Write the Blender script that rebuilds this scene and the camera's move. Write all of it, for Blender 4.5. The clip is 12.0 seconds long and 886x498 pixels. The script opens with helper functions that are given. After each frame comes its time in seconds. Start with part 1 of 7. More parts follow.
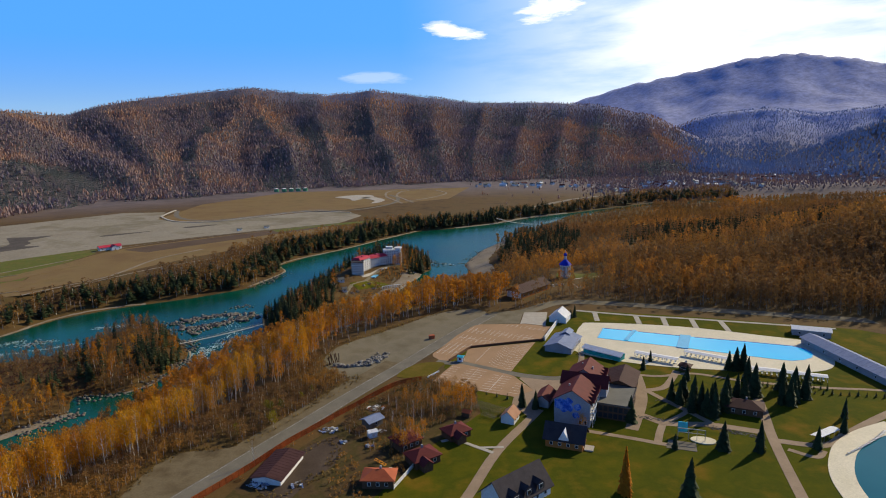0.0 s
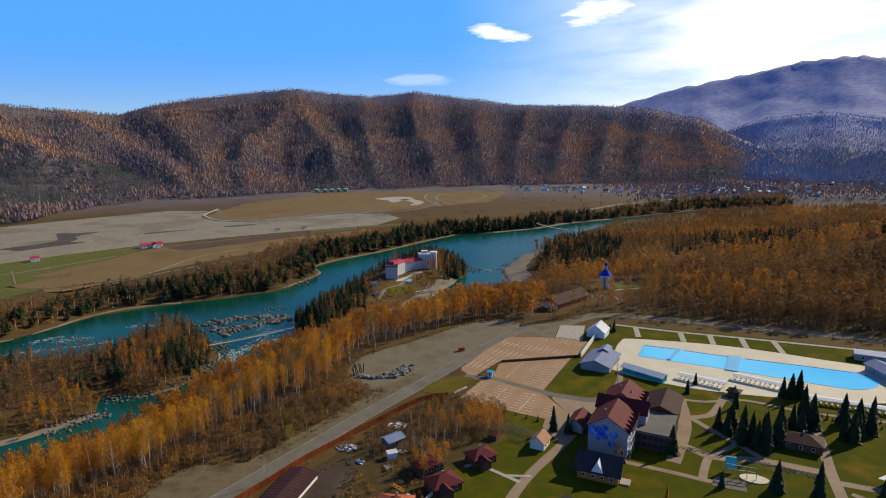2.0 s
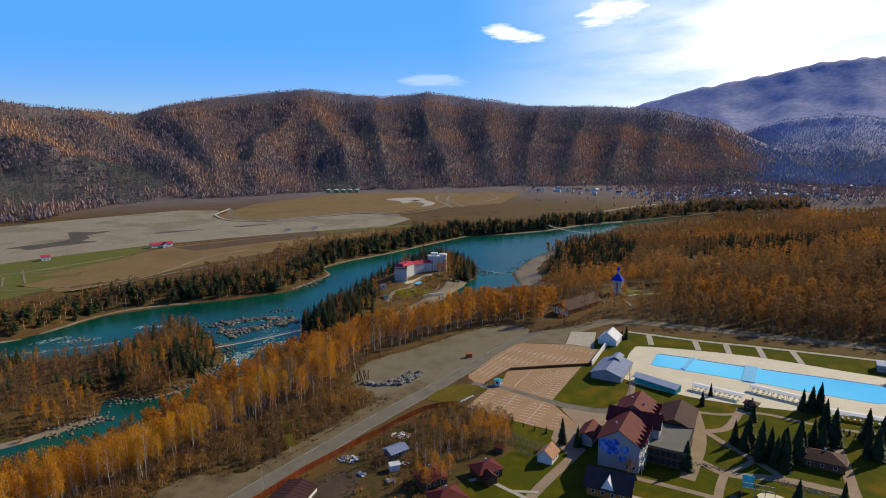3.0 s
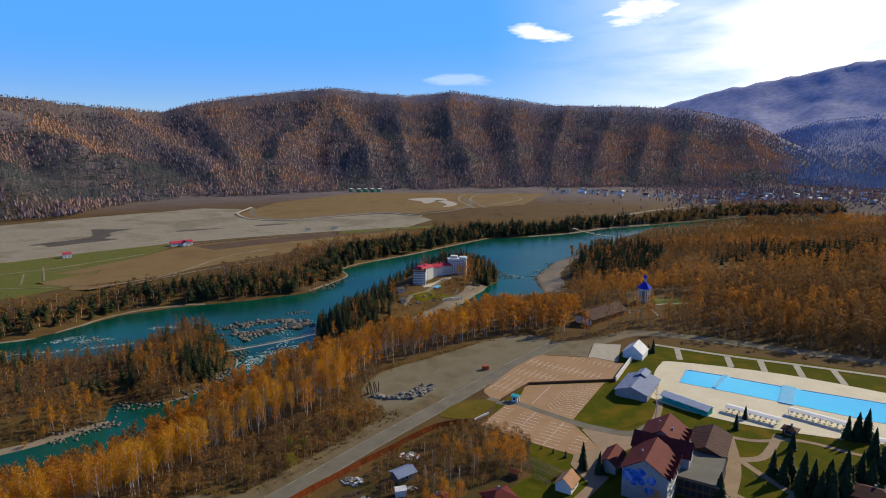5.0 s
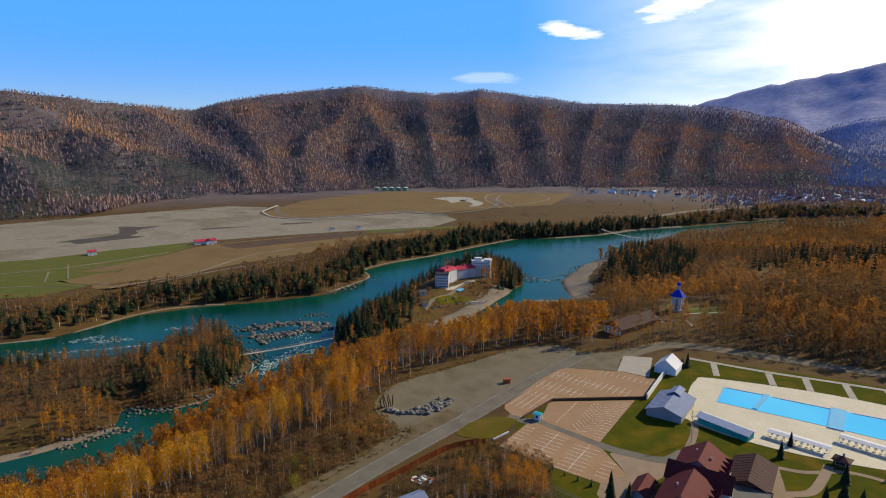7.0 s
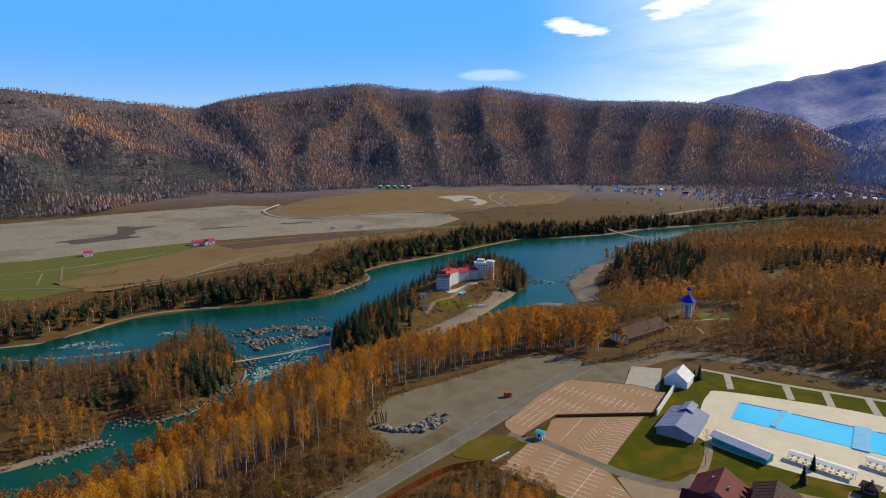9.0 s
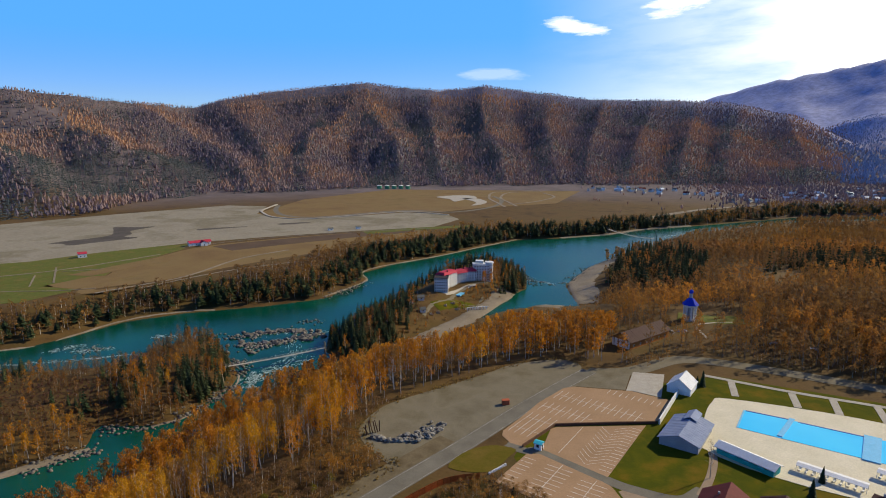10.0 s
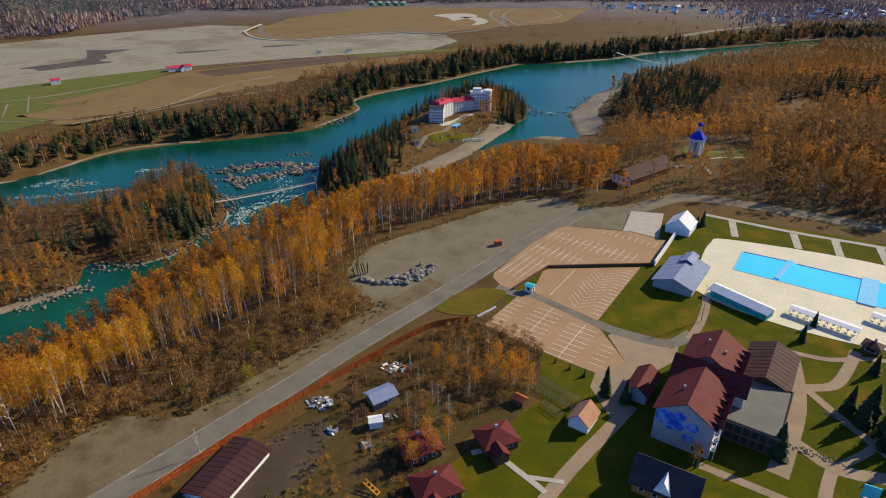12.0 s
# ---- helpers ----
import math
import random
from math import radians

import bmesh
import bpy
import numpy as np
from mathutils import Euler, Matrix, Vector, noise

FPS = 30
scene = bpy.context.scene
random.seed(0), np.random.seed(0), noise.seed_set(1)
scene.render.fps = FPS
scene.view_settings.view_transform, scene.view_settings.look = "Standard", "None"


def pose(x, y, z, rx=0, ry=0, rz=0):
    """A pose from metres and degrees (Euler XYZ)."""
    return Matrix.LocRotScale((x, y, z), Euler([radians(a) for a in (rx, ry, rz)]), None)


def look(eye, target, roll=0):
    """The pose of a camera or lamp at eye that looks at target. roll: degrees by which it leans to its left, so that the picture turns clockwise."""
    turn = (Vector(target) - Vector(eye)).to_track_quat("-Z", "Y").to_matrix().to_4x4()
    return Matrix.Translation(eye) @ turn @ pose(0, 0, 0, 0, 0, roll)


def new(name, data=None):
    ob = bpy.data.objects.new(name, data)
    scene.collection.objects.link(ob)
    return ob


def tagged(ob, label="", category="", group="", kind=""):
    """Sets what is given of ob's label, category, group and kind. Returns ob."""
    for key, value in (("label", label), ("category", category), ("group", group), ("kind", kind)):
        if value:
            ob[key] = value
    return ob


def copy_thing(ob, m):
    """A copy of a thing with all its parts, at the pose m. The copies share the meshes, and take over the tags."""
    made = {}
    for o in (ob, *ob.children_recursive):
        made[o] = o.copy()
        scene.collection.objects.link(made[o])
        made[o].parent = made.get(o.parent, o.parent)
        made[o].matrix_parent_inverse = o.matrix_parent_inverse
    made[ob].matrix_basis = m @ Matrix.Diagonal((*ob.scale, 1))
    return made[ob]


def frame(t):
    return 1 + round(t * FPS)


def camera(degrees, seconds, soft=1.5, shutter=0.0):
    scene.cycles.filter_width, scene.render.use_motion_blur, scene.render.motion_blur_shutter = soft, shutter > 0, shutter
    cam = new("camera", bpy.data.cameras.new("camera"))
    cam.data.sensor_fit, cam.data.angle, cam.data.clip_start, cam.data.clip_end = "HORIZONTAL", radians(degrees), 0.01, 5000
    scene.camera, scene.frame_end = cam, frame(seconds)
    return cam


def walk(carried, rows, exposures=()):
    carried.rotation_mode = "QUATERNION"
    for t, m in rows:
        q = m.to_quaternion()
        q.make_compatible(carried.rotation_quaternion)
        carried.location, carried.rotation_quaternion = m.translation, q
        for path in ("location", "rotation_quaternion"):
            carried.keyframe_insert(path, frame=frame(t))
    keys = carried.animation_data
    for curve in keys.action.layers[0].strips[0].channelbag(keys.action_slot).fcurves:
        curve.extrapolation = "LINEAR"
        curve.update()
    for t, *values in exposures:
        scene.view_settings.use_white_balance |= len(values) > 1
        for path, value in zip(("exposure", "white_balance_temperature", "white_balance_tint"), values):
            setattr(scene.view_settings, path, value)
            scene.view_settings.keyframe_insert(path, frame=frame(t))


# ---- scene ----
cam = camera(72.0, 12.0, 1.0)
# seconds and stops: the picture brightens as the camera tilts down
EXPOSURES = ((0.0, 0.08), (5.0, 0.08), (7.0, 0.12), (9.0, 0.18), (11.0, 0.16), (11.5, 0.24), (12.0, 0.44))
PATH = [
    (0, (-1.675, -2.416, 105.083), (-0.884, 17.221, 101.376), -1.37),
    (0.5, (-0.518, 1.144, 105.103), (0.019, 20.797, 101.433), -1.19),
    (1, (0.792, 4.663, 105.127), (0.957, 24.328, 101.487), -1.04),
    (1.5, (1.987, 8.109, 105.177), (1.844, 27.778, 101.557), -0.92),
    (2, (3.025, 11.475, 105.313), (2.487, 31.138, 101.699), -0.80),
    (2.5, (3.993, 14.941, 105.525), (3.24, 34.599, 101.919), -0.68),
    (3, (4.855, 18.618, 105.708), (3.925, 38.27, 102.114), -0.57),
    (5, (7.301, 33.238, 106.266), (5.606, 52.837, 102.658), -0.22),
    (5.5, (7.852, 37.091, 106.38), (5.949, 56.669, 102.763), -0.19),
    (6, (8.409, 40.932, 106.383), (6.276, 60.485, 102.756), -0.17),
    (6.5, (8.877, 44.911, 106.467), (6.572, 64.439, 102.816), -0.16),
    (7, (9.139, 49.008, 106.623), (6.553, 68.499, 102.963), -0.11),
    (9, (10.453, 64.562, 107.262), (7.698, 84.015, 103.524), -0.22),
    (9.5, (10.902, 68.531, 107.349), (8.144, 87.981, 103.592), -0.24),
    (10, (11.187, 72.445, 107.377), (8.425, 91.894, 103.617), -0.27),
    (10.5, (11.617, 76.234, 107.412), (8.844, 95.681, 103.654), -0.25),
    (11, (12.038, 80.136, 107.249), (9.241, 99.581, 103.499), -0.27),
    (11.2, (12.147, 81.84, 107.092), (9.35, 101.285, 103.342), -0.27),
    (11.5, (12.31, 84.396, 106.857), (9.572, 103.419, 101.323), -0.26),
    (12, (12.473, 88.698, 106.636), (9.954, 106.346, 97.568), -0.27),
]
walk(cam, [(t, look(eye, target, roll)) for t, eye, target, roll in PATH], EXPOSURES)

# ---- light ----
SUN_AZ, SUN_EL = 56.0, 31.0   # degrees from +y towards +x, and above the horizon
world = bpy.data.worlds.new("world")
scene.world = world
world.use_nodes = True
wn, wl = world.node_tree.nodes, world.node_tree.links
wn.clear()


def wnode(kind, **kw):
    n = wn.new(kind)
    for k, v in kw.items():
        n.inputs[k].default_value = v
    return n


def wmath(op, a, b=None, c=None, clamp=False):
    n = wn.new("ShaderNodeMath")
    n.operation, n.use_clamp = op, clamp
    for i, v in enumerate((a, b, c)):
        if v is None:
            continue
        if isinstance(v, (int, float)):
            n.inputs[i].default_value = v
        else:
            wl.new(v, n.inputs[i])
    return n.outputs[0]


sky = wn.new("ShaderNodeTexSky")
sky.sky_type = "NISHITA"
sky.sun_disc = False
sky.sun_elevation, sky.sun_rotation = radians(SUN_EL), radians(SUN_AZ)
sky.altitude, sky.air_density, sky.dust_density, sky.ozone_density = 400, 1.0, 0.15, 3.0
wtc = wn.new("ShaderNodeTexCoord")
wsep = wn.new("ShaderNodeSeparateXYZ")
wl.new(wtc.outputs["Generated"], wsep.inputs[0])
dx, dy, dz = wsep.outputs
az = wmath("ARCTAN2", dx, dy)
el = wmath("ARCSINE", dz)
# thin high cloud that thickens towards the sun, and a few small wisps
stretch = wn.new("ShaderNodeCombineXYZ")
wl.new(wmath("MULTIPLY", wmath("ADD", az, wmath("MULTIPLY", el, -0.8)), 5.0), stretch.inputs[0])
wl.new(wmath("MULTIPLY", el, 22.0), stretch.inputs[1])
veil = wnode("ShaderNodeTexNoise", Scale=0.9, Detail=6.0, Roughness=0.55)
wl.new(stretch.outputs[0], veil.inputs["Vector"])
toward = wmath("SMOOTH_MIN", wmath("MULTIPLY_ADD", az, 2.6, 0.05, clamp=True), 1.0, 0.05)
toward = wmath("MULTIPLY", toward, wmath("MULTIPLY_ADD", el, -5.0, 2.6, clamp=True))
toward = wmath("MULTIPLY", toward, wmath("MULTIPLY_ADD", az, -2.0, 3.0, clamp=True))
toward = wmath("MULTIPLY", toward, wmath("MULTIPLY_ADD", toward, 0.75, 0.25))
veil_amt = wmath("MULTIPLY", toward, wmath("MULTIPLY_ADD", veil.outputs["Fac"], 2.6, -0.4, clamp=True), clamp=True)
edge = wnode("ShaderNodeTexNoise", Scale=3.2, Detail=7.0, Roughness=0.62)
wl.new(stretch.outputs[0], edge.inputs["Vector"])


def wisp(a0, e0, wa, we, slope, strength):
    """One small cloud round the direction (a0, e0), in degrees."""
    da = wmath("DIVIDE", wmath("SUBTRACT", az, radians(a0)), radians(wa))
    de = wmath("DIVIDE", wmath("SUBTRACT", wmath("SUBTRACT", el, radians(e0)),
                               wmath("MULTIPLY", wmath("SUBTRACT", az, radians(a0)), slope)), radians(we))
    r = wmath("SQRT", wmath("ADD", wmath("MULTIPLY", da, da), wmath("MULTIPLY", de, de)))
    body = wmath("SUBTRACT", wmath("MULTIPLY_ADD", edge.outputs["Fac"], 2.2, 0.0), wmath("MULTIPLY", r, 1.15))
    return wmath("MULTIPLY", wmath("MULTIPLY", body, 1.8, clamp=True), strength, clamp=True)


clouds = veil_amt
for c in ((3.8, 8.9, 3.2, 0.75, -0.18, 1.0), (12.4, 10.5, 4.0, 1.2, 0.2, 0.9), (-3.4, 5.1, 3.6, 0.6, 0.0, 0.25),
          (16.0, 13.5, 5.0, 1.6, 0.1, 0.8)):
    clouds = wmath("MAXIMUM", clouds, wisp(*c))
cmix = wn.new("ShaderNodeMix")
cmix.data_type = "RGBA"
wl.new(clouds, cmix.inputs[0])
sat = wnode("ShaderNodeHueSaturation", Hue=0.518, Saturation=1.15, Value=1.0)
wl.new(sky.outputs[0], sat.inputs["Color"])
low_sky = wn.new("ShaderNodeMix")
low_sky.data_type = "RGBA"
wl.new(wmath("MULTIPLY", wmath("MULTIPLY_ADD", el, -3.2, 1.75, clamp=True), wmath("MULTIPLY", wmath("MULTIPLY_ADD", el, 4.5, 0.35, clamp=True), 0.88)), low_sky.inputs[0])
wl.new(sat.outputs[0], low_sky.inputs[6])
low_sky.inputs[7].default_value = (0.8, 3.85, 10.3, 1)
wl.new(low_sky.outputs[2], cmix.inputs[6])
cmix.inputs[7].default_value = (11.0, 11.1, 11.4, 1)
bg = wnode("ShaderNodeBackground", Strength=0.105)
wl.new(cmix.outputs[2], bg.inputs[0])
wout = wn.new("ShaderNodeOutputWorld")
wl.new(bg.outputs[0], wout.inputs[0])

sun = new("sun", bpy.data.lights.new("sun", "SUN"))
sun.data.energy, sun.data.angle, sun.data.color = 4.9, radians(0.53), (1.0, 0.86, 0.59)
sun_dir = Vector((math.sin(radians(SUN_AZ)) * math.cos(radians(SUN_EL)), math.cos(radians(SUN_AZ)) * math.cos(radians(SUN_EL)), math.sin(radians(SUN_EL))))
sun.matrix_world = look(sun_dir * 3000, (0, 0, 0))


# ---- materials ----
def material(name, rough=0.8, metal=0.0, spec=0.3):
    m = bpy.data.materials.new(name)
    m.use_nodes = True
    b = m.node_tree.nodes["Principled BSDF"]
    b.inputs["Roughness"].default_value, b.inputs["Metallic"].default_value = rough, metal
    b.inputs["Specular IOR Level"].default_value = spec
    return m, m.node_tree.nodes, m.node_tree.links, b


def noise_node(nodes, links, scale, detail=5.0, rough=0.6, coords=None):
    n = nodes.new("ShaderNodeTexNoise")
    n.inputs["Scale"].default_value, n.inputs["Detail"].default_value, n.inputs["Roughness"].default_value = scale, detail, rough
    if coords is not None:
        links.new(coords, n.inputs["Vector"])
    return n.outputs["Fac"]


def ramp_node(nodes, links, fac, stops):
    r = nodes.new("ShaderNodeValToRGB")
    while len(r.color_ramp.elements) < len(stops):
        r.color_ramp.elements.new(0.5)
    for e, (p, c) in zip(r.color_ramp.elements, stops):
        e.position, e.color = p, (*c, 1)
    links.new(fac, r.inputs[0])
    return r.outputs[0]


def mix_node(nodes, links, fac, a, b, blend="MIX"):
    n = nodes.new("ShaderNodeMix")
    n.data_type, n.blend_type = "RGBA", blend
    for sock, v in ((n.inputs[0], fac), (n.inputs[6], a), (n.inputs[7], b)):
        if isinstance(v, (int, float)):
            sock.default_value = v
        elif isinstance(v, tuple):
            sock.default_value = (*v, 1)
        else:
            links.new(v, sock)
    return n.outputs[2]


def bump_node(nodes, links, b, height, strength, dist):
    n = nodes.new("ShaderNodeBump")
    n.inputs["Strength"].default_value, n.inputs["Distance"].default_value = strength, dist
    links.new(height, n.inputs["Height"])
    links.new(n.outputs[0], b.inputs["Normal"])


def surface(name, stops, scale, grain, rough=0.85, bump=0.3, dist=0.05, metal=0.0, spec=0.15, vary=0.0, world_space=True, mid=None):
    """A surface with broad patches (scale), fine grain (grain, per metre) and bump; vary: change from piece to piece."""
    m, n, l, b = material(name, rough, metal, spec)
    if world_space:
        co = n.new("ShaderNodeNewGeometry").outputs["Position"]
    else:
        co = n.new("ShaderNodeTexCoord").outputs["Object"]
    broad = noise_node(n, l, scale, 6.0, 0.6, co)
    fine = noise_node(n, l, grain, 4.0, 0.65, co)
    col = ramp_node(n, l, broad, stops)
    shade = ramp_node(n, l, fine, ((0.25, (0.62, 0.62, 0.62)), (0.75, (1.0, 1.0, 1.0))))
    col = mix_node(n, l, 0.8, col, shade, "MULTIPLY")
    if vary:
        info = n.new("ShaderNodeObjectInfo")
        tone = ramp_node(n, l, info.outputs["Random"], ((0.0, (1 - vary,) * 3), (1.0, (1.0, 1.0, 1.0))))
        col = mix_node(n, l, 1.0, col, tone, "MULTIPLY")
    l.new(col, b.inputs["Base Color"])
    if bump:
        bump_node(n, l, b, fine, bump, dist)
    return m


def foliage(name, stops, backlit=0.35, spread=0.4):
    """Leaves: the hue goes with each tree's own tone, the value varies from clump to clump."""
    m, n, l, b = material(name, 0.75, 0.0, 0.15)
    at = n.new("ShaderNodeAttribute")
    at.attribute_name = "tone"
    geo = n.new("ShaderNodeNewGeometry")
    col = ramp_node(n, l, at.outputs["Fac"], stops)
    tone = ramp_node(n, l, geo.outputs["Random Per Island"], ((0.0, (1 - spread,) * 3), (1.0, (1.1, 1.1, 1.1))))
    col = mix_node(n, l, 1.0, col, tone, "MULTIPLY")
    l.new(col, b.inputs["Base Color"])
    if backlit:
        tr = n.new("ShaderNodeBsdfTranslucent")
        l.new(col, tr.inputs["Color"])
        ms = n.new("ShaderNodeMixShader")
        ms.inputs[0].default_value = backlit
        l.new(b.outputs[0], ms.inputs[1])
        l.new(tr.outputs[0], ms.inputs[2])
        l.new(ms.outputs[0], n["Material Output"].inputs[0])
    return m


M = {}
M["ground"] = surface("ground_litter", ((0.3, (0.055, 0.032, 0.011)), (0.5, (0.115, 0.068, 0.022)), (0.7, (0.085, 0.06, 0.017))), 0.03, 0.8, 0.95, 0.4, 0.2)
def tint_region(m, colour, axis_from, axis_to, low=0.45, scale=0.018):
    """Blends a surface into wood colour plus haze, between two distances up the valley."""
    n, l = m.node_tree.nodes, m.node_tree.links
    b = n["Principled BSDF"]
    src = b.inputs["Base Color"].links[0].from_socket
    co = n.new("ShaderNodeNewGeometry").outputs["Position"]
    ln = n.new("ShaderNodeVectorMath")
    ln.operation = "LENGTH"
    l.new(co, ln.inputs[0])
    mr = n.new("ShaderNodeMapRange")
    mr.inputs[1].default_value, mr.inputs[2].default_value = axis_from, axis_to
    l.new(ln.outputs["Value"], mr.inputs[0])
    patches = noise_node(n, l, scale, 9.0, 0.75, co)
    hazed_wood_col = ramp_node(n, l, patches, ((0.36, tuple(low * c for c in colour)), (0.62, colour)))
    l.new(mix_node(n, l, mr.outputs[0], src, hazed_wood_col), b.inputs["Base Color"])


# distance haze put into the ground colour: mauve on hills, blue farther off
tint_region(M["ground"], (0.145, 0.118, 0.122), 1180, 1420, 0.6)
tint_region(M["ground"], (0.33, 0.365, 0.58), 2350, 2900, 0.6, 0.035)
M["dry_grass"] = surface("dry_grass", ((0.3, (0.165, 0.102, 0.042)), (0.55, (0.205, 0.138, 0.055)), (0.75, (0.135, 0.098, 0.038))), 0.02, 0.9, 0.95)
M["lawn"] = surface("lawn_grass", ((0.3, (0.16, 0.105, 0.010)), (0.42, (0.09, 0.088, 0.005)), (0.52, (0.062, 0.074, 0.005)), (0.6, (0.105, 0.09, 0.007)), (0.72, (0.18, 0.11, 0.014))), 0.05, 2.5, 0.95, 0.4, 0.05, spec=0.04)
M["dry_lawn"] = surface("dry_lawn_grass", ((0.3, (0.15, 0.10, 0.018)), (0.5, (0.11, 0.092, 0.012)), (0.7, (0.17, 0.115, 0.025))), 0.08, 2.0, 0.95, 0.4, 0.05, spec=0.04)
M["field_green"] = surface("field_grass", ((0.3, (0.15, 0.12, 0.026)), (0.5, (0.10, 0.12, 0.018)), (0.7, (0.17, 0.13, 0.034))), 0.05, 0.5, 0.95)
M["asphalt"] = surface("asphalt", ((0.3, (0.135, 0.122, 0.095)), (0.7, (0.195, 0.178, 0.142))), 0.12, 3.0, 0.9, 0.2, 0.02)
M["gravel"] = surface("gravel", ((0.3, (0.14, 0.12, 0.078)), (0.5, (0.19, 0.165, 0.115)), (0.75, (0.12, 0.10, 0.055))), 0.06, 2.0, 0.95, 0.5, 0.06)
M["verge"] = surface("trodden_verge", ((0.3, (0.10, 0.074, 0.038)), (0.5, (0.165, 0.13, 0.075)), (0.72, (0.08, 0.056, 0.026))), 0.09, 1.6, 0.95, 0.5, 0.06)
M["airfield"] = surface("airfield_gravel", ((0.32, (0.24, 0.21, 0.155)), (0.5, (0.28, 0.25, 0.19)), (0.62, (0.19, 0.165, 0.11)), (0.75, (0.26, 0.23, 0.17))), 0.012, 0.3, 0.95, 0.2, 0.1)
M["paving"] = surface("paving_terracotta", ((0.3, (0.31, 0.195, 0.105)), (0.7, (0.39, 0.25, 0.145))), 0.08, 2.2, 0.85, 0.2, 0.02)
M["path"] = surface("path_paving", ((0.3, (0.26, 0.19, 0.13)), (0.7, (0.34, 0.255, 0.175))), 0.15, 3.0, 0.85, 0.2, 0.02)
M["deck"] = surface("pool_deck", ((0.3, (0.62, 0.57, 0.42)), (0.7, (0.72, 0.66, 0.51))), 0.1, 2.0, 0.7, 0.1, 0.02)
M["white"] = surface("white_paint", ((0.3, (0.70, 0.70, 0.68)), (0.7, (0.80, 0.80, 0.78))), 0.5, 3.0, 0.6, 0.05, 0.02)
M["red_roof"] = surface("red_roof_sheet", ((0.3, (0.105, 0.018, 0.018)), (0.7, (0.14, 0.024, 0.024))), 0.4, 3.0, 0.75, 0.1, 0.02)
M["grey_roof"] = surface("grey_roof_felt", ((0.3, (0.13, 0.13, 0.115)), (0.7, (0.18, 0.178, 0.16))), 0.2, 3.0, 0.8, 0.1, 0.02)
M["sand"] = surface("river_gravel", ((0.3, (0.19, 0.155, 0.11)), (0.7, (0.29, 0.245, 0.185))), 0.05, 0.7, 0.95, 0.5, 0.2)
M["trunk"] = surface("birch_bark", ((0.35, (0.36, 0.33, 0.28)), (0.6, (0.62, 0.58, 0.51))), 0.9, 3.0, 0.9, 0.2, 0.02)
M["bark"] = surface("dark_bark", ((0.3, (0.05, 0.035, 0.025)), (0.7, (0.09, 0.065, 0.045))), 0.9, 3.0, 0.95, 0.3, 0.03)
M["autumn"] = foliage("autumn_leaves", ((0.0, (0.21, 0.098, 0.03)), (0.35, (0.36, 0.145, 0.022)), (0.65, (0.53, 0.212, 0.016)), (1.0, (0.62, 0.315, 0.018))), 0.5, 0.25)
M["forest_leaves"] = foliage("dull_autumn_forest_leaves", ((0.0, (0.22, 0.115, 0.045)), (0.35, (0.33, 0.15, 0.038)), (0.65, (0.43, 0.185, 0.03)), (1.0, (0.54, 0.25, 0.025))), 0.5, 0.2)
M["bare"] = foliage("bare_twigs", ((0.0, (0.18, 0.10, 0.042)), (0.5, (0.29, 0.148, 0.036)), (1.0, (0.41, 0.19, 0.028))), 0.35, 0.35)
M["tuft"] = foliage("dry_grass_blades", ((0.0, (0.10, 0.06, 0.02)), (0.5, (0.20, 0.13, 0.035)), (1.0, (0.30, 0.20, 0.05))), 0.3, 0.3)
M["green_bush"] = foliage("late_green_leaves", ((0.0, (0.09, 0.10, 0.015)), (1.0, (0.30, 0.24, 0.02))), 0.4, 0.3)
M["heath"] = foliage("red_brown_shrub_leaves", ((0.0, (0.10, 0.045, 0.032)), (1.0, (0.17, 0.075, 0.045))), 0.3, 0.3)
M["grey_trunk"] = surface("grey_brown_bark", ((0.35, (0.14, 0.11, 0.08)), (0.6, (0.26, 0.215, 0.16))), 0.9, 3.0, 0.9, 0.2, 0.02)
M["pine"] = foliage("conifer_needles", ((0.0, (0.022, 0.038, 0.016)), (0.6, (0.042, 0.06, 0.022)), (1.0, (0.08, 0.088, 0.03))), 0.1)
# hill and distant woods: mauve and blue put the haze into their colour
M["larch"] = foliage("hazy_hill_leaves", ((0.0, (0.25, 0.205, 0.24)), (0.45, (0.38, 0.275, 0.25)), (1.0, (0.56, 0.345, 0.205))), 0.5, 0.12)
M["hazy_wood"] = foliage("hazy_distant_woods", ((0.0, (0.23, 0.30, 0.49)), (0.5, (0.285, 0.335, 0.49)), (1.0, (0.37, 0.37, 0.45))), 0.3, 0.1)
M["hill_pine"] = foliage("hazy_hill_needles", ((0.0, (0.062, 0.085, 0.095)), (0.6, (0.09, 0.11, 0.11)), (1.0, (0.135, 0.145, 0.13))), 0.15)


M["metal_blue"] = surface("pale_blue_metal_sheet", ((0.3, (0.20, 0.25, 0.38)), (0.7, (0.27, 0.32, 0.46))), 0.4, 3.0, 0.75, 0.05, 0.02)
M["white_sheet"] = surface("white_metal_sheet", ((0.3, (0.72, 0.73, 0.74)), (0.7, (0.82, 0.83, 0.84))), 0.4, 3.0, 0.75, 0.05, 0.02)
M["dark_roof"] = surface("dark_slate_roof", ((0.3, (0.035, 0.03, 0.035)), (0.7, (0.06, 0.05, 0.055))), 0.4, 4.0, 0.75, 0.2, 0.02)
M["brown_roof"] = surface("brown_roof_sheet", ((0.3, (0.05, 0.020, 0.019)), (0.7, (0.07, 0.030, 0.028))), 0.3, 3.0, 0.75, 0.1, 0.02)
M["orange_roof"] = surface("orange_red_roof_tiles", ((0.3, (0.36, 0.085, 0.035)), (0.7, (0.46, 0.12, 0.05))), 0.4, 4.0, 0.7, 0.2, 0.03)
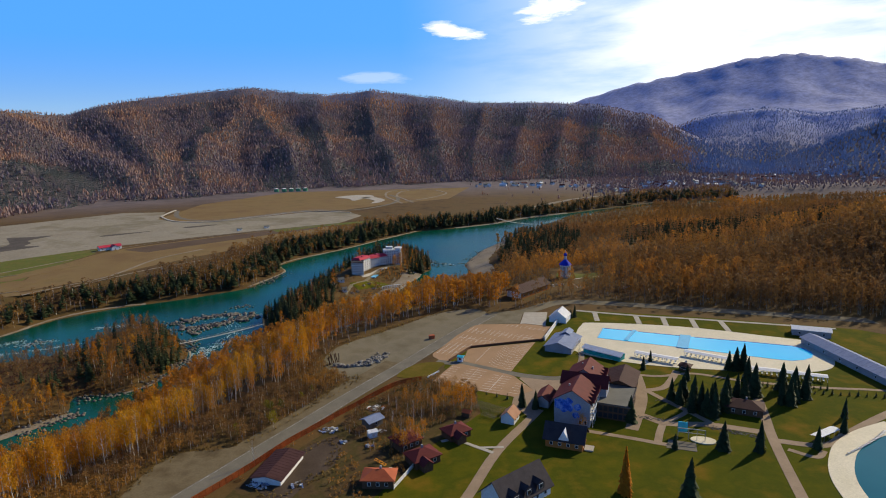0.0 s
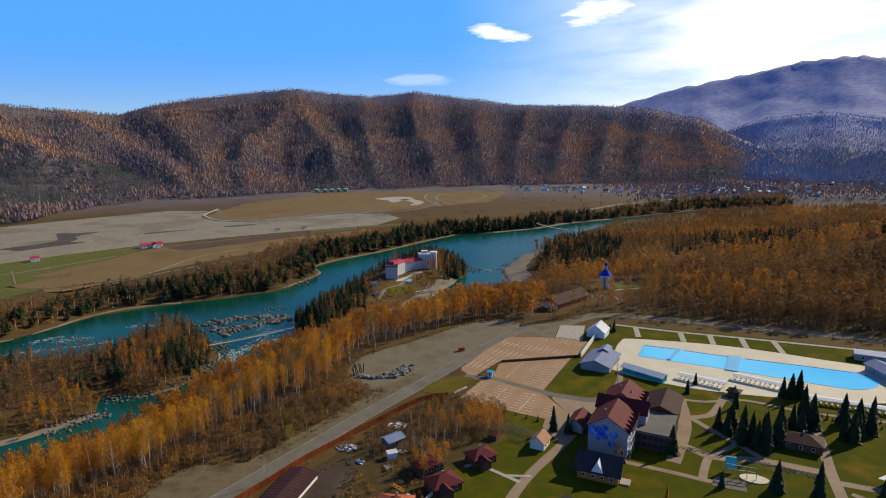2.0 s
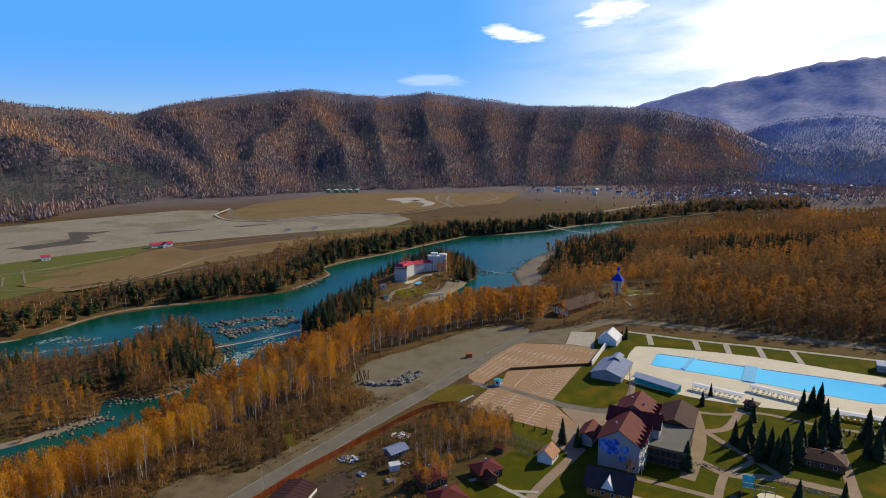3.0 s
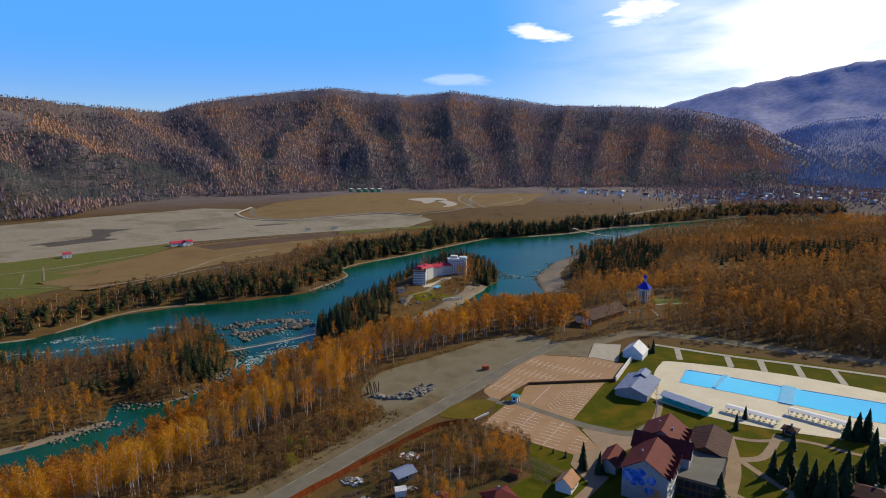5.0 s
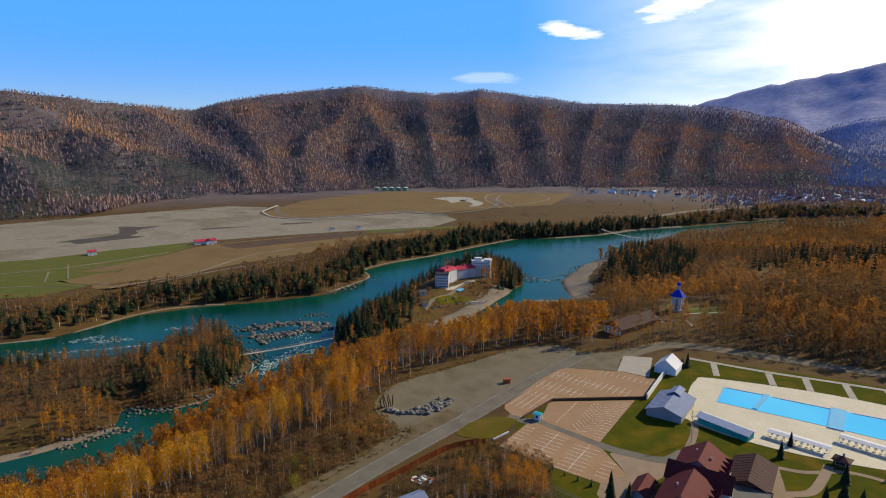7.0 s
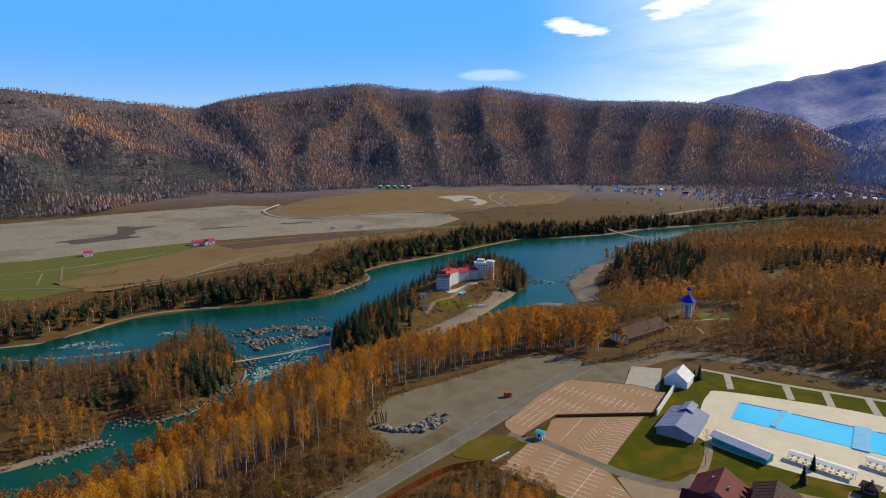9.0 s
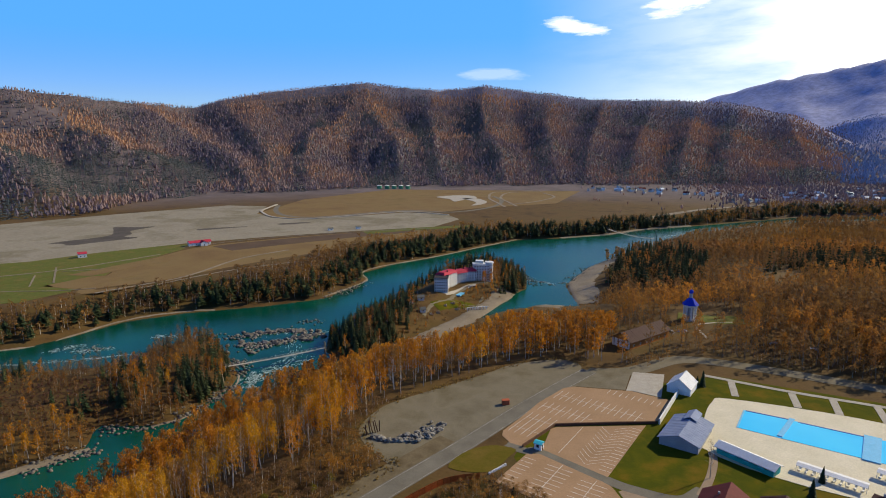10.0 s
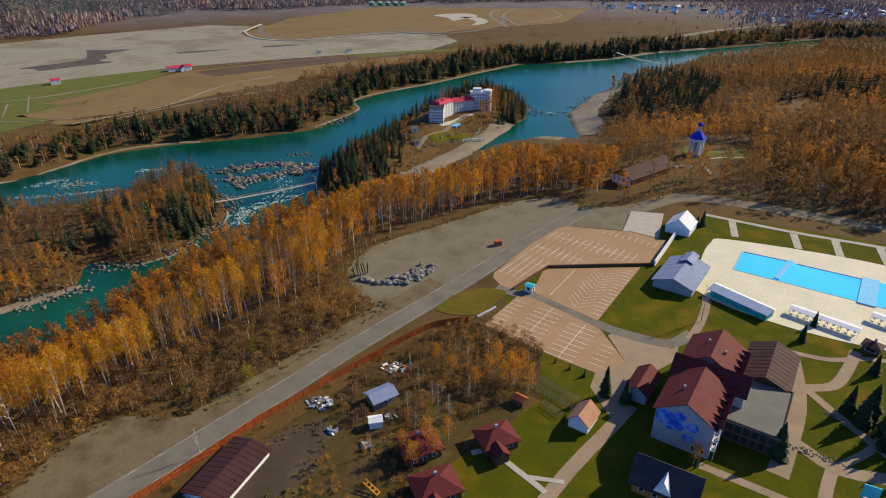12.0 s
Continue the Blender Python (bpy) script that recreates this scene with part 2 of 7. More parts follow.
M["tile_roof"] = surface("light_brown_roof_tiles", ((0.3, (0.34, 0.17, 0.10)), (0.7, (0.46, 0.25, 0.15))), 0.5, 4.0, 0.75, 0.2, 0.03)
M["log"] = surface("orange_log_wall", ((0.3, (0.34, 0.12, 0.03)), (0.7, (0.46, 0.18, 0.045))), 0.4, 4.0, 0.7, 0.3, 0.03)
M["plaster"] = surface("pale_plaster", ((0.3, (0.30, 0.30, 0.33)), (0.7, (0.38, 0.38, 0.41))), 0.3, 3.0, 0.8, 0.1, 0.02)
M["mural"] = surface("blue_mural_paint", ((0.35, (0.02, 0.07, 0.42)), (0.5, (0.05, 0.16, 0.62)), (0.68, (0.30, 0.42, 0.72))), 0.5, 2.0, 0.7, 0.05, 0.01)
M["fence_red"] = surface("orange_red_fence_sheet", ((0.3, (0.58, 0.14, 0.03)), (0.7, (0.68, 0.19, 0.045))), 0.3, 3.0, 0.5, 0.1, 0.02, vary=0.25)
M["wood_grey"] = surface("weathered_wood", ((0.3, (0.16, 0.13, 0.10)), (0.7, (0.26, 0.22, 0.17))), 0.8, 6.0, 0.9, 0.3, 0.02)
M["wood_brown"] = surface("brown_stained_wood", ((0.3, (0.10, 0.05, 0.03)), (0.7, (0.16, 0.085, 0.045))), 0.8, 6.0, 0.8, 0.3, 0.02)
M["teal"] = surface("teal_panel", ((0.3, (0.02, 0.36, 0.33)), (0.7, (0.04, 0.46, 0.42))), 0.5, 3.0, 0.5, 0.05, 0.01)
M["turquoise"] = surface("turquoise_panel", ((0.3, (0.05, 0.50, 0.60)), (0.7, (0.10, 0.62, 0.70))), 0.5, 3.0, 0.5, 0.05, 0.01)
M["blue_roof"] = surface("bright_blue_roof", ((0.3, (0.012, 0.03, 0.40)), (0.7, (0.02, 0.05, 0.50))), 0.4, 3.0, 0.75, 0.05, 0.01)
M["pink_roof"] = surface("crimson_roof_sheet", ((0.3, (0.42, 0.03, 0.06)), (0.7, (0.52, 0.05, 0.085))), 0.4, 3.0, 0.75, 0.05, 0.01)
M["rock"] = surface("river_rock", ((0.3, (0.10, 0.09, 0.08)), (0.55, (0.19, 0.175, 0.155)), (0.75, (0.36, 0.34, 0.31))), 0.25, 2.5, 0.9, 0.6, 0.15, vary=0.4)
M["boulder"] = surface("pale_boulder", ((0.3, (0.22, 0.205, 0.18)), (0.7, (0.34, 0.32, 0.285))), 0.6, 4.0, 0.9, 0.5, 0.08, vary=0.45)
M["foam"] = surface("white_water", ((0.3, (0.36, 0.48, 0.48)), (0.7, (0.60, 0.68, 0.68))), 0.4, 2.0, 0.6, 0.5, 0.1)
M["soil"] = surface("dark_soil", ((0.3, (0.055, 0.038, 0.026)), (0.6, (0.085, 0.06, 0.042)), (0.75, (0.12, 0.09, 0.06))), 0.09, 1.5, 0.95, 0.5, 0.1)
M["dark_ground"] = surface("dark_wet_gravel", ((0.3, (0.07, 0.06, 0.05)), (0.7, (0.11, 0.095, 0.08))), 0.05, 0.5, 0.95, 0.2, 0.1)
M["yard"] = surface("overgrown_yard", ((0.32, (0.04, 0.025, 0.011)), (0.45, (0.09, 0.056, 0.02)), (0.55, (0.06, 0.046, 0.01)), (0.68, (0.12, 0.08, 0.03))), 0.11, 1.4, 0.95, 0.5, 0.1)
M["ploughed"] = surface("ploughed_soil", ((0.3, (0.085, 0.055, 0.035)), (0.7, (0.12, 0.08, 0.05))), 0.04, 0.6, 0.95, 0.3, 0.1)
M["kerb"] = surface("pale_concrete", ((0.3, (0.36, 0.33, 0.28)), (0.7, (0.46, 0.43, 0.37))), 0.3, 2.0, 0.85, 0.1, 0.02)
M["line"] = surface("white_road_paint", ((0.3, (0.62, 0.60, 0.56)), (0.7, (0.76, 0.74, 0.70))), 0.6, 3.0, 0.7, 0.05, 0.01)
M["faded_line"] = surface("worn_road_paint", ((0.35, (0.16, 0.155, 0.14)), (0.6, (0.42, 0.40, 0.36))), 0.25, 3.0, 0.8, 0.05, 0.01)
M["pool_tile"] = surface("light_blue_tile", ((0.3, (0.16, 0.52, 0.82)), (0.7, (0.22, 0.58, 0.88))), 0.5, 3.0, 0.5, 0.05, 0.01)
M["pool_dark"] = surface("dark_blue_tile", ((0.3, (0.008, 0.075, 0.36)), (0.7, (0.012, 0.10, 0.42))), 0.5, 3.0, 0.6, 0.05, 0.01)
M["junk_white"] = surface("mixed_scrap", ((0.3, (0.20, 0.22, 0.24)), (0.5, (0.55, 0.56, 0.58)), (0.7, (0.35, 0.38, 0.42))), 0.8, 3.0, 0.7, 0.3, 0.05, vary=0.5)
M["yellow"] = surface("yellow_orange_plastic", ((0.3, (0.70, 0.26, 0.02)), (0.7, (0.80, 0.34, 0.03))), 0.6, 3.0, 0.6, 0.05, 0.01)
M["silver"] = surface("brushed_steel", ((0.3, (0.45, 0.46, 0.48)), (0.7, (0.55, 0.56, 0.58))), 0.6, 3.0, 0.35, 0.05, 0.01, metal=0.8)
M["green_tank"] = surface("green_painted_steel", ((0.3, (0.08, 0.26, 0.14)), (0.7, (0.12, 0.34, 0.19))), 0.2, 2.0, 0.5, 0.05, 0.02)
gm, gn, gl, gb = material("window_glass", 0.08, 0.0, 0.6)
gb.inputs["Base Color"].default_value = (0.025, 0.03, 0.04, 1)
M["glass"] = gm


def water_material(name, deep, shallow, rough, bump, scale, gloss=0.22):
    m, n, l, b = material(name, rough, 0.0, gloss)
    co = n.new("ShaderNodeNewGeometry").outputs["Position"]
    broad = noise_node(n, l, 0.012, 4.0, 0.6, co)
    col = ramp_node(n, l, broad, ((0.35, deep), (0.65, shallow)))
    l.new(col, b.inputs["Base Color"])
    wave = noise_node(n, l, scale, 4.0, 0.6, co)
    bump_node(n, l, b, wave, bump, 0.1)
    return m


M["river"] = water_material("river_water", (0.0, 0.036, 0.021), (0.003, 0.07, 0.044), 0.24, 0.3, 0.4, 0.12)
M["pool"] = water_material("pool_water", (0.02, 0.47, 0.92), (0.07, 0.60, 0.95), 0.06, 0.05, 0.8)
M["lake"] = water_material("lake_water", (0.015, 0.10, 0.13), (0.02, 0.13, 0.16), 0.08, 0.08, 0.8)


# ---- building helpers ----
def mesh_np(name, verts, tris, mat, tone=None, smooth=False, slots=None):
    """A mesh from arrays of vertices and triangles."""
    me = bpy.data.meshes.new(name)
    verts, tris = np.asarray(verts, np.float32), np.asarray(tris, np.int32)
    me.vertices.add(len(verts))
    me.vertices.foreach_set("co", verts.ravel())
    me.loops.add(tris.size)
    me.loops.foreach_set("vertex_index", tris.ravel())
    me.polygons.add(len(tris))
    me.polygons.foreach_set("loop_start", np.arange(0, tris.size, 3, dtype=np.int32))
    me.update(calc_edges=True)
    if tone is not None:
        a = me.attributes.new("tone", "FLOAT", "POINT")
        a.data.foreach_set("value", np.asarray(tone, np.float32))
    if smooth:
        me.polygons.foreach_set("use_smooth", np.ones(len(tris), bool))
    for mm in (mat if isinstance(mat, (list, tuple)) else (mat,)):
        me.materials.append(mm)
    if slots is not None:
        me.polygons.foreach_set("material_index", np.asarray(slots, np.int32))
    return me


def part(name, bm, mat, parent=None, label="", smooth=False):
    """Links a bmesh as one mesh object, under parent if there is one."""
    me = bpy.data.meshes.new(name)
    bm.normal_update()
    bm.to_mesh(me)
    bm.free()
    if smooth:
        for p in me.polygons:
            p.use_smooth = True
    for mm in (mat if isinstance(mat, (list, tuple)) else (mat,)):
        me.materials.append(mm)
    ob = new(name, me)
    ob.parent = parent
    if label:
        tagged(ob, label)
    return ob


def thing(name, m, label, category, group=""):
    """An empty at the base of a thing, that carries its parts."""
    ob = new(name)
    ob.matrix_basis = m
    ob.empty_display_size = 0.5
    return tagged(ob, label, category, group)


def add_box(bm, x0, x1, y0, y1, z0, z1, m=None):
    vs = [bm.verts.new((x, y, z)) for x in (x0, x1) for y in (y0, y1) for z in (z0, z1)]
    if m is not None:
        for v in vs:
            v.co = m @ v.co
    for q in ((0, 1, 3, 2), (4, 6, 7, 5), (0, 4, 5, 1), (2, 3, 7, 6), (0, 2, 6, 4), (1, 5, 7, 3)):
        bm.faces.new([vs[i] for i in q])
    return vs


def box(*dims, m=None):
    bm = bmesh.new()
    add_box(bm, *dims, m=m)
    return bm


def prism(pts, z0, z1):
    """A vertical prism over a plan outline."""
    bm = bmesh.new()
    lo = [bm.verts.new((x, y, z0)) for x, y in pts]
    hi = [bm.verts.new((x, y, z1)) for x, y in pts]
    n = len(pts)
    top = bm.faces.new(hi)
    bm.faces.new(lo[::-1])
    for i in range(n):
        j = (i + 1) % n
        bm.faces.new((lo[i], lo[j], hi[j], hi[i]))
    bm.normal_update()
    if top.normal.z < 0:
        bmesh.ops.reverse_faces(bm, faces=bm.faces)
    bmesh.ops.triangulate(bm, faces=[f for f in bm.faces if len(f.verts) > 4])
    return bm


def smooth_line(pts, n=6, closed=False):
    """A Catmull-Rom curve through plan points."""
    p = [np.array(q, float) for q in pts]
    out = []
    m = len(p)
    for i in range(m if closed else m - 1):
        a, b = p[i], p[(i + 1) % m]
        pre = p[i - 1] if closed or i > 0 else 2 * a - b
        post = p[(i + 2) % m] if closed or i + 2 < m else 2 * b - a
        for k in range(n):
            t = k / n
            out.append(tuple(0.5 * (2 * a + (b - pre) * t + (2 * pre - 5 * a + 4 * b - post) * t * t + (3 * a - pre - 3 * b + post) * t ** 3)))
    if not closed:
        out.append(tuple(p[-1]))
    return out


def sheet(name, pts, top, mat, label, category, thick=0.12):
    """A flat structure lying on the ground, its top at height top."""
    ob = part(name, prism(pts, top - thick, top), mat)
    return tagged(ob, label, category, kind="structure")


def strip_points(line, width):
    """The outline of a strip along a plan line."""
    line = [np.array(p, float) for p in line]
    left, right = [], []
    for i, p in enumerate(line):
        d = line[min(i + 1, len(line) - 1)] - line[max(i - 1, 0)]
        nrm = np.array((-d[1], d[0])) / max(np.hypot(*d), 1e-6)
        left.append(p + nrm * width / 2)
        right.append(p - nrm * width / 2)
    return left, right


def strip(name, line, width, top, mat, label, category, thick=0.12, height=None):
    left, right = strip_points(line, width)
    bm = bmesh.new()
    rows = []
    for a, b in zip(left, right):
        za = top + (height(a[0], a[1]) if height else 0)
        zb = top + (height(b[0], b[1]) if height else 0)
        rows.append([bm.verts.new(c) for c in ((*a, za), (*b, zb), (*b, zb - thick), (*a, za - thick))])
    for p, q in zip(rows, rows[1:]):
        for i in range(4):
            j = (i + 1) % 4
            bm.faces.new((p[i], p[j], q[j], q[i]))
    bm.faces.new(rows[0][::-1])
    bm.faces.new(rows[-1])
    bmesh.ops.recalc_face_normals(bm, faces=bm.faces)
    ob = part(name, bm, mat)
    return tagged(ob, label, category, kind="structure")


# ---- the land: river, banks, terraces, hills ----
WATER = -34.0
RIGHT_BANK = [(-400, 45), (-238, 177), (-166, 246), (-154, 263), (-149, 289), (-143, 322), (-133, 342), (-121, 366), (-105, 389), (-79, 412), (-62, 450),
              (-40, 500), (-10, 545), (24, 568), (55, 567), (45, 636), (75, 717), (126, 806), (172, 861), (229, 945), (308, 998), (393, 1056), (520, 1090), (800, 1110), (2500, 1140)]
LEFT_BANK = [(-900, 200), (-420, 370), (-324, 416), (-308, 442), (-292, 481), (-259, 508), (-202, 535), (-161, 565), (-141, 633), (-155, 665), (-135, 704),
             (-96, 749), (-47, 818), (-2, 877), (54, 896), (121, 932), (179, 983), (255, 1025), (397, 1110), (460, 1150), (700, 1190), (2500, 1230)]
ISLAND = [(-129, 470), (-112, 524), (-98, 581), (-87, 629), (-62, 690), (-30, 715), (-5, 683), (12, 662), (12, 620), (-8, 580), (-28, 560), (-50, 506), (-72, 462), (-92, 428), (-108, 424), (-121, 440)]
ISLET = [(-193, 442), (-176, 422), (-157, 397), (-151, 378), (-156, 352), (-158, 336), (-169, 326), (-194, 323), (-184, 302), (-195, 286), (-206, 274), (-300, 200),
         (-420, 290), (-304, 382), (-280, 386), (-252, 396), (-231, 408), (-240, 430), (-222, 450), (-206, 455)]


def dist_line(x, y, line, closed=False):
    """Distance from points to a plan line, with the sign of its left side (positive)."""
    best = np.full(x.shape, 1e9)
    sign = np.ones(x.shape)
    pts = line + line[:1] if closed else line
    for (x0, y0), (x1, y1) in zip(pts, pts[1:]):
        ex, ey = x1 - x0, y1 - y0
        t = np.clip(((x - x0) * ex + (y - y0) * ey) / (ex * ex + ey * ey), 0, 1)
        px, py = x - x0 - t * ex, y - y0 - t * ey
        d = np.hypot(px, py)
        side = np.where(ex * py - ey * px >= 0, 1.0, -1.0)
        near = d < best - 1e-6
        sign = np.where(near, side, sign)
        best = np.where(near, d, best)
    return best * sign


def inside(x, y, poly):
    c = np.zeros(x.shape, bool)
    for (x0, y0), (x1, y1) in zip(poly, poly[1:] + poly[:1]):
        if y0 == y1:
            continue
        c ^= ((y0 > y) != (y1 > y)) & (x < (x1 - x0) * (y - y0) / (y1 - y0) + x0)
    return c


def poly_dist(x, y, poly):
    """Signed distance to an outline, positive inside."""
    d = np.abs(dist_line(x, y, poly, True))
    return np.where(inside(x, y, poly), d, -d)


def sstep(a, b, v):
    t = np.clip((v - a) / (b - a), 0, 1)
    return t * t * (3 - 2 * t)


def fbm(x, y, scale, octaves=4, seed=0):
    """Smooth value noise in numpy, about -1 to 1."""
    out, amp, tot = np.zeros(np.shape(x)), 1.0, 0.0
    for o in range(octaves):
        u, v = x / scale + 17.3 * (o + seed), y / scale - 9.1 * (o + seed)
        i, j = np.floor(u).astype(np.int64), np.floor(v).astype(np.int64)
        fu, fv = u - i, v - j
        fu, fv = fu * fu * (3 - 2 * fu), fv * fv * (3 - 2 * fv)

        def h(a, b):
            n = (a * 374761393 + b * 668265263 + (o + seed) * 1442695041) & 0x7FFFFFFF
            n = ((n ^ (n >> 13)) * 1274126177) & 0x7FFFFFFF
            return ((n ^ (n >> 16)) & 0xFFFF) / 32767.5 - 1

        val = (h(i, j) * (1 - fu) + h(i + 1, j) * fu) * (1 - fv) + (h(i, j + 1) * (1 - fu) + h(i + 1, j + 1) * fu) * fv
        out += amp * val
        tot += amp
        amp *= 0.5
        scale = scale / 2
    return out / tot


# hill crests by bearing from the start of the flight: bearing, height angle of the skyline
CREST_AZ = [-180, -75, -60, -43, -41, -36, -32, -28.5, -24.7, -18.4, -15, -11.3, -8, -4, 0, 5, 11, 16.5, 21, 25, 30, 36, 180]
CREST_EL = [2.5, 3.6, 3.7, 3.75, 3.7, 3.15, 2.75, 2.5, 3.5, 4.3, 4.6, 4.25, 3.9, 4.3, 3.8, 3.05, 2.9, 2.5, 1.3, -0.7, -2.6, -4, -4]
FOOT_AZ = [-180, -75, -60, -41, -36, -29, -14, 6, 15, 27, 180]
FOOT_R = [1500, 1200, 1150, 1190, 1200, 1423, 1520, 1610, 1680, 1690, 1750]
FAR_AZ = [-180, 5, 15, 19, 23, 27, 31, 33, 37.6, 45, 60, 90, 180]
FAR_EL = [-3, 0.0, 2.9, 4.0, 4.75, 5.4, 5.85, 5.55, 4.6, 4.0, 3.7, 3, 2]
MID_AZ = [-180, 18, 23, 26, 29.7, 33.6, 38, 45, 60, 180]
MID_EL = [-4, -2.5, 0.3, 1.2, 1.7, 1.1, 1.5, 1.8, 2, 1]
LOW_AZ = [-180, 26, 30, 32, 35, 38, 44, 60, 180]
LOW_EL = [-5, -3.2, -2.9, -2.2, -0.6, 1.0, 1.6, 2.0, 1.5]


# spurs that run down from the crest: their bearings at the foot, a quarter, half, three quarters and the whole way up
SPURS = np.array([
    (-190, -190, -190, -190, -190), (-72, -73, -74, -75, -76), (-60, -61, -62, -63, -64), (-50, -51, -52.5, -54, -55), (-38, -40, -43, -46, -48),
    (-27.3, -30, -33.5, -37.5, -41), (-23.6, -25.2, -27.3, -30.3, -33), (-21.8, -22.4, -23.6, -25, -26.5), (-19.2, -19.4, -18.6, -15.4, -14.9), (-10.4, -11, -12.3, -14.2, -14.5),
    (-7.4, -7.8, -8.2, -8.6, -8.2), (-1.3, -2.2, -3.4, -4.1, -3.9), (2.7, 2.4, 2.0, 1.7, 1.8), (5.3, 5.4, 5.7, 6.1, 6.6), (8.9, 9.2, 9.6, 10.2, 10.6),
    (13.0, 13.2, 13.5, 13.8, 14.0), (16.4, 16.5, 16.7, 17.0, 17.3), (23, 22.5, 21.8, 21.0, 20.6), (27, 27, 27, 27, 27), (31, 31, 31, 31, 31), (36, 36, 36, 36, 36), (41, 41, 41, 41, 41), (46, 46, 46, 46, 46), (190, 190, 190, 190, 190)], float)
STEPS = np.array((0, 0.25, 0.5, 0.75, 1.0))


def between_spurs(az, up):
    """How far a bearing lies from one spur (0) towards the next (1), and how far apart they are."""
    lo, hi = np.full(np.shape(az), -190.0), np.full(np.shape(az), 190.0)
    for line in SPURS:
        at = np.interp(up, STEPS, line)
        lo = np.where((at <= az) & (at > lo), at, lo)
        hi = np.where((at > az) & (at < hi), at, hi)
    return (az - lo) / np.maximum(hi - lo, 0.1), hi - lo


def hill(az, r, azs, els, foot, crest_r, spurs, seed, power=1.0):
    el = np.interp(az, azs, els) + 0.10 * fbm(az * 1.0, az * 0, 2.2, 3, seed)
    top = 105 + crest_r * np.tan(np.radians(el)) - 12
    s = (r - foot) / (crest_r - foot)
    up = np.clip(s, 0, 1)
    prof = up ** power * (1 - 0.15 * np.sin(np.pi * up))
    warp = az + 0.5 * fbm(az, up * 8, 3.0, 3, seed + 3)
    u, gap = between_spurs(warp, up)
    ridge = np.clip(np.abs(2 * u - 1), 0, 1) ** 1.3 + 0.45 * fbm(warp, up * 5, 1.6, 3, seed + 5)
    cut = spurs * np.clip(gap / 4.5, 0.35, 2.0) * (1 - ridge) * np.sin(np.pi * np.clip(up, 0, 1)) ** 0.7
    back = np.where(s > 1, -(s - 1) * 260, 0)
    return -19.4 + (top + 19.4) * prof - cut * np.clip((top + 19) / 200, 0, 1.2) * sstep(0, 0.08, up) + back


def land(x, y):
    """Height of the ground."""
    x, y = np.asarray(x, float), np.asarray(y, float)
    d_r = poly_dist(x, y, RIGHT_BANK + [(2500, -4000), (-420, -4000)])
    d_l = poly_dist(x, y, LEFT_BANK + [(2500, 7000), (-5000, 7000), (-5000, 200)])
    d_i, d_s = poly_dist(x, y, ISLAND), poly_dist(x, y, ISLET)
    rough = fbm(x, y, 26, 3)
    cap_r = -27 * sstep(400, 860, y) - 3.5 * sstep(860, 930, y)
    lip = 8 * fbm(x, y, 60, 3, 2)
    run = 100 + 90 * sstep(430, 540, y) * (1 - sstep(650, 740, y))
    bed = lambda d: np.maximum(WATER - 0.4 + 0.22 * d, WATER - 4)
    s_r = d_r * 100 / run + lip * sstep(0, 20, d_r) * (1 - sstep(50, 84, d_r))
    h_r = np.where(d_r > 0, WATER - 0.4 + 8 * sstep(-6, 26, s_r) + (cap_r - WATER - 7.6) * sstep(26, 90, s_r), bed(d_r))
    h_l = np.where(d_l > 0, WATER - 0.4 + 15.4 * sstep(-6, 62, d_l), bed(d_l))
    h_i = np.where(d_i > 0, WATER - 0.4 + 11.5 * sstep(-2, 30, d_i), bed(d_i))
    h_s = np.where(d_s > 0, WATER - 0.4 + 6.5 * sstep(-3, 32, d_s), bed(d_s))
    h = np.maximum(np.maximum(h_r, h_l), np.maximum(h_i, h_s))
    # the dry channel between the island and the right bank
    dry = np.clip(1 - np.abs(dist_line(x, y, [(-10, 590), (-22, 558), (-36, 520), (-56, 478), (-76, 440), (-88, 418)])) / 9, 0, 1)
    h = np.maximum(h, np.where(dry > 0, WATER + 1.2 * np.minimum(1, dry * 2), -99))
    bumpy = (h > WATER + 1) & ~((d_r > 96) & (y < 420)) & ~(d_l > 62)
    h = h + np.where(bumpy, rough * 0.9, 0)
    h = h + 40 * np.exp(-((x - 440) / 130) ** 2 - ((y - 430) / 180) ** 2) * sstep(235, 320, x)
    az, r = np.degrees(np.arctan2(x, y)), np.hypot(x, y)
    foot = np.interp(az, FOOT_AZ, FOOT_R)
    hills = np.maximum(hill(az, r, CREST_AZ, CREST_EL, foot, foot + 950, 18, 1, 0.95), hill(az, r, FAR_AZ, FAR_EL, 2900, 4250, 11, 2))
    hills = np.maximum(hills, hill(az, r, MID_AZ, MID_EL, 2250, 3000, 18, 3))
    hills = np.maximum(hills, hill(az, r, LOW_AZ, LOW_EL, 1750, 2250, 14, 4))
    ok = (r > foot - 30) & (y > -200)
    hills = np.where(ok, hills, -99) + (fbm(x, y, 260, 4, 7) * 20 * sstep(20, 90, hills) + fbm(x, y, 70, 3, 8) * 6 * sstep(0, 40, hills)) * (1 - sstep(0.8, 1.0, (r - foot) / 950) * (az < 20))
    return np.maximum(h, hills)


def height(x, y):
    return float(land(np.array([x]), np.array([y]))[0])


def axis(*spans):
    out = []
    for a, b, st in spans:
        out += list(np.arange(a, b, st))
    return np.array(out + [spans[-1][1]], float)


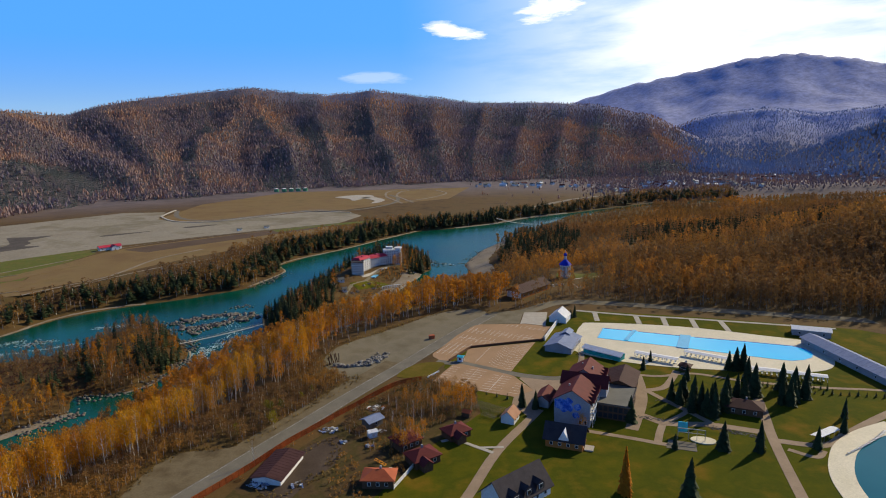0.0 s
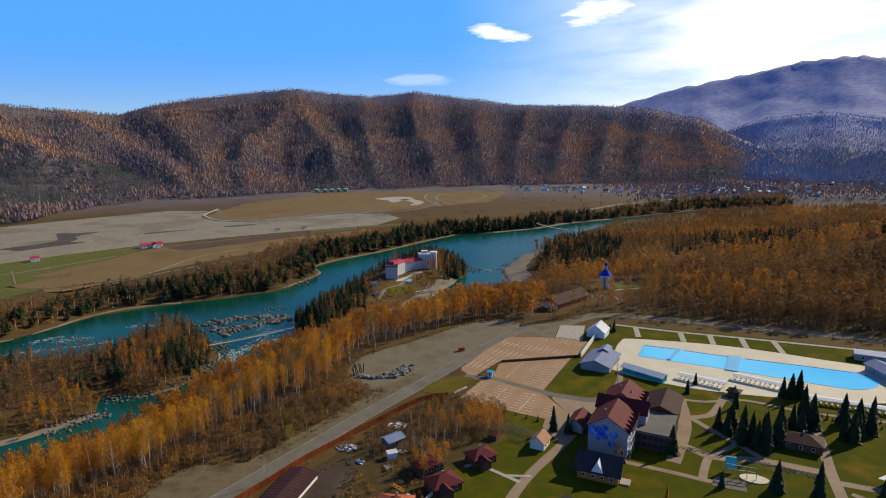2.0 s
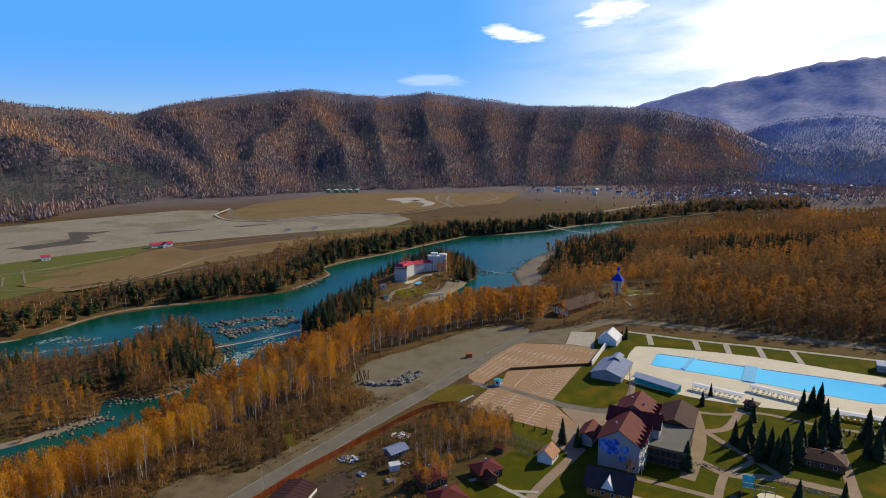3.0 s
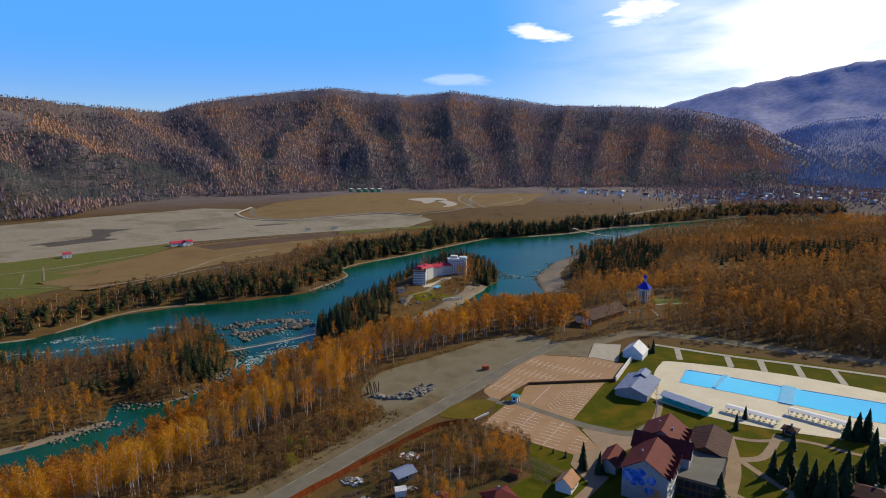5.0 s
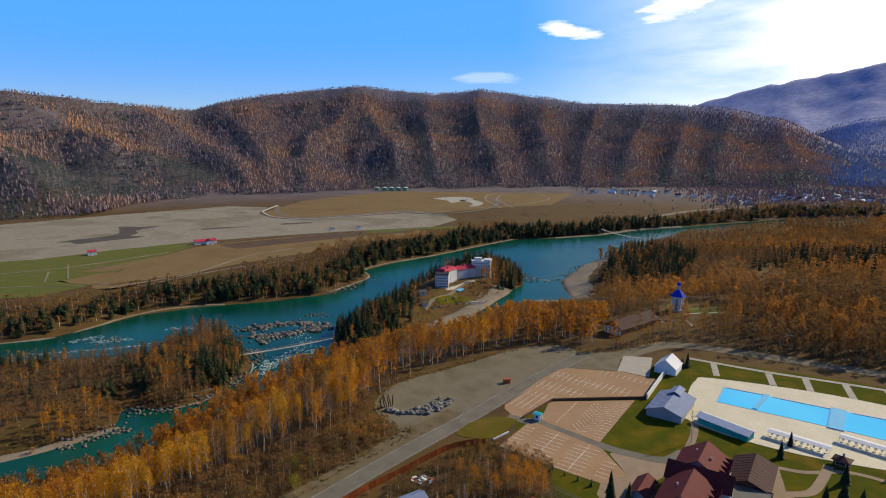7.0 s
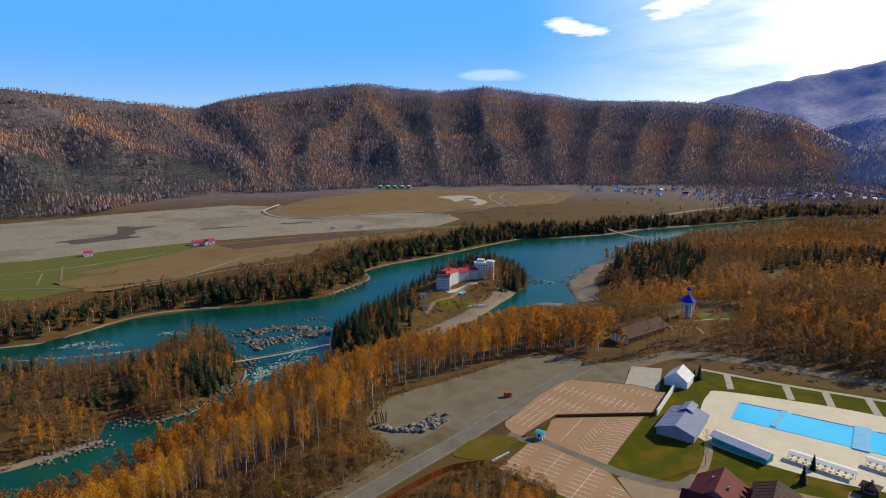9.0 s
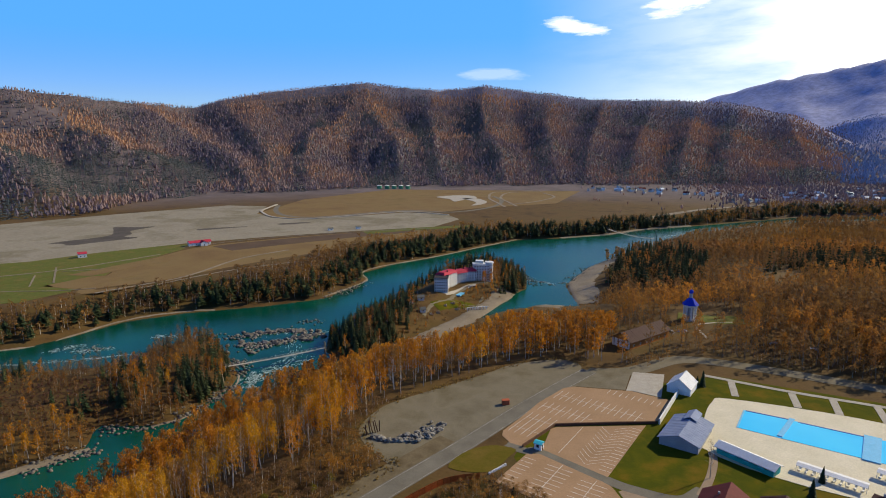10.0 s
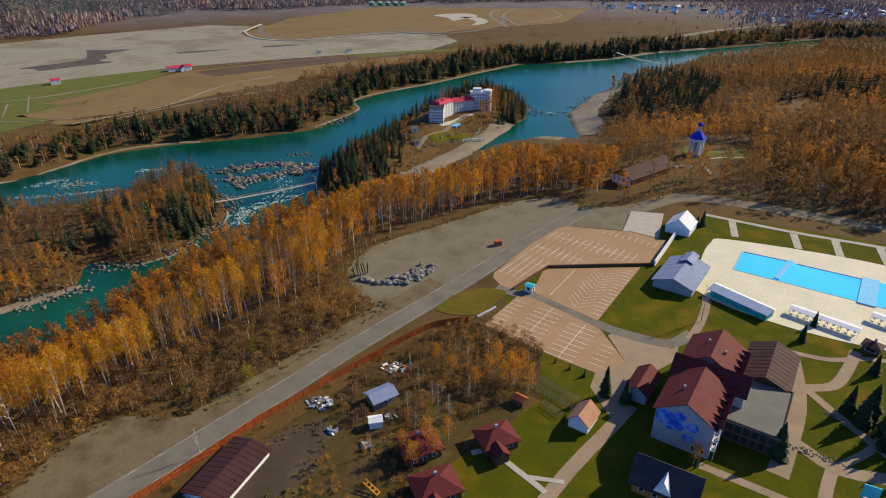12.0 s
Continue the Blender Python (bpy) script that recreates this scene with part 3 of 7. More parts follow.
gx = axis((-4400, -2000, 150), (-2000, -520, 28), (-520, 420, 5), (420, 940, 8), (940, 2600, 28), (2600, 4400, 120))
gy = axis((-900, 60, 60), (60, 1230, 5), (1230, 3100, 22), (3100, 4700, 50))
GX, GY = np.meshgrid(gx, gy, indexing="ij")
GZ = land(GX, GY)
idx = np.arange(GX.size).reshape(GX.shape)
quads = np.stack((idx[:-1, :-1], idx[1:, :-1], idx[1:, 1:], idx[:-1, 1:]), -1).reshape(-1, 4)
tris = np.concatenate((quads[:, (0, 1, 2)], quads[:, (0, 2, 3)]))
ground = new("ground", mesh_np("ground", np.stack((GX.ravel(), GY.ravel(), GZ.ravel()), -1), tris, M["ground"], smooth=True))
tagged(ground, "brown autumn valley floor with leaf litter and wooded hills", "ground", kind="structure")

river = sheet("water", [(-900, -40), (-250, 60), (-60, 330), (300, 850), (2400, 1100), (2400, 1260), (400, 1200), (-300, 900), (-900, 450)], WATER, M["river"],
              "turquoise mountain river with rapids between wooded banks", "river", 0.3)


def quad_on(a, b, w, z0, z1):
    """A bar from a to b in plan, w wide, between two heights."""
    a, b = np.array(a, float), np.array(b, float)
    d = (b - a) / np.linalg.norm(b - a)
    n = np.array((-d[1], d[0])) * w / 2
    return prism([tuple(a - n), tuple(b - n), tuple(b + n), tuple(a + n)], z0, z1)


# ---- flat surfaces of the resort terrace ----
ROAD = [(-130, 82), (-100, 128), (-79, 159), (-67.5, 177), (-60.6, 188.2), (-53.6, 199.5), (-46.5, 210.6), (-37, 226.2), (-24.4, 245.5), (-10, 267), (9.5, 298), (27, 324), (40, 342)]
road = strip("road", smooth_line(ROAD, 5), 7.5, 0.10, M["asphalt"], "worn grey asphalt road with pale edge lines", "road")
LOT = smooth_line([(-49, 274), (-46.7, 288.8), (-41, 299), (-24.7, 314.8), (-7.5, 331.8), (6.6, 346.5), (28.3, 354.8), (37, 346), (27, 327), (6, 297), (-12, 269), (-26, 250), (-40.8, 260)], 4, True)
APRON = smooth_line([(-118, 125), (-105, 150), (-95, 165), (-92.9, 174.8), (-92, 181), (-89.7, 187.8), (-85.5, 193.2), (-78.8, 194.5), (-71.2, 195), (-65.2, 198), (-60.7, 204), (-55.1, 209.5), (-50.7, 217.4), (-45.2, 230), (-38.9, 244), (-30, 256), (-33, 243), (-56, 200), (-78, 166), (-100, 130)], 3, True)
RESORT = [(-80, 130), (-60, 165), (0, 252), (8, 276), (30, 330), (68, 345), (100, 350), (160, 325), (215, 300), (300, 240), (320, 60), (-120, 60)]
TRACK_AREA = [(26, 318), (30, 360), (60, 352), (82, 372), (110, 366), (165, 345), (230, 318), (300, 290), (300, 240), (160, 310), (60, 325)]
CHURCH_LAWN = [(92, 394), (114, 392), (128, 412), (142, 436), (124, 454), (98, 450), (92, 425)]
BARN_YARD = [(46, 364), (60, 354), (98, 392), (92, 412), (84, 412), (52, 384)]
HOTEL_YARD = [(-84, 566), (-76, 530), (-66, 506), (-54, 512), (-44, 532), (-40, 570), (-28, 600), (-16, 655), (-42, 668), (-86, 610)]
lot = sheet("gravel_lot", LOT, 0.05, M["gravel"],
            "grey gravel clearing beside the road", "gravel")
GREEN = [(-16, 100), (-20, 158), (-10, 172), (0, 190), (12, 204), (20, 214), (20, 232), (8, 262), (18, 300), (58, 314), (70, 332), (96, 343),
         (150, 324), (200, 303), (225, 292), (262, 250), (270, 100)]
lawn = sheet("lawn", GREEN, 0.04, M["lawn"], "green and ochre autumn lawn of the resort", "lawn")
sheet("yard_grass", smooth_line([(-64, 160), (-40, 200), (-20, 230), (-6, 246), (8, 252), (22, 236), (14, 206), (-8, 174), (-18, 150), (-44, 132)], 3, True), 0.02, M["yard"], "dry ochre and brown grass of an overgrown yard", "grass")
soil = sheet("yard_soil", smooth_line([(-55, 172), (-48, 186), (-40, 196), (-33, 200), (-30, 191), (-31, 182), (-38, 172), (-44, 162)], 3, True), 0.05, M["soil"], "bare dark soil of a farm yard", "soil")
layer = [0]


def path(line, width, mat=None, top=0.07, name="path", label="tan paved footpath through the lawn", category="path"):
    layer[0] += 1
    return strip(name, smooth_line(line, 4), width, top + 0.004 * layer[0], mat or M["path"], label, category, 0.1)


# road verge and edge lines
path([(-155, 62), (-112, 122), (-84, 163), (-72.5, 180), (-65.5, 192), (-51.5, 214), (-42, 230), (-29, 250), (-15, 271)], 9.0, M["verge"], 0.05, "road_verge", "grey gravel shoulder of the road", "gravel")
sheet("road_apron", APRON, 0.046, M["verge"], "bare trodden gravel beside the road", "gravel")
left, right = strip_points(smooth_line(ROAD, 5), 6.4)
for edge in (left, right):
    strip("road_line", [tuple(q) for q in edge], 0.16, 0.112, M["faded_line"], "worn white line along the road edge", "road marking", 0.01)
path([(24, 318), (38, 338), (60, 345), (84, 362), (112, 357), (160, 338), (235, 308), (320, 270)], 9.0, M["gravel"], 0.06, "track", "grey gravel track behind the pool", "track")
sheet("verge", smooth_line([(-13, 252.5), (-9.5, 262), (-4, 267), (2, 269), (8.5, 267.2), (6.3, 262), (0, 251.6)], 3, True), 0.13, M["dry_lawn"], "small dry grass island between road and car park", "lawn")

# car parks: paving, dividing lane, painted bays
upper = [(3.4, 276.4), (3.6, 280), (9.9, 291.6), (17.1, 306), (27.4, 321.1), (31.4, 323.3), (55.8, 321.5), (66.4, 316.1), (70.8, 314.1), (60.2, 293.8), (41.8, 290.6), (22.2, 287), (10.6, 269.6), (6.4, 271.4)]
lower_a = [(20.9, 283.6), (23, 285.4), (56, 291), (37.7, 253.6), (17.4, 268.4)]
lower_b = [(12.2, 264.6), (2.6, 246.5), (11.9, 240.5), (25.0, 232.2), (34.8, 227.2), (43.8, 232.7), (38.2, 248.4), (35.9, 250.6), (16.5, 265.2)]
sheet("car_park", upper, 0.12, M["paving"], "terracotta paved car park with white painted bays", "car park")
sheet("car_park", lower_a, 0.12, M["paving"], "terracotta paved car park with slanted white bays", "car park")
sheet("car_park", lower_b, 0.12, M["paving"], "terracotta paved car park with white painted bays", "car park")
path([(5, 270), (12, 266.6), (17.5, 266.6), (36.8, 252.2), (44.8, 247.6), (57.3, 244), (65.4, 250.3)], 4.2, M["asphalt"], 0.10, "lane", "grey asphalt lane between the car parks", "lane")
sheet("entrance_yard", [(34.8, 227.2), (43.8, 232.7), (40, 246), (45, 249.5), (58, 241.5), (62, 250), (58, 236), (47, 226), (42, 214), (37, 210), (33, 221)], 0.09, M["path"], "tan paved yard before the resort house", "yard")


def bays(poly, origin, turn, rows, pitch, half, spine, slant=0.0, name="bay_lines"):
    """White bay lines inside an outline: rows of ticks across each spine line."""
    u, v = np.array((math.cos(radians(turn)), math.sin(radians(turn)))), np.array((-math.sin(radians(turn)), math.cos(radians(turn))))
    bm = bmesh.new()
    o = np.array(origin, float)
    for off in rows:
        for k in range(-30, 40):
            c = o + v * off + u * k * pitch
            a, b = c - v * half - u * slant, c + v * half + u * slant
            if not inside(np.array([a[0], b[0], c[0]]), np.array([a[1], b[1], c[1]]), poly).all():
                continue
            q = u * 0.075
            vs = [bm.verts.new((*w, 0.128)) for w in (a - q, b - q, b + q, a + q)]
            bm.faces.new(vs)
            if spine and inside(np.array([(c + u * pitch)[0]]), np.array([(c + u * pitch)[1]]), poly).all():
                q = v * 0.07
                d = c + u * pitch
                bm.faces.new([bm.verts.new((*w, 0.131)) for w in (c - q, d - q, d + q, c + q)])
    bmesh.ops.recalc_face_normals(bm, faces=bm.faces)
    for fc in bm.faces:
        if fc.normal.z < 0:
            fc.normal_flip()
    return tagged(part(name, bm, M["line"]), "white painted bay lines on terracotta paving", "bay lines", kind="structure")


bays(upper, (22.7, 315.6), -30, (0.0, -13.0, -25.3, -34.5), 2.6, 4.4, True)
bays(upper, (48, 318), -30, (1.0,), 2.6, 2.2, False)
bays(lower_b, (19.5, 250), 63, (0.0, -12.5), 2.5, 4.4, True)
bays(lower_b, (19.5, 250), 63, (10.6, -22.6), 2.5, 2.1, False)
bays(lower_a, (36.5, 271), 64, (2.3,), 2.4, 2.1, False, 2.1)
bays(lower_a, (36.5, 271), 64, (-2.3,), 2.4, 2.1, False, -2.1)
bays(lower_a, (36.5, 271), 64, (-6.6,), 2.4, 1.9, False)
bays(lower_a, (36.5, 271), 64, (10.2,), 2.4, 0.2, True)

# kerb wall and low hedge between the two car parks, white wall by the tent
for a, b in (((10.9, 269.0), (22.5, 286.2)), ((22.5, 286.2), (41.9, 289.9)), ((41.9, 289.9), (60.4, 293.1))):
    tagged(part("wall_low", quad_on(a, b, 0.5, 0, 1.1), M["wood_brown"]), "low brown retaining wall between the car parks", "wall", kind="structure")
tagged(part("wall_white", quad_on((61.0, 292.4), (74.3, 321.3), 0.5, 0, 2.4), M["white"]), "white rendered boundary wall", "wall", kind="structure")

# footpaths
for line, w in (([(2, 146), (10, 159.4), (22.4, 185), (38.3, 208.3), (42.8, 215)], 3.4), ([(55, 197), (70.4, 189.6), (77.5, 185.8), (84, 183)], 2.2),
                ([(72, 197), (78.5, 207), (86, 199.4), (101, 197), (116.5, 190)], 3.6), ([(77.5, 186), (81, 193), (84.5, 199)], 2.6),
                ([(72, 196), (78, 207), (84, 219), (88, 231), (91, 244)], 4.6), ([(91, 244.5), (101, 242), (116, 243.4), (134, 233), (160, 224), (182, 219), (205, 210)], 2.0),
                ([(88, 228), (97, 230), (104, 238), (110, 247)], 3.0), ([(89, 229), (93, 219), (98, 208), (102, 198)], 2.4),
                ([(135, 232), (126, 207), (116.9, 184.5), (106, 151.6), (98, 125)], 3.4), ([(116, 184.5), (131, 179.5), (143.7, 186), (167, 198.6), (200, 214)], 3.2),
                ([(118, 178), (124, 172.5), (129, 176)], 2.0), ([(64, 247), (69.4, 257.2), (74, 270), (76, 286)], 2.6), ([(84, 199), (95, 206), (101, 212)], 2.0)):
    path(line, w)
for line, w in (([(4, 193.4), (8.6, 194.3), (16, 188.5), (21, 184.2)], 1.5), ([(17, 188), (25, 187.6)], 1.2), ([(90, 343.5), (120, 330), (151, 319), (185, 306), (215, 294)], 2.4)):
    path(line, w, M["kerb"], 0.075, "path", "pale concrete footpath in the grass")
for a, b in (((100, 337.5), (97, 322)), ((121, 328), (118, 314)), ((135, 324), (131, 309)), ((149, 318.5), (145, 303)), ((163, 313), (159, 296))):
    path([a, b], 2.8, M["kerb"], 0.072, "path", "pale concrete footpath in the grass")
sheet("gravel_margin", [(31.6, 324), (28.5, 327), (41, 346), (59.5, 346), (53.2, 322.6)], 0.047, M["gravel"], "grey gravel margin above the car park", "gravel")
sheet("concrete_apron", [(53.4, 321.9), (59.5, 343.1), (73, 342), (67.5, 320), (66.6, 316.8), (56, 322)], 0.13, M["kerb"], "pale concrete slab beside the tent", "slab")

# ---- pool ----
DECK = smooth_line([(94, 319), (86, 315), (79, 300), (72, 277), (98, 256), (138, 244), (169, 240), (184, 250), (191, 274), (172, 288), (137, 307)], 4, True)
POOL = [(96, 309), (88.5, 293.6), (126.6, 274.2), (147, 262.5), (160, 255.5), (166, 253), (172, 253.4), (177, 255.6), (180, 259), (181.6, 263), (181, 267.5), (177.5, 272), (160, 280), (136.5, 289.9)]
bm = prism(DECK, 0.0, 0.16)
deck = tagged(part("pool_deck", bm, M["deck"]), "pale cream paved terrace round the pool", "pool deck", kind="structure")
shrink = lambda poly, k: [(x + (140 - x) * k, y + (272 - y) * k) for x, y in poly]
sheet("pool_rim", POOL, 0.24, M["pool_tile"], "light blue tiled rim of the swimming pool", "pool rim")
sheet("pool_water", [tuple(q) for q in shrink(POOL, 0.012)], 0.26, M["pool"], "bright blue swimming pool water", "pool")


for a, b, w in (((111.5, 303), (101.5, 288.2), 1.8), ((134, 292), (124.5, 274), 5.2)):
    tagged(part("pool_bridge", quad_on(a, b, w, 0.1, 0.55), M["pool_tile"]), "light blue divider across the pool", "pool divider", kind="structure")
for a, b in (((96.6, 308.2), (111.4, 302.0)), ((112.6, 300.6), (133.0, 291.0)), ((137.2, 288.9), (159.6, 279.4)), ((160.0, 279.2), (177.0, 271.4)), ((177.4, 271.2), (180.6, 267.2))):
    tagged(part("pool_wall", quad_on(a, b, 0.9, 0.2, 0.275), M["pool_dark"]), "dark blue inner wall of the pool", "pool wall", kind="structure")

lake_shore = smooth_line([(164, 190.5), (149.4, 185), (138.6, 178.4), (132, 171.8), (125.4, 162.5), (121.3, 152), (119, 138), (121, 118)], 4)
sheet("pond_water", lake_shore + [(270, 100), (270, 205), (200, 200)], 0.07, M["lake"], "dark teal pond water", "pond")
strip("promenade", lake_shore, 7.0, 0.22, M["deck"], "cream paved promenade round the pond", "promenade", 0.2)


# ---- buildings ----
def add_window(parent, m, w, h, frame_mat=None):
    """A window proud of a wall; m: its pose in the parent, x along the wall and y outward."""
    fr = part("window", box(-w / 2, w / 2, -0.02, 0.07, 0, h, m=m), frame_mat or M["white"], parent)
    part("pane", box(-w / 2 + 0.1, w / 2 - 0.1, 0.03, 0.085, 0.1, h - 0.1, m=m), M["glass"], fr, "dark window glass")
    return fr


def wall_windows(parent, x0, x1, y, face, zs, count, w, h, frame_mat=None):
    """A row of windows at each height in zs along a wall at y (face: +1 looks to +y, -1 to -y) or, with face 'x+' or 'x-', along a wall at x = y."""
    for z in zs:
        for k in range(count):
            s = x0 + (x1 - x0) * (k + 0.5) / count
            if face == 1:
                m = pose(s, y, z, 0, 0, 0)
            elif face == -1:
                m = pose(s, y, z, 0, 0, 180)
            elif face == "x+":
                m = pose(y, s, z, 0, 0, -90)
            else:
                m = pose(y, s, z, 0, 0, 90)
            add_window(parent, m, w, h, frame_mat)


def roof_slab(prof, half, ridge_x=True, shift=(0, 0)):
    """A roof of constant section: prof is a list of (across, z) below and above, extruded half to each side."""
    bm = bmesh.new()
    put = (lambda s, a, z: (s + shift[0], a + shift[1], z)) if ridge_x else (lambda s, a, z: (a + shift[0], s + shift[1], z))
    n = len(prof)
    lo = [bm.verts.new(put(-half, a, z)) for a, z in prof]
    hi = [bm.verts.new(put(half, a, z)) for a, z in prof]
    for i in range(n):
        j = (i + 1) % n
        bm.faces.new((lo[i], lo[j], hi[j], hi[i]))
    for s in (lo, hi):
        bm.faces.new((s[0], s[1], s[4], s[5]))
        bm.faces.new((s[1], s[2], s[3], s[4]))
    bmesh.ops.recalc_face_normals(bm, faces=bm.faces)
    return bm


def gable_body(parent, cx, cy, w, d, h, rise, wall_mat, roof_mat, ridge_x=True, over=0.5, z0=0.0, seams=0, ridge_label=""):
    """Walls with gables and a pitched roof under a thing; w along x, d along y."""
    L, A = (w, d) if ridge_x else (d, w)
    bm = bmesh.new()
    put = (lambda s, a, z: (s + cx, a + cy, z)) if ridge_x else (lambda s, a, z: (a + cx, s + cy, z))
    ends = []
    for s in (-L / 2, L / 2):
        ends.append([bm.verts.new(put(s, a, z)) for a, z in ((-A / 2, z0), (A / 2, z0), (A / 2, h), (0, h + rise * 0.98), (-A / 2, h))])
    for i in range(5):
        j = (i + 1) % 5
        bm.faces.new((ends[0][i], ends[0][j], ends[1][j], ends[1][i]))
    for e in ends:
        bm.faces.new(e)
    bmesh.ops.recalc_face_normals(bm, faces=bm.faces)
    part("wall", bm, wall_mat, parent)
    drop = rise * over / (A / 2)
    a = A / 2 + over
    prof = [(-a, h - drop + 0.03), (0, h + rise + 0.03), (a, h - drop + 0.03), (a, h - drop + 0.25), (0, h + rise + 0.27), (-a, h - drop + 0.25)]
    roof = part("roof", roof_slab(prof, L / 2 + over, ridge_x, (cx, cy)), roof_mat, parent)
    slope = math.hypot(a, rise + drop)
    for k in range(seams):
        s = -L / 2 - over + (L + 2 * over) * (k + 0.5) / seams
        for sg in (-1, 1):
            bm = bmesh.new()
            pts = [put(s + e, sg * aa, zz + 0.25 + lift) for lift in (0.0, 0.06) for e in (-0.05, 0.05) for aa, zz in ((0.05, h + rise), (a - 0.02, h - drop))]
            vs = [bm.verts.new(q) for q in pts]
            for q in ((0, 1, 3, 2), (4, 6, 7, 5), (0, 4, 5, 1), (2, 3, 7, 6), (0, 2, 6, 4), (1, 5, 7, 3)):
                bm.faces.new([vs[i] for i in q])
            bmesh.ops.recalc_face_normals(bm, faces=bm.faces)
            part("seam", bm, roof_mat, roof)
    return roof


def house(name, x, y, turn, w, d, h, rise, label, wall_mat, roof_mat, cat="house", seams=0, windows=3, door=True, over=0.5, z=None, chimney=False, group=""):
    t = thing(name, pose(x, y, height(x, y) if z is None else z, 0, 0, turn), label, cat, group)
    gable_body(t, 0, 0, w, d, h, rise, wall_mat, roof_mat, True, over, -0.3, seams)
    if windows:
        wall_windows(t, -w / 2 + 0.6, w / 2 - 0.6, -d / 2, -1, (1.0,), windows, 1.1, 1.2)
        wall_windows(t, -d / 2 + 0.5, d / 2 - 0.5, w / 2, "x+", (1.0,), max(1, windows - 1), 1.0, 1.2)
    if door:
        part("door", box(-0.5, 0.5, -0.02, 0.06, 0.0, 2.05, m=pose(w / 2, 0, 0, 0, 0, -90)), M["wood_brown"], t)
    if chimney:
        part("chimney", box(-w * 0.2 - 0.35, -w * 0.2 + 0.35, 0.5, 1.2, h, h + rise + 0.9), M["plaster"], t)
    return t


def hip_house(name, x, y, turn, w, d, h, rise, label, wall_mat, roof_mat, porch=True):
    """A bungalow with a hipped roof and a small gabled wing."""
    t = thing(name, pose(x, y, height(x, y), 0, 0, turn), label, "house")
    part("wall", box(-w / 2, w / 2, -d / 2, d / 2, -0.3, h), wall_mat, t)
    bm = bmesh.new()
    o = 0.6
    e = [bm.verts.new(c) for c in ((-w / 2 - o, -d / 2 - o, h - 0.1), (w / 2 + o, -d / 2 - o, h - 0.1), (w / 2 + o, d / 2 + o, h - 0.1), (-w / 2 - o, d / 2 + o, h - 0.1))]
    u = [bm.verts.new((v.co.x, v.co.y, h + 0.12)) for v in e]
    k = max(0.3, (w - d) / 2)
    ra, rb = bm.verts.new((-k, 0, h + rise)), bm.verts.new((k, 0, h + rise))
    bm.faces.new(e[::-1])
    for i in range(4):
        j = (i + 1) % 4
        bm.faces.new((e[i], e[j], u[j], u[i]))
    bm.faces.new((u[0], u[1], rb, ra))
    bm.faces.new((u[2], u[3], ra, rb))
    bm.faces.new((u[1], u[2], rb))
    bm.faces.new((u[3], u[0], ra))
    bmesh.ops.recalc_face_normals(bm, faces=bm.faces)
    part("roof", bm, roof_mat, t)
    for s in (-1, 1):
        part("ridge_cap", quad_on((s * k, 0), (s * (w / 2 + o), s * (d / 2 + o)), 0.2, h + 0.1, h + 0.18), roof_mat, t)
    if porch:
        gable_body(t, -w * 0.18, -d / 2 - 1.4, 3.4, 3.2, h * 0.92, 1.3, wall_mat, roof_mat, False, 0.4, -0.3)
    wall_windows(t, -w / 2 + 0.8, w / 2 - 0.8, -d / 2, -1, (0.9,), 3, 1.1, 1.2)
    wall_windows(t, -d / 2 + 0.6, d / 2 - 0.6, w / 2, "x+", (0.9,), 3, 1.0, 1.2)
    part("chimney", box(k * 0.3 - 0.3, k * 0.3 + 0.3, 0.4, 1.0, h, h + rise + 0.7), M["plaster"], t)
    return t


# the large resort house: front block, cross block, rear block and two lower wings
rh = thing("resort_house", pose(51.9, 201.7, 0, 0, 0, -26.4), "three-storey resort house with dark red metal roofs and a blue mural", "house")
gable_body(rh, 0, 7.3, 13, 15, 9.4, 4.0, M["plaster"], M["red_roof"], False, 0.7, -0.3, 0)
gable_body(rh, 1.3, 18.0, 17, 7.2, 9.8, 3.2, M["plaster"], M["red_roof"], True, 0.6, -0.3, 0)
gable_body(rh, 0, 27.6, 13, 13, 9.4, 4.0, M["plaster"], M["red_roof"], False, 0.7, -0.3, 0)
gable_body(rh, 12.6, 36.5, 11, 17, 5.8, 2.2, M["wood_brown"], M["brown_roof"], False, 0.8, -0.3, 10)
part("wing", box(7.3, 19.0, 9.0, 28.4, -0.3, 5.6), M["wood_brown"], rh, "brown lower wing with glazed front")
part("flat_roof", box(6.9, 19.4, 8.6, 28.0, 5.6, 5.95), M["grey_roof"], rh, "flat grey felt roof")
for x0, x1, y0, y1 in ((6.9, 19.4, 8.6, 8.9), (6.9, 19.4, 27.7, 28.0), (6.9, 7.2, 8.9, 27.7), (19.1, 19.4, 8.9, 27.7)):
    part("parapet", box(x0, x1, y0, y1, 5.95, 6.2), M["dark_roof"], rh)
wall_windows(rh, 7.8, 18.6, 9.0, -1, (0.6, 3.2), 6, 1.5, 1.9, M["dark_roof"])
wall_windows(rh, 9.5, 27.8, 19.0, "x+", (0.6, 3.2), 9, 1.5, 1.9, M["dark_roof"])
wall_windows(rh, 28.5, 44.5, 18.1, "x+", (1.2,), 6, 1.4, 2.2, M["dark_roof"])
gable_body(rh, -13.8, 15.2, 5.4, 10.5, 3.0, 1.9, M["plaster"], M["red_roof"], False, 0.5, -0.3, 0)
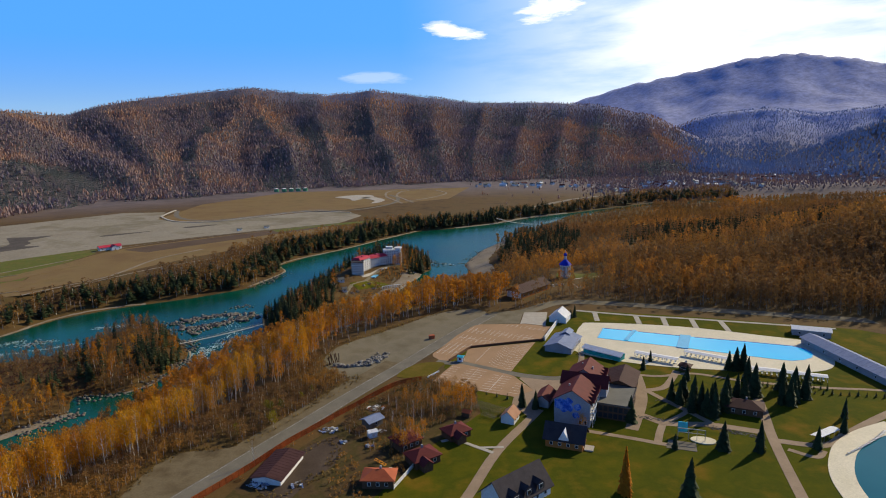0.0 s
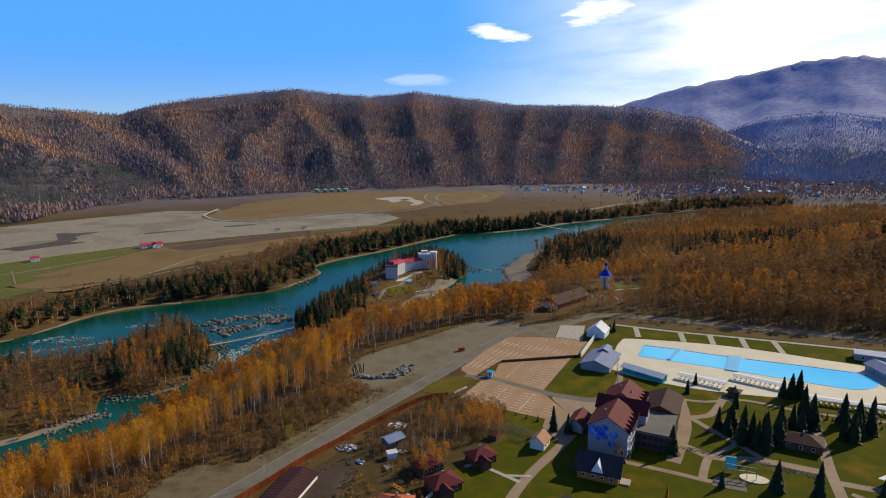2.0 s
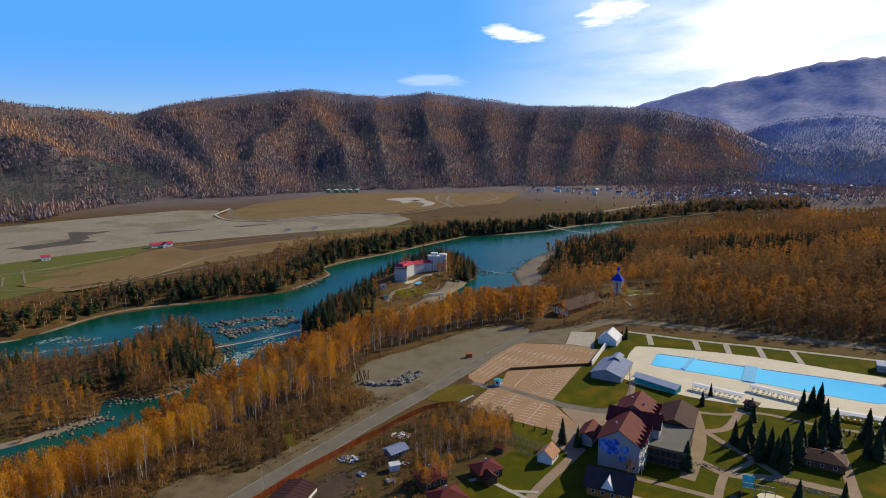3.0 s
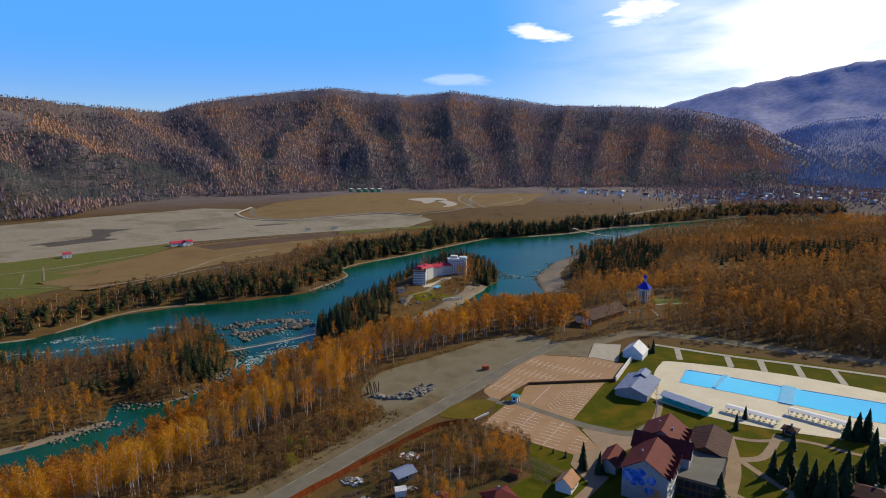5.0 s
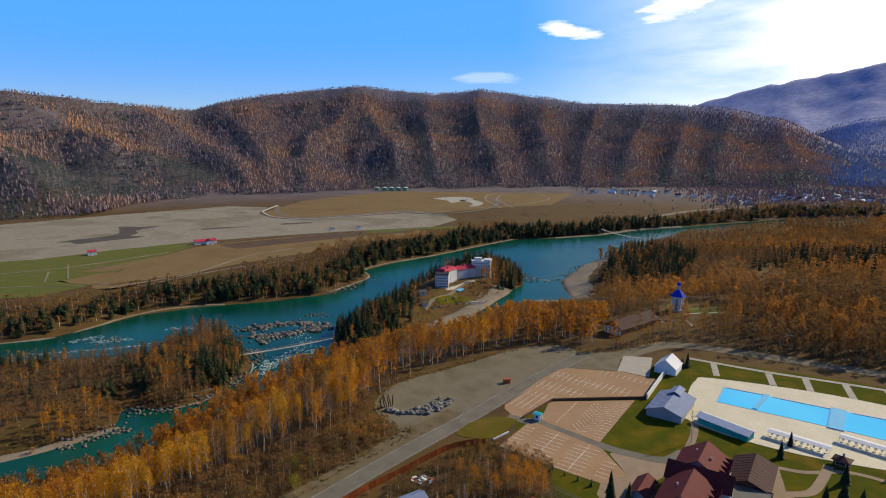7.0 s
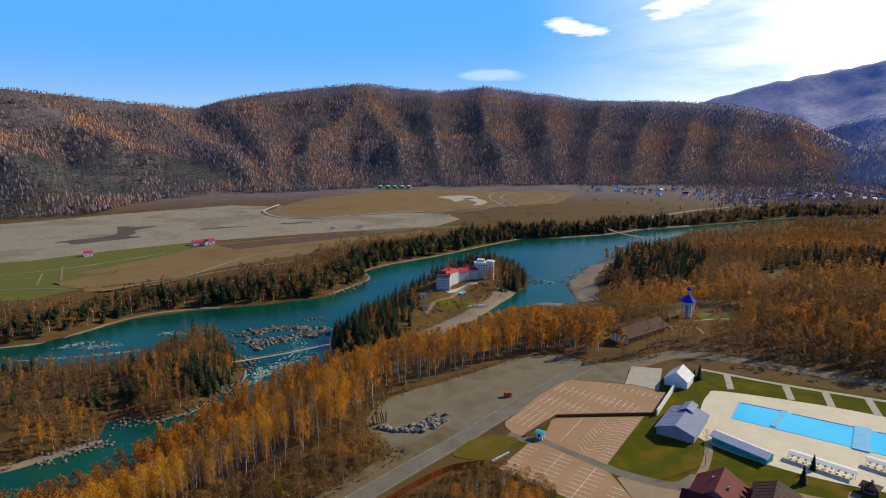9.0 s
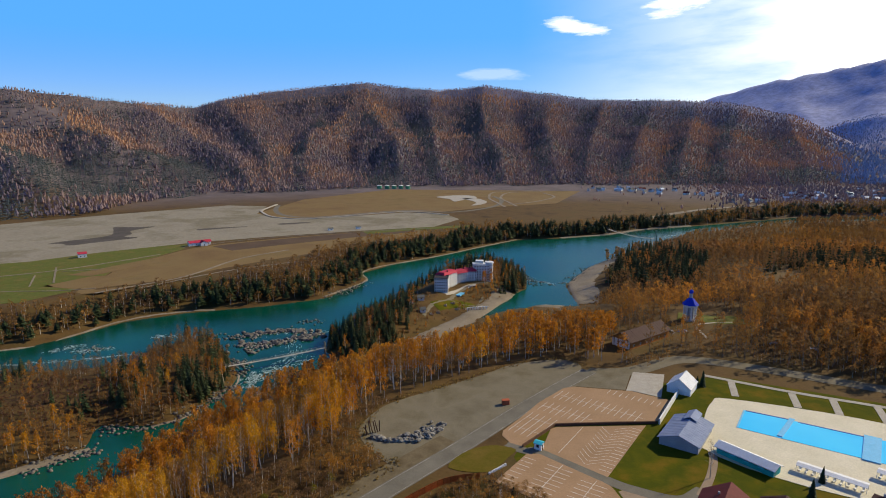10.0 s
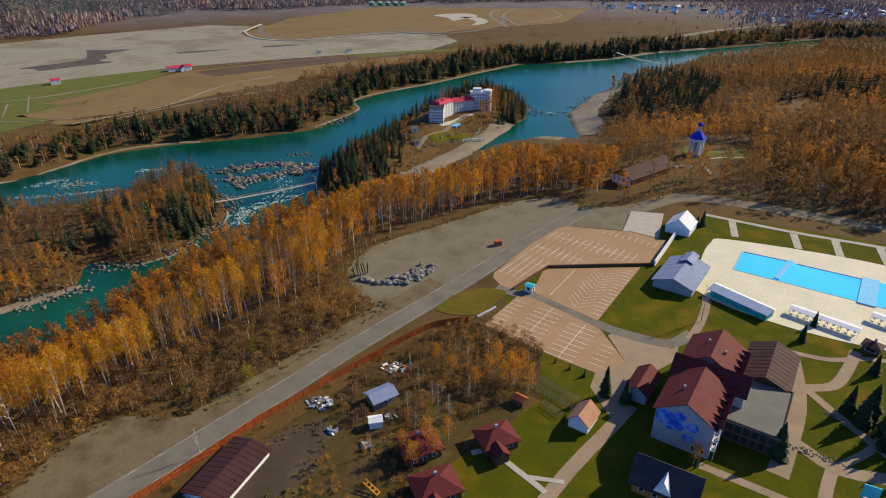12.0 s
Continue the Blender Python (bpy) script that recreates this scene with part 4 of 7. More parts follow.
# facade painting: a large blue field and darker shapes beside it
for pts in ([(-6.2, 9.0), (-6.1, 6.2), (-4.6, 5.6), (-3.0, 4.4), (-1.4, 5.4), (-0.4, 5.0), (0.6, 6.6), (-0.2, 8.0), (0.4, 9.2), (-1.4, 10.4), (-2.6, 9.4), (-4.4, 9.9), (-5.2, 9.0)], [(0.6, 7.4), (2.4, 8.6), (3.4, 7.0), (1.8, 5.8)], [(0.2, 4.4), (2.0, 5.2), (3.0, 3.6), (1.0, 2.8)]):
    pts = smooth_line(pts, 4, True)
    bm = bmesh.new()
    lo = [bm.verts.new((x, -0.23, z)) for x, z in pts]
    hi = [bm.verts.new((x, -0.26, z)) for x, z in pts]
    bm.faces.new(hi)
    for i in range(len(pts)):
        j = (i + 1) % len(pts)
        bm.faces.new((lo[i], lo[j], hi[j], hi[i]))
    bmesh.ops.recalc_face_normals(bm, faces=bm.faces)
    part("mural", bm, M["mural"], rh, "blue painted mural")
wall_windows(rh, 2.0, 6.0, -0.2, -1, (0.9,), 2, 1.0, 1.5)
for k in range(9):
    yy = 1.2 + k * 3.0 if k < 5 else 7.5 + k * 3.0
    for lev in (0.4, 3.2, 6.0):
        bal = part("balcony", box(6.5, 7.5, yy - 1.1, yy + 1.1, lev + 2.2, lev + 2.35), M["white"], rh, "white balcony")
        part("rail", box(7.42, 7.5, yy - 1.1, yy + 1.1, lev + 2.35, lev + 3.2), M["white"], bal)
        part("post", box(7.38, 7.52, yy - 1.15, yy - 1.0, lev - 0.4, lev + 3.2), M["white"], bal)
    gable = bmesh.new()
    vs = [gable.verts.new(c) for c in ((5.4, yy, 11.2), (7.9, yy - 1.4, 9.4), (7.9, yy + 1.4, 9.4), (7.9, yy, 11.2))]
    for q in ((0, 1, 3), (0, 3, 2), (1, 2, 3), (0, 2, 1)):
        gable.faces.new([vs[i] for i in q])
    bmesh.ops.recalc_face_normals(gable, faces=gable.faces)
    part("dormer", gable, M["red_roof"], rh)
wall_windows(rh, 1.0, 14.5, -6.5, "x-", (1.0, 3.9, 6.8), 5, 1.2, 1.5)
for x, y in ((-2.4, 6.5), (2.6, 26), (-2, 29)):
    part("vent", box(x - 0.25, x + 0.25, y - 0.25, y + 0.25, 11.0, 13.0), M["plaster"], rh)

# log house before the facade
lg = house("log_house", 46.5, 188.4, -24, 12.5, 8.0, 3.6, 3.6, "orange log house with a dark steep roof", M["log"], M["dark_roof"], windows=4, over=0.9)
bm = bmesh.new()
vs = [bm.verts.new(c) for c in ((-1.8, -4.6, 3.4), (1.8, -4.6, 3.4), (0, -4.6, 6.6), (-1.8, -1.2, 3.4), (1.8, -1.2, 3.4), (0, 0, 6.6))]
for q in ((0, 1, 2), (0, 2, 5, 3), (1, 4, 5, 2)):
    bm.faces.new([vs[i] for i in q])
bmesh.ops.recalc_face_normals(bm, faces=bm.faces)
part("dormer", bm, M["white_sheet"], lg, "white dormer gable")
part("steps", prism([(6.5, -3.0), (9.5, -3.0), (9.5, 0.5), (6.5, 0.5)], 0, 0.5), M["kerb"], lg)

# black-roofed house with white gables
bh = house("black_roofed_house", 24.5, 158.5, 36, 18, 10.5, 3.4, 5.2, "white house with a steep black roof and dormers", M["white"], M["dark_roof"], windows=5, over=0.8)
for x in (-5.5, -0.5, 4.5):
    bm = bmesh.new()
    vs = [bm.verts.new(c) for c in ((x - 1.4, -5.6, 3.6), (x + 1.4, -5.6, 3.6), (x + 1.4, -5.6, 5.4), (x, -5.6, 6.6), (x - 1.4, -5.6, 5.4), (x - 1.4, -3.0, 5.4), (x + 1.4, -3.0, 5.4), (x, -1.6, 6.6))]
    for q in ((0, 1, 2, 3, 4), (4, 3, 7, 5), (3, 2, 6, 7)):
        bm.faces.new([vs[i] for i in q])
    bmesh.ops.recalc_face_normals(bm, faces=bm.faces)
    part("dormer", bm, M["dark_roof"], bh)
    add_window(bh, pose(x, -5.62, 3.9, 0, 0, 180), 1.6, 1.5)

hip_house("red_roofed_bungalow", 9.4, 197.2, 30, 8.2, 6.4, 2.6, 1.9, "bungalow with a dark red hipped roof on the lawn", M["wood_brown"], M["red_roof"])
hip_house("red_roofed_bungalow", -2.6, 181.0, 30, 9.2, 7.2, 2.7, 2.1, "bungalow with a dark red hipped roof under an orange birch", M["wood_brown"], M["red_roof"])
hip_house("red_roofed_bungalow", -8.2, 192.0, 34, 8.5, 7.0, 2.8, 2.2, "small bungalow with a brown-red roof among shrubs", M["wood_brown"], M["red_roof"], False)
hip_house("orange_roofed_bungalow", -16.0, 169.5, -6, 9.5, 6.5, 2.8, 1.9, "low bungalow with an orange-red roof", M["wood_brown"], M["orange_roof"], False)
house("garden_house", 30.2, 207.0, 62, 6.2, 5.0, 2.6, 2.2, "small white garden house with a light brown tiled roof", M["white"], M["tile_roof"], windows=2, over=0.5)
ls = house("long_shed", -48.9, 179.4, 76, 16.5, 9.5, 1.9, 1.0, "long farm shed with a dark brown-red roof and white wall", M["white"], M["brown_roof"], "shed", 12, 0, True, 0.6)
house("blue_shed", -20.8, 208.0, 42, 6.2, 4.6, 2.6, 0.9, "wooden shed with a pale blue sheet metal roof", M["wood_grey"], M["metal_blue"], "shed", 9, 1, True, 0.6)
house("white_shed", -20.2, 199.2, 20, 3.2, 2.4, 2.0, 0.5, "small white storage shed", M["white_sheet"], M["white_sheet"], "shed", 0, 0, True, 0.2)
house("red_shed", 14.6, 212.0, -30, 3.0, 2.4, 1.8, 0.7, "small shed with a red roof by the vegetable beds", M["wood_brown"], M["orange_roof"], "shed", 0, 0, True, 0.25)
tent = house("white_hall", 76.8, 326.0, 62, 10.5, 9.5, 3.0, 3.6, "white sheet metal hall beside the car park", M["white_sheet"], M["white_sheet"], "hall", 8, 0, True, 0.3)
bg_hall = house("blue_grey_hall", 68.4, 283.5, 62, 20, 13.0, 2.8, 2.3, "hall with a pale blue-grey metal roof beside the pool", M["plaster"], M["metal_blue"], "hall", 14, 3, True, 0.6)
part("skylight", roof_slab([(-2.4, 4.9), (0, 6.1), (2.4, 4.9), (2.4, 5.1), (0, 6.3), (-2.4, 5.1)], 4.0, True, (8.0, 0.0)), M["metal_blue"], bg_hall)
kiosk = thing("poolside_kiosk", pose(84.2, 268.6, 0, 0, 0, -46), "long kiosk with a white roof and teal front", "kiosk")
gable_body(kiosk, 0, 0, 19, 4.6, 2.6, 1.0, M["teal"], M["white_sheet"], True, 0.7, 0, 10)
for k in range(8):
    part("awning", box(-9 + k * 2.3, -7.1 + k * 2.3, -3.3, -2.32, 1.9, 2.05), M["teal"] if k % 2 else M["turquoise"], kiosk, "teal awning")
house("pool_hall", 190, 244, -87, 62, 9.0, 3.2, 1.6, "long hall with a pale blue metal roof beside the pool", M["plaster"], M["metal_blue"], "hall", 22, 6, True, 0.7)
house("blue_roofed_store", 196.5, 286.5, -28, 17, 7.0, 3.2, 1.0, "low store with a white-blue metal roof by the woods", M["plaster"], M["white_sheet"], "store", 8, 3, True, 0.5)
hip_house("pool_bar", 114.2, 247.6, -40, 4.2, 3.4, 2.4, 1.2, "small brown wooden bar hut by the pool", M["wood_brown"], M["brown_roof"], False)
hip_house("pavilion", 118.5, 206.5, -28, 12.5, 8.0, 2.8, 2.0, "brown-roofed garden pavilion among spruces", M["wood_brown"], M["brown_roof"], False)
gb_ = house("parking_booth", 16.4, 268.6, -26, 2.6, 2.2, 2.4, 0.4, "small white and teal car park booth", M["white_sheet"], M["turquoise"], "booth", 0, 1, True, 0.3)


def canopy(a, b, label):
    """A long white sun canopy on posts with a row of loungers beneath."""
    a, b = np.array(a, float), np.array(b, float)
    n = np.linalg.norm(b - a)
    turn = math.degrees(math.atan2(*(b - a)[::-1]))
    t = thing("sun_canopy", pose(*((a + b) / 2), 0.16, 0, 0, turn), label, "canopy", "canopies by the pool")
    bm = bmesh.new()
    pts = [(-1.7, 2.0), (0, 2.45), (1.7, 2.25), (1.7, 2.33), (0, 2.55), (-1.7, 2.1)]
    part("roof", roof_slab(pts, n / 2), M["white_sheet"], t)
    k = max(4, int(n / 2.6))
    for i in range(k + 1):
        x = -n / 2 + 0.2 + (n - 0.4) * i / k
        for y in (-1.5, 1.5):
            part("post", box(x - 0.05, x + 0.05, y - 0.05, y + 0.05, 0, 2.1), M["white_sheet"], t)
    return t, turn, n


lounger_kind = None
for a, b in (((98.5, 266.5), (114.2, 255.2)), ((121.8, 265.4), (137.0, 253.4)), ((140.5, 242.5), (166.5, 229.5))):
    t, turn, n = canopy(a, b, "long white sun canopy on posts beside the pool")
    c = (np.array(a) + np.array(b)) / 2
    d = (np.array(b) - np.array(a)) / n
    for k in range(int(n / 1.9)):
        q = c + d * (-n / 2 + 1.0 + k * 1.9)
        if lounger_kind is None:
            lounger_kind = thing("sun_lounger", pose(*q, 0.16, 0, 0, turn), "white plastic sun lounger under a canopy", "lounger", "loungers by the pool")
            part("seat", box(-0.32, 0.32, -1.0, 0.35, 0.28, 0.36), M["white"], lounger_kind)
            part("backrest", box(-0.32, 0.32, 0.0, 0.75, 0.0, 0.07, m=pose(0, 0.35, 0.32, 45)), M["white"], lounger_kind)
            for x in (-0.27, 0.27):
                for y in (-0.9, 0.3):
                    part("leg", box(x - 0.03, x + 0.03, y - 0.03, y + 0.03, 0, 0.28), M["white"], lounger_kind)
        else:
            copy_thing(lounger_kind, pose(*q, 0.16, 0, 0, turn))


# ---- fence along the road ----
FENCE = smooth_line([(-96, 128), (-79, 151), (-64.6, 171.3), (-57.3, 182.4), (-49.7, 195.4), (-42.7, 205), (-34.2, 216.6), (-28.1, 224), (-21.9, 232.6), (-14.9, 241), (-10, 244.5), (-6.2, 246), (-0.2, 247.7)], 8)
fence = thing("sheet_fence", pose(0, 0, 0), "orange-red corrugated metal fence along the road", "fence")
bm = bmesh.new()
ribs = 10
cols = []
for k in range(ribs * 2 + 1):
    x = 2.36 * k / (ribs * 2)
    y = 0.05 if k % 2 else -0.05
    cols.append((bm.verts.new((x, y, 0.08)), bm.verts.new((x, y, 2.3))))
for p, q in zip(cols, cols[1:]):
    bm.faces.new((p[0], q[0], q[1], p[1]))
panel_mesh = bpy.data.meshes.new("panel")
bm.to_mesh(panel_mesh)
bm.free()
panel_mesh.materials.append(M["fence_red"])
bm = box(-0.05, 0.05, -0.05, 0.05, 0, 2.1)
post_mesh = bpy.data.meshes.new("post")
bm.to_mesh(post_mesh)
bm.free()
post_mesh.materials.append(M["wood_brown"])
at = np.array(FENCE[0])
for q in FENCE[1:]:
    q = np.array(q)
    while np.linalg.norm(q - at) >= 2.4:
        d = (q - at) / np.linalg.norm(q - at)
        for nm, me in (("panel", panel_mesh), ("post", post_mesh)):
            ob = new(nm, me)
            ob.parent = fence
            ob.matrix_basis = pose(at[0], at[1], height(*at), 0, 0, math.degrees(math.atan2(d[1], d[0])))
        at = at + d * 2.4

# banner fence by the bungalow
bf = thing("banner_fence", pose(-11.5, 165.2, 0, 0, 0, math.degrees(math.atan2(13.1, 6.5))), "white panel fence with faded picture panels", "fence")
for k in range(7):
    part("panel", box(k * 2.08, k * 2.08 + 2.0, -0.03, 0.03, 0.3, 1.7), M["white"], bf)
    part("post", box(k * 2.08 - 0.06, k * 2.08 + 0.02, -0.05, 0.05, 0, 1.8), M["silver"], bf)
for k in range(8):
    q = (0.6 + k * 0.68, 250.6 + k * 0.82)
    bl = thing("concrete_block", pose(*q, 0, 0, 0, 36), "white painted concrete barrier block", "block", "barrier blocks")
    bm = box(-0.38, 0.38, -0.3, 0.3, 0, 0.7)
    bmesh.ops.bevel(bm, geom=bm.edges[:], offset=0.06, segments=1, affect="EDGES")
    part("block", bm, M["white"], bl)


# ---- vegetable frames, stage, small outdoor things ----
def trellis(x, y, turn, n, label):
    t = thing("raised_bed", pose(x, y, 0, 0, 0, turn), label, "vegetable bed", "vegetable beds")
    for k in range(int(n / 1.2) + 1):
        for s in (-0.7, 0.7):
            part("post", box(k * 1.2 - 0.04, k * 1.2 + 0.04, s - 0.04, s + 0.04, 0, 1.3), M["wood_grey"], t)
        part("beam", box(k * 1.2 - 0.03, k * 1.2 + 0.03, -0.7, 0.7, 1.25, 1.32), M["wood_grey"], t)
    for s in (-0.7, 0.7):
        part("rail", box(0, n, s - 0.03, s + 0.03, 1.3, 1.37), M["wood_grey"], t)
        part("rail", box(0, n, s - 0.03, s + 0.03, 0.6, 0.66), M["wood_grey"], t)
    return t


trellis(17.5, 219.5, -38, 14, "weathered wooden vegetable frame on the lawn")
trellis(19.8, 221.8, -38, 14, "weathered wooden vegetable frame on the lawn")
trellis(20.5, 212.2, -42, 6, "weathered wooden vegetable frame on the lawn")

stage = thing("open_air_stage", pose(88, 190.6, 0, 0, 0, -20), "small open-air stage with a turquoise screen and steel truss", "stage")
part("screen", box(-1.6, 1.6, -0.12, 0.12, 1.2, 5.0), M["turquoise"], stage, "turquoise screen")
part("platform", prism([(6.6 + 4.2 * math.cos(a * math.pi / 10), -2.6 + 2.6 * math.sin(a * math.pi / 10)) for a in range(20)], 0, 0.4), M["deck"], stage, "pale oval platform")
for x in (-1.7, 1.7, 4.4, 7.0):
    part("truss_post", box(x - 0.1, x + 0.1, -3.3, -3.1, 0, 4.2), M["silver"], stage)
part("truss_beam", box(-1.8, 7.1, -3.3, -3.1, 4.0, 4.25), M["silver"], stage)
part("truss_beam", box(-1.8, 7.1, -3.3, -3.1, 2.6, 2.75), M["silver"], stage)
sheet("stage_floor", [(79, 182.5), (82, 188), (90, 184.5), (88, 179)], 0.15, M["asphalt"], "dark paved floor before the stage", "paving")

shelter = thing("bench_shelter", pose(134.5, 184.0, 0, 0, 0, 26), "white-roofed bench shelter at the pond", "shelter")
part("roof", roof_slab([(-1.6, 2.4), (0, 2.6), (1.6, 2.3), (1.6, 2.4), (0, 2.7), (-1.6, 2.5)], 6.0), M["white_sheet"], shelter)
for k in range(5):
    part("post", box(-5.8 + k * 2.9, -5.7 + k * 2.9, -1.4, -1.3, 0, 2.4), M["silver"], shelter)
    part("bench", box(-5.6 + k * 2.9, -3.4 + k * 2.9, 0.4, 0.9, 0.4, 0.48), M["wood_brown"], shelter)
for k in range(16):
    s = k / 15
    x, y = 134.5 + 22 * s + 1.5 * math.sin(s * 3), 174.6 + 13.0 * s
    b = thing("pond_lounger", pose(x + 1.0, y - 1.0, 0.22, 0, 0, 118 - 25 * s), "grey slatted lounger on the promenade", "lounger", "loungers by the pond")
    part("seat", box(-0.3, 0.3, -0.8, 0.5, 0.25, 0.32), M["white"], b)
    part("backrest", box(-0.3, 0.3, 0, 0.6, 0, 0.06, m=pose(0, 0.5, 0.3, 40)), M["white"], b)


def junk(x, y, n, spread, seed, label):
    """A heap of scrap: each board and sheet a part."""
    r = random.Random(seed)
    t = thing("scrap_heap", pose(x, y, 0), label, "scrap")
    for k in range(n):
        a, q = r.uniform(0, 6.3), spread * math.sqrt(r.random())
        l, w, h = r.uniform(0.4, 2.0), r.uniform(0.2, 0.8), r.uniform(0.05, 0.35)
        m = pose(q * math.cos(a), q * math.sin(a) * 0.7, r.uniform(0.05, 0.7) * (1 - q / spread) + 0.15, r.uniform(-20, 20), r.uniform(-20, 20), r.uniform(0, 180))
        part("board", box(-l / 2, l / 2, -w / 2, w / 2, 0, h, m=m), r.choice((M["junk_white"], M["junk_white"], M["white"], M["wood_grey"], M["fence_red"] if seed == 2 else M["metal_blue"])), t)


junk(-36.5, 205.0, 40, 3.4, 1, "heap of pale scrap and boards by the fence")
junk(-20.2, 222.0, 44, 3.6, 2, "heap of white and red boards in the scrub")
junk(-20.8, 192.4, 12, 1.3, 3, "small heap of white rubbish in the yard")
junk(-53.0, 170.5, 36, 3.0, 4, "heap of white sacks and scrap beside the shed")
junk(-13.5, 176.0, 14, 1.5, 5, "stack of boards beside the bungalow")
hs_ = thing("play_slide", pose(-14.5, 178.5, 0, 0, 0, 150), "orange plastic play frame in the yard", "play frame")
for k in range(4):
    part("rung", box(k * 1.1, k * 1.1 + 0.25, -0.5, 0.5, 0.6 + 0.3 * k, 0.75 + 0.3 * k), M["yellow"], hs_)
for s in (-0.5, 0.5):
    part("rail", box(0, 4.4, s - 0.08, s + 0.08, 0, 0.2, m=pose(0, 0, 0.6, 0, -15, 0)), M["yellow"], hs_)
oc = thing("orange_bin", pose(3.6, 302.4, 0, 0, 0, 20), "orange-brown metal container on the gravel", "container")
bm = box(-1.4, 1.4, -0.9, 0.9, 0, 1.9)
bmesh.ops.bevel(bm, geom=bm.edges[:], offset=0.08, segments=1, affect="EDGES")
part("body", bm, M["orange_roof"], oc)
part("lid", box(-1.5, 1.5, -1.0, 1.0, 1.9, 2.0), M["orange_roof"], oc)


# ---- boulders ----
def rock_mesh(seed, mat, flat=0.7):
    bm = bmesh.new()
    bmesh.ops.create_icosphere(bm, subdivisions=1, radius=1.0)
    r = random.Random(seed)
    for v in bm.verts:
        v.co *= r.uniform(0.72, 1.2)
        v.co.z *= flat
    me = bpy.data.meshes.new("rock")
    bm.to_mesh(me)
    bm.free()
    me.materials.append(mat)
    return me


pale_rocks = [rock_mesh(i, M["boulder"]) for i in range(5)]
grey_rocks = [rock_mesh(20 + i, M["rock"], 0.6) for i in range(6)]
rr = random.Random(9)


def boulder(x, y, z, size, meshes, label, group):
    ob = new("boulder", rr.choice(meshes))
    ob.matrix_basis = pose(x, y, z, rr.uniform(-15, 15), rr.uniform(-15, 15), rr.uniform(0, 360)) @ Matrix.Diagonal((size * rr.uniform(.8, 1.3), size, size * rr.uniform(.8, 1.1), 1))
    return tagged(ob, label, "boulder", group)


for k in range(190):
    s = k / 189
    line = [(-42, 268.5), (-36, 266.6), (-28, 268.0), (-23, 272), (-19, 279)]
    i = min(3, int(s * 4))
    f_ = s * 4 - i
    wide = 1.0 if s < 0.45 else 4.2
    x = line[i][0] + (line[i + 1][0] - line[i][0]) * f_ + rr.uniform(-wide, wide * 0.4)
    y = line[i][1] + (line[i + 1][1] - line[i][1]) * f_ + rr.uniform(-wide * 0.3, wide)
    boulder(x, y, 0.25 + (0.5 if rr.random() < 0.25 else 0), rr.uniform(0.6, 1.1), pale_rocks, "pale rough boulder heaped beside the road", "boulders on the gravel")
sc = thing("steel_scrap", pose(-43.0, 271.5, 0, 0, 0, 40), "rusty steel beams leaning by the boulders", "scrap")
for k in range(7):
    part("beam", box(-0.15, 0.15, -0.15, 0.15, 0, 5.0, m=pose(k * 0.9 - 2.5, rr.uniform(-1, 1), 0, rr.uniform(-25, 25), rr.uniform(-35, 10), 0)), M["wood_brown"], sc)
junk(-41.0, 268.8, 16, 1.8, 6, "white broken slabs beside the boulders")
# rapids
REEF = ((-186, 462, 9, 9), (-172, 474, 10, 7), (-152, 478, 11, 4), (-140, 470, 8, 6), (-168, 440, 7, 9), (-160, 452, 9, 5), (-176, 446, 8, 6), (-146, 462, 8, 6))
for k in range(104):
    cx, cy, wx, wy = REEF[rr.randrange(len(REEF))]
    x, y = cx + rr.gauss(0, wx * 0.6), cy + rr.gauss(0, wy * 0.6)
    if height(x, y) > WATER - 0.2:
        continue
    boulder(x, y, WATER + rr.uniform(-0.3, 0.5), rr.choice((0.8, 1.0, 1.2, 1.5, 1.9, 2.6, 3.2)), grey_rocks, "grey water-worn rock in the rapids", "rocks in the rapids")
def stones(name, spots, seed, label, scale=1.0):
    """Loose rocks along the shore, joined."""
    r = np.random.default_rng(seed)
    base = []
    for me in grey_rocks:
        V = np.array([v.co[:] for v in me.vertices])
        base.append((V, np.array([p.vertices[:] for p in me.polygons])))
    VV, TT, off = [], [], 0
    for x0, y0, x1, y1, n, sp in spots:
        for k in range(n * 2):
            t = r.random()
            x, y = x0 + (x1 - x0) * t + r.normal() * sp, y0 + (y1 - y0) * t + r.normal() * sp
            V, T = base[r.integers(0, len(base))]
            a, s = r.uniform(0, 6.3), r.uniform(0.35, 1.3) * scale
            W = np.stack(((V[:, 0] * math.cos(a) - V[:, 1] * math.sin(a)) * s * r.uniform(.8, 1.3), (V[:, 0] * math.sin(a) + V[:, 1] * math.cos(a)) * s, V[:, 2] * s), -1)
            VV.append(W + (x, y, max(WATER, height(x, y)) + 0.1 * s))
            TT.append(T + off)
            off += len(V)
    ob = new(name, mesh_np(name, np.concatenate(VV), np.concatenate(TT), M["rock"]))
    return tagged(ob, label, "rocks", kind="stuff")


stones("shore_rocks", [(-278, 421, -268, 424, 16, 4), (-156, 497, -146, 502, 14, 4), (-170, 416, -155, 396, 50, 4), (-225, 466, -195, 452, 22, 4), (0, 676, 14, 655, 40, 4), (16, 645, 30, 634, 14, 5), (-160, 566, -142, 622, 46, 3.5),
                       (-200, 284, -184, 303, 50, 4), (-190, 322, -168, 327, 30, 3), (-160, 337, -156, 352, 36, 2.5), (-155, 356, -151, 380, 50, 3), (-86, 426, -60, 470, 50, 5), (-120, 400, -90, 415, 26, 3), (46, 640, 74, 714, 40, 5), (120, 935, 250, 1028, 60, 5)], 12,
       "grey water-worn rocks along the river shore")


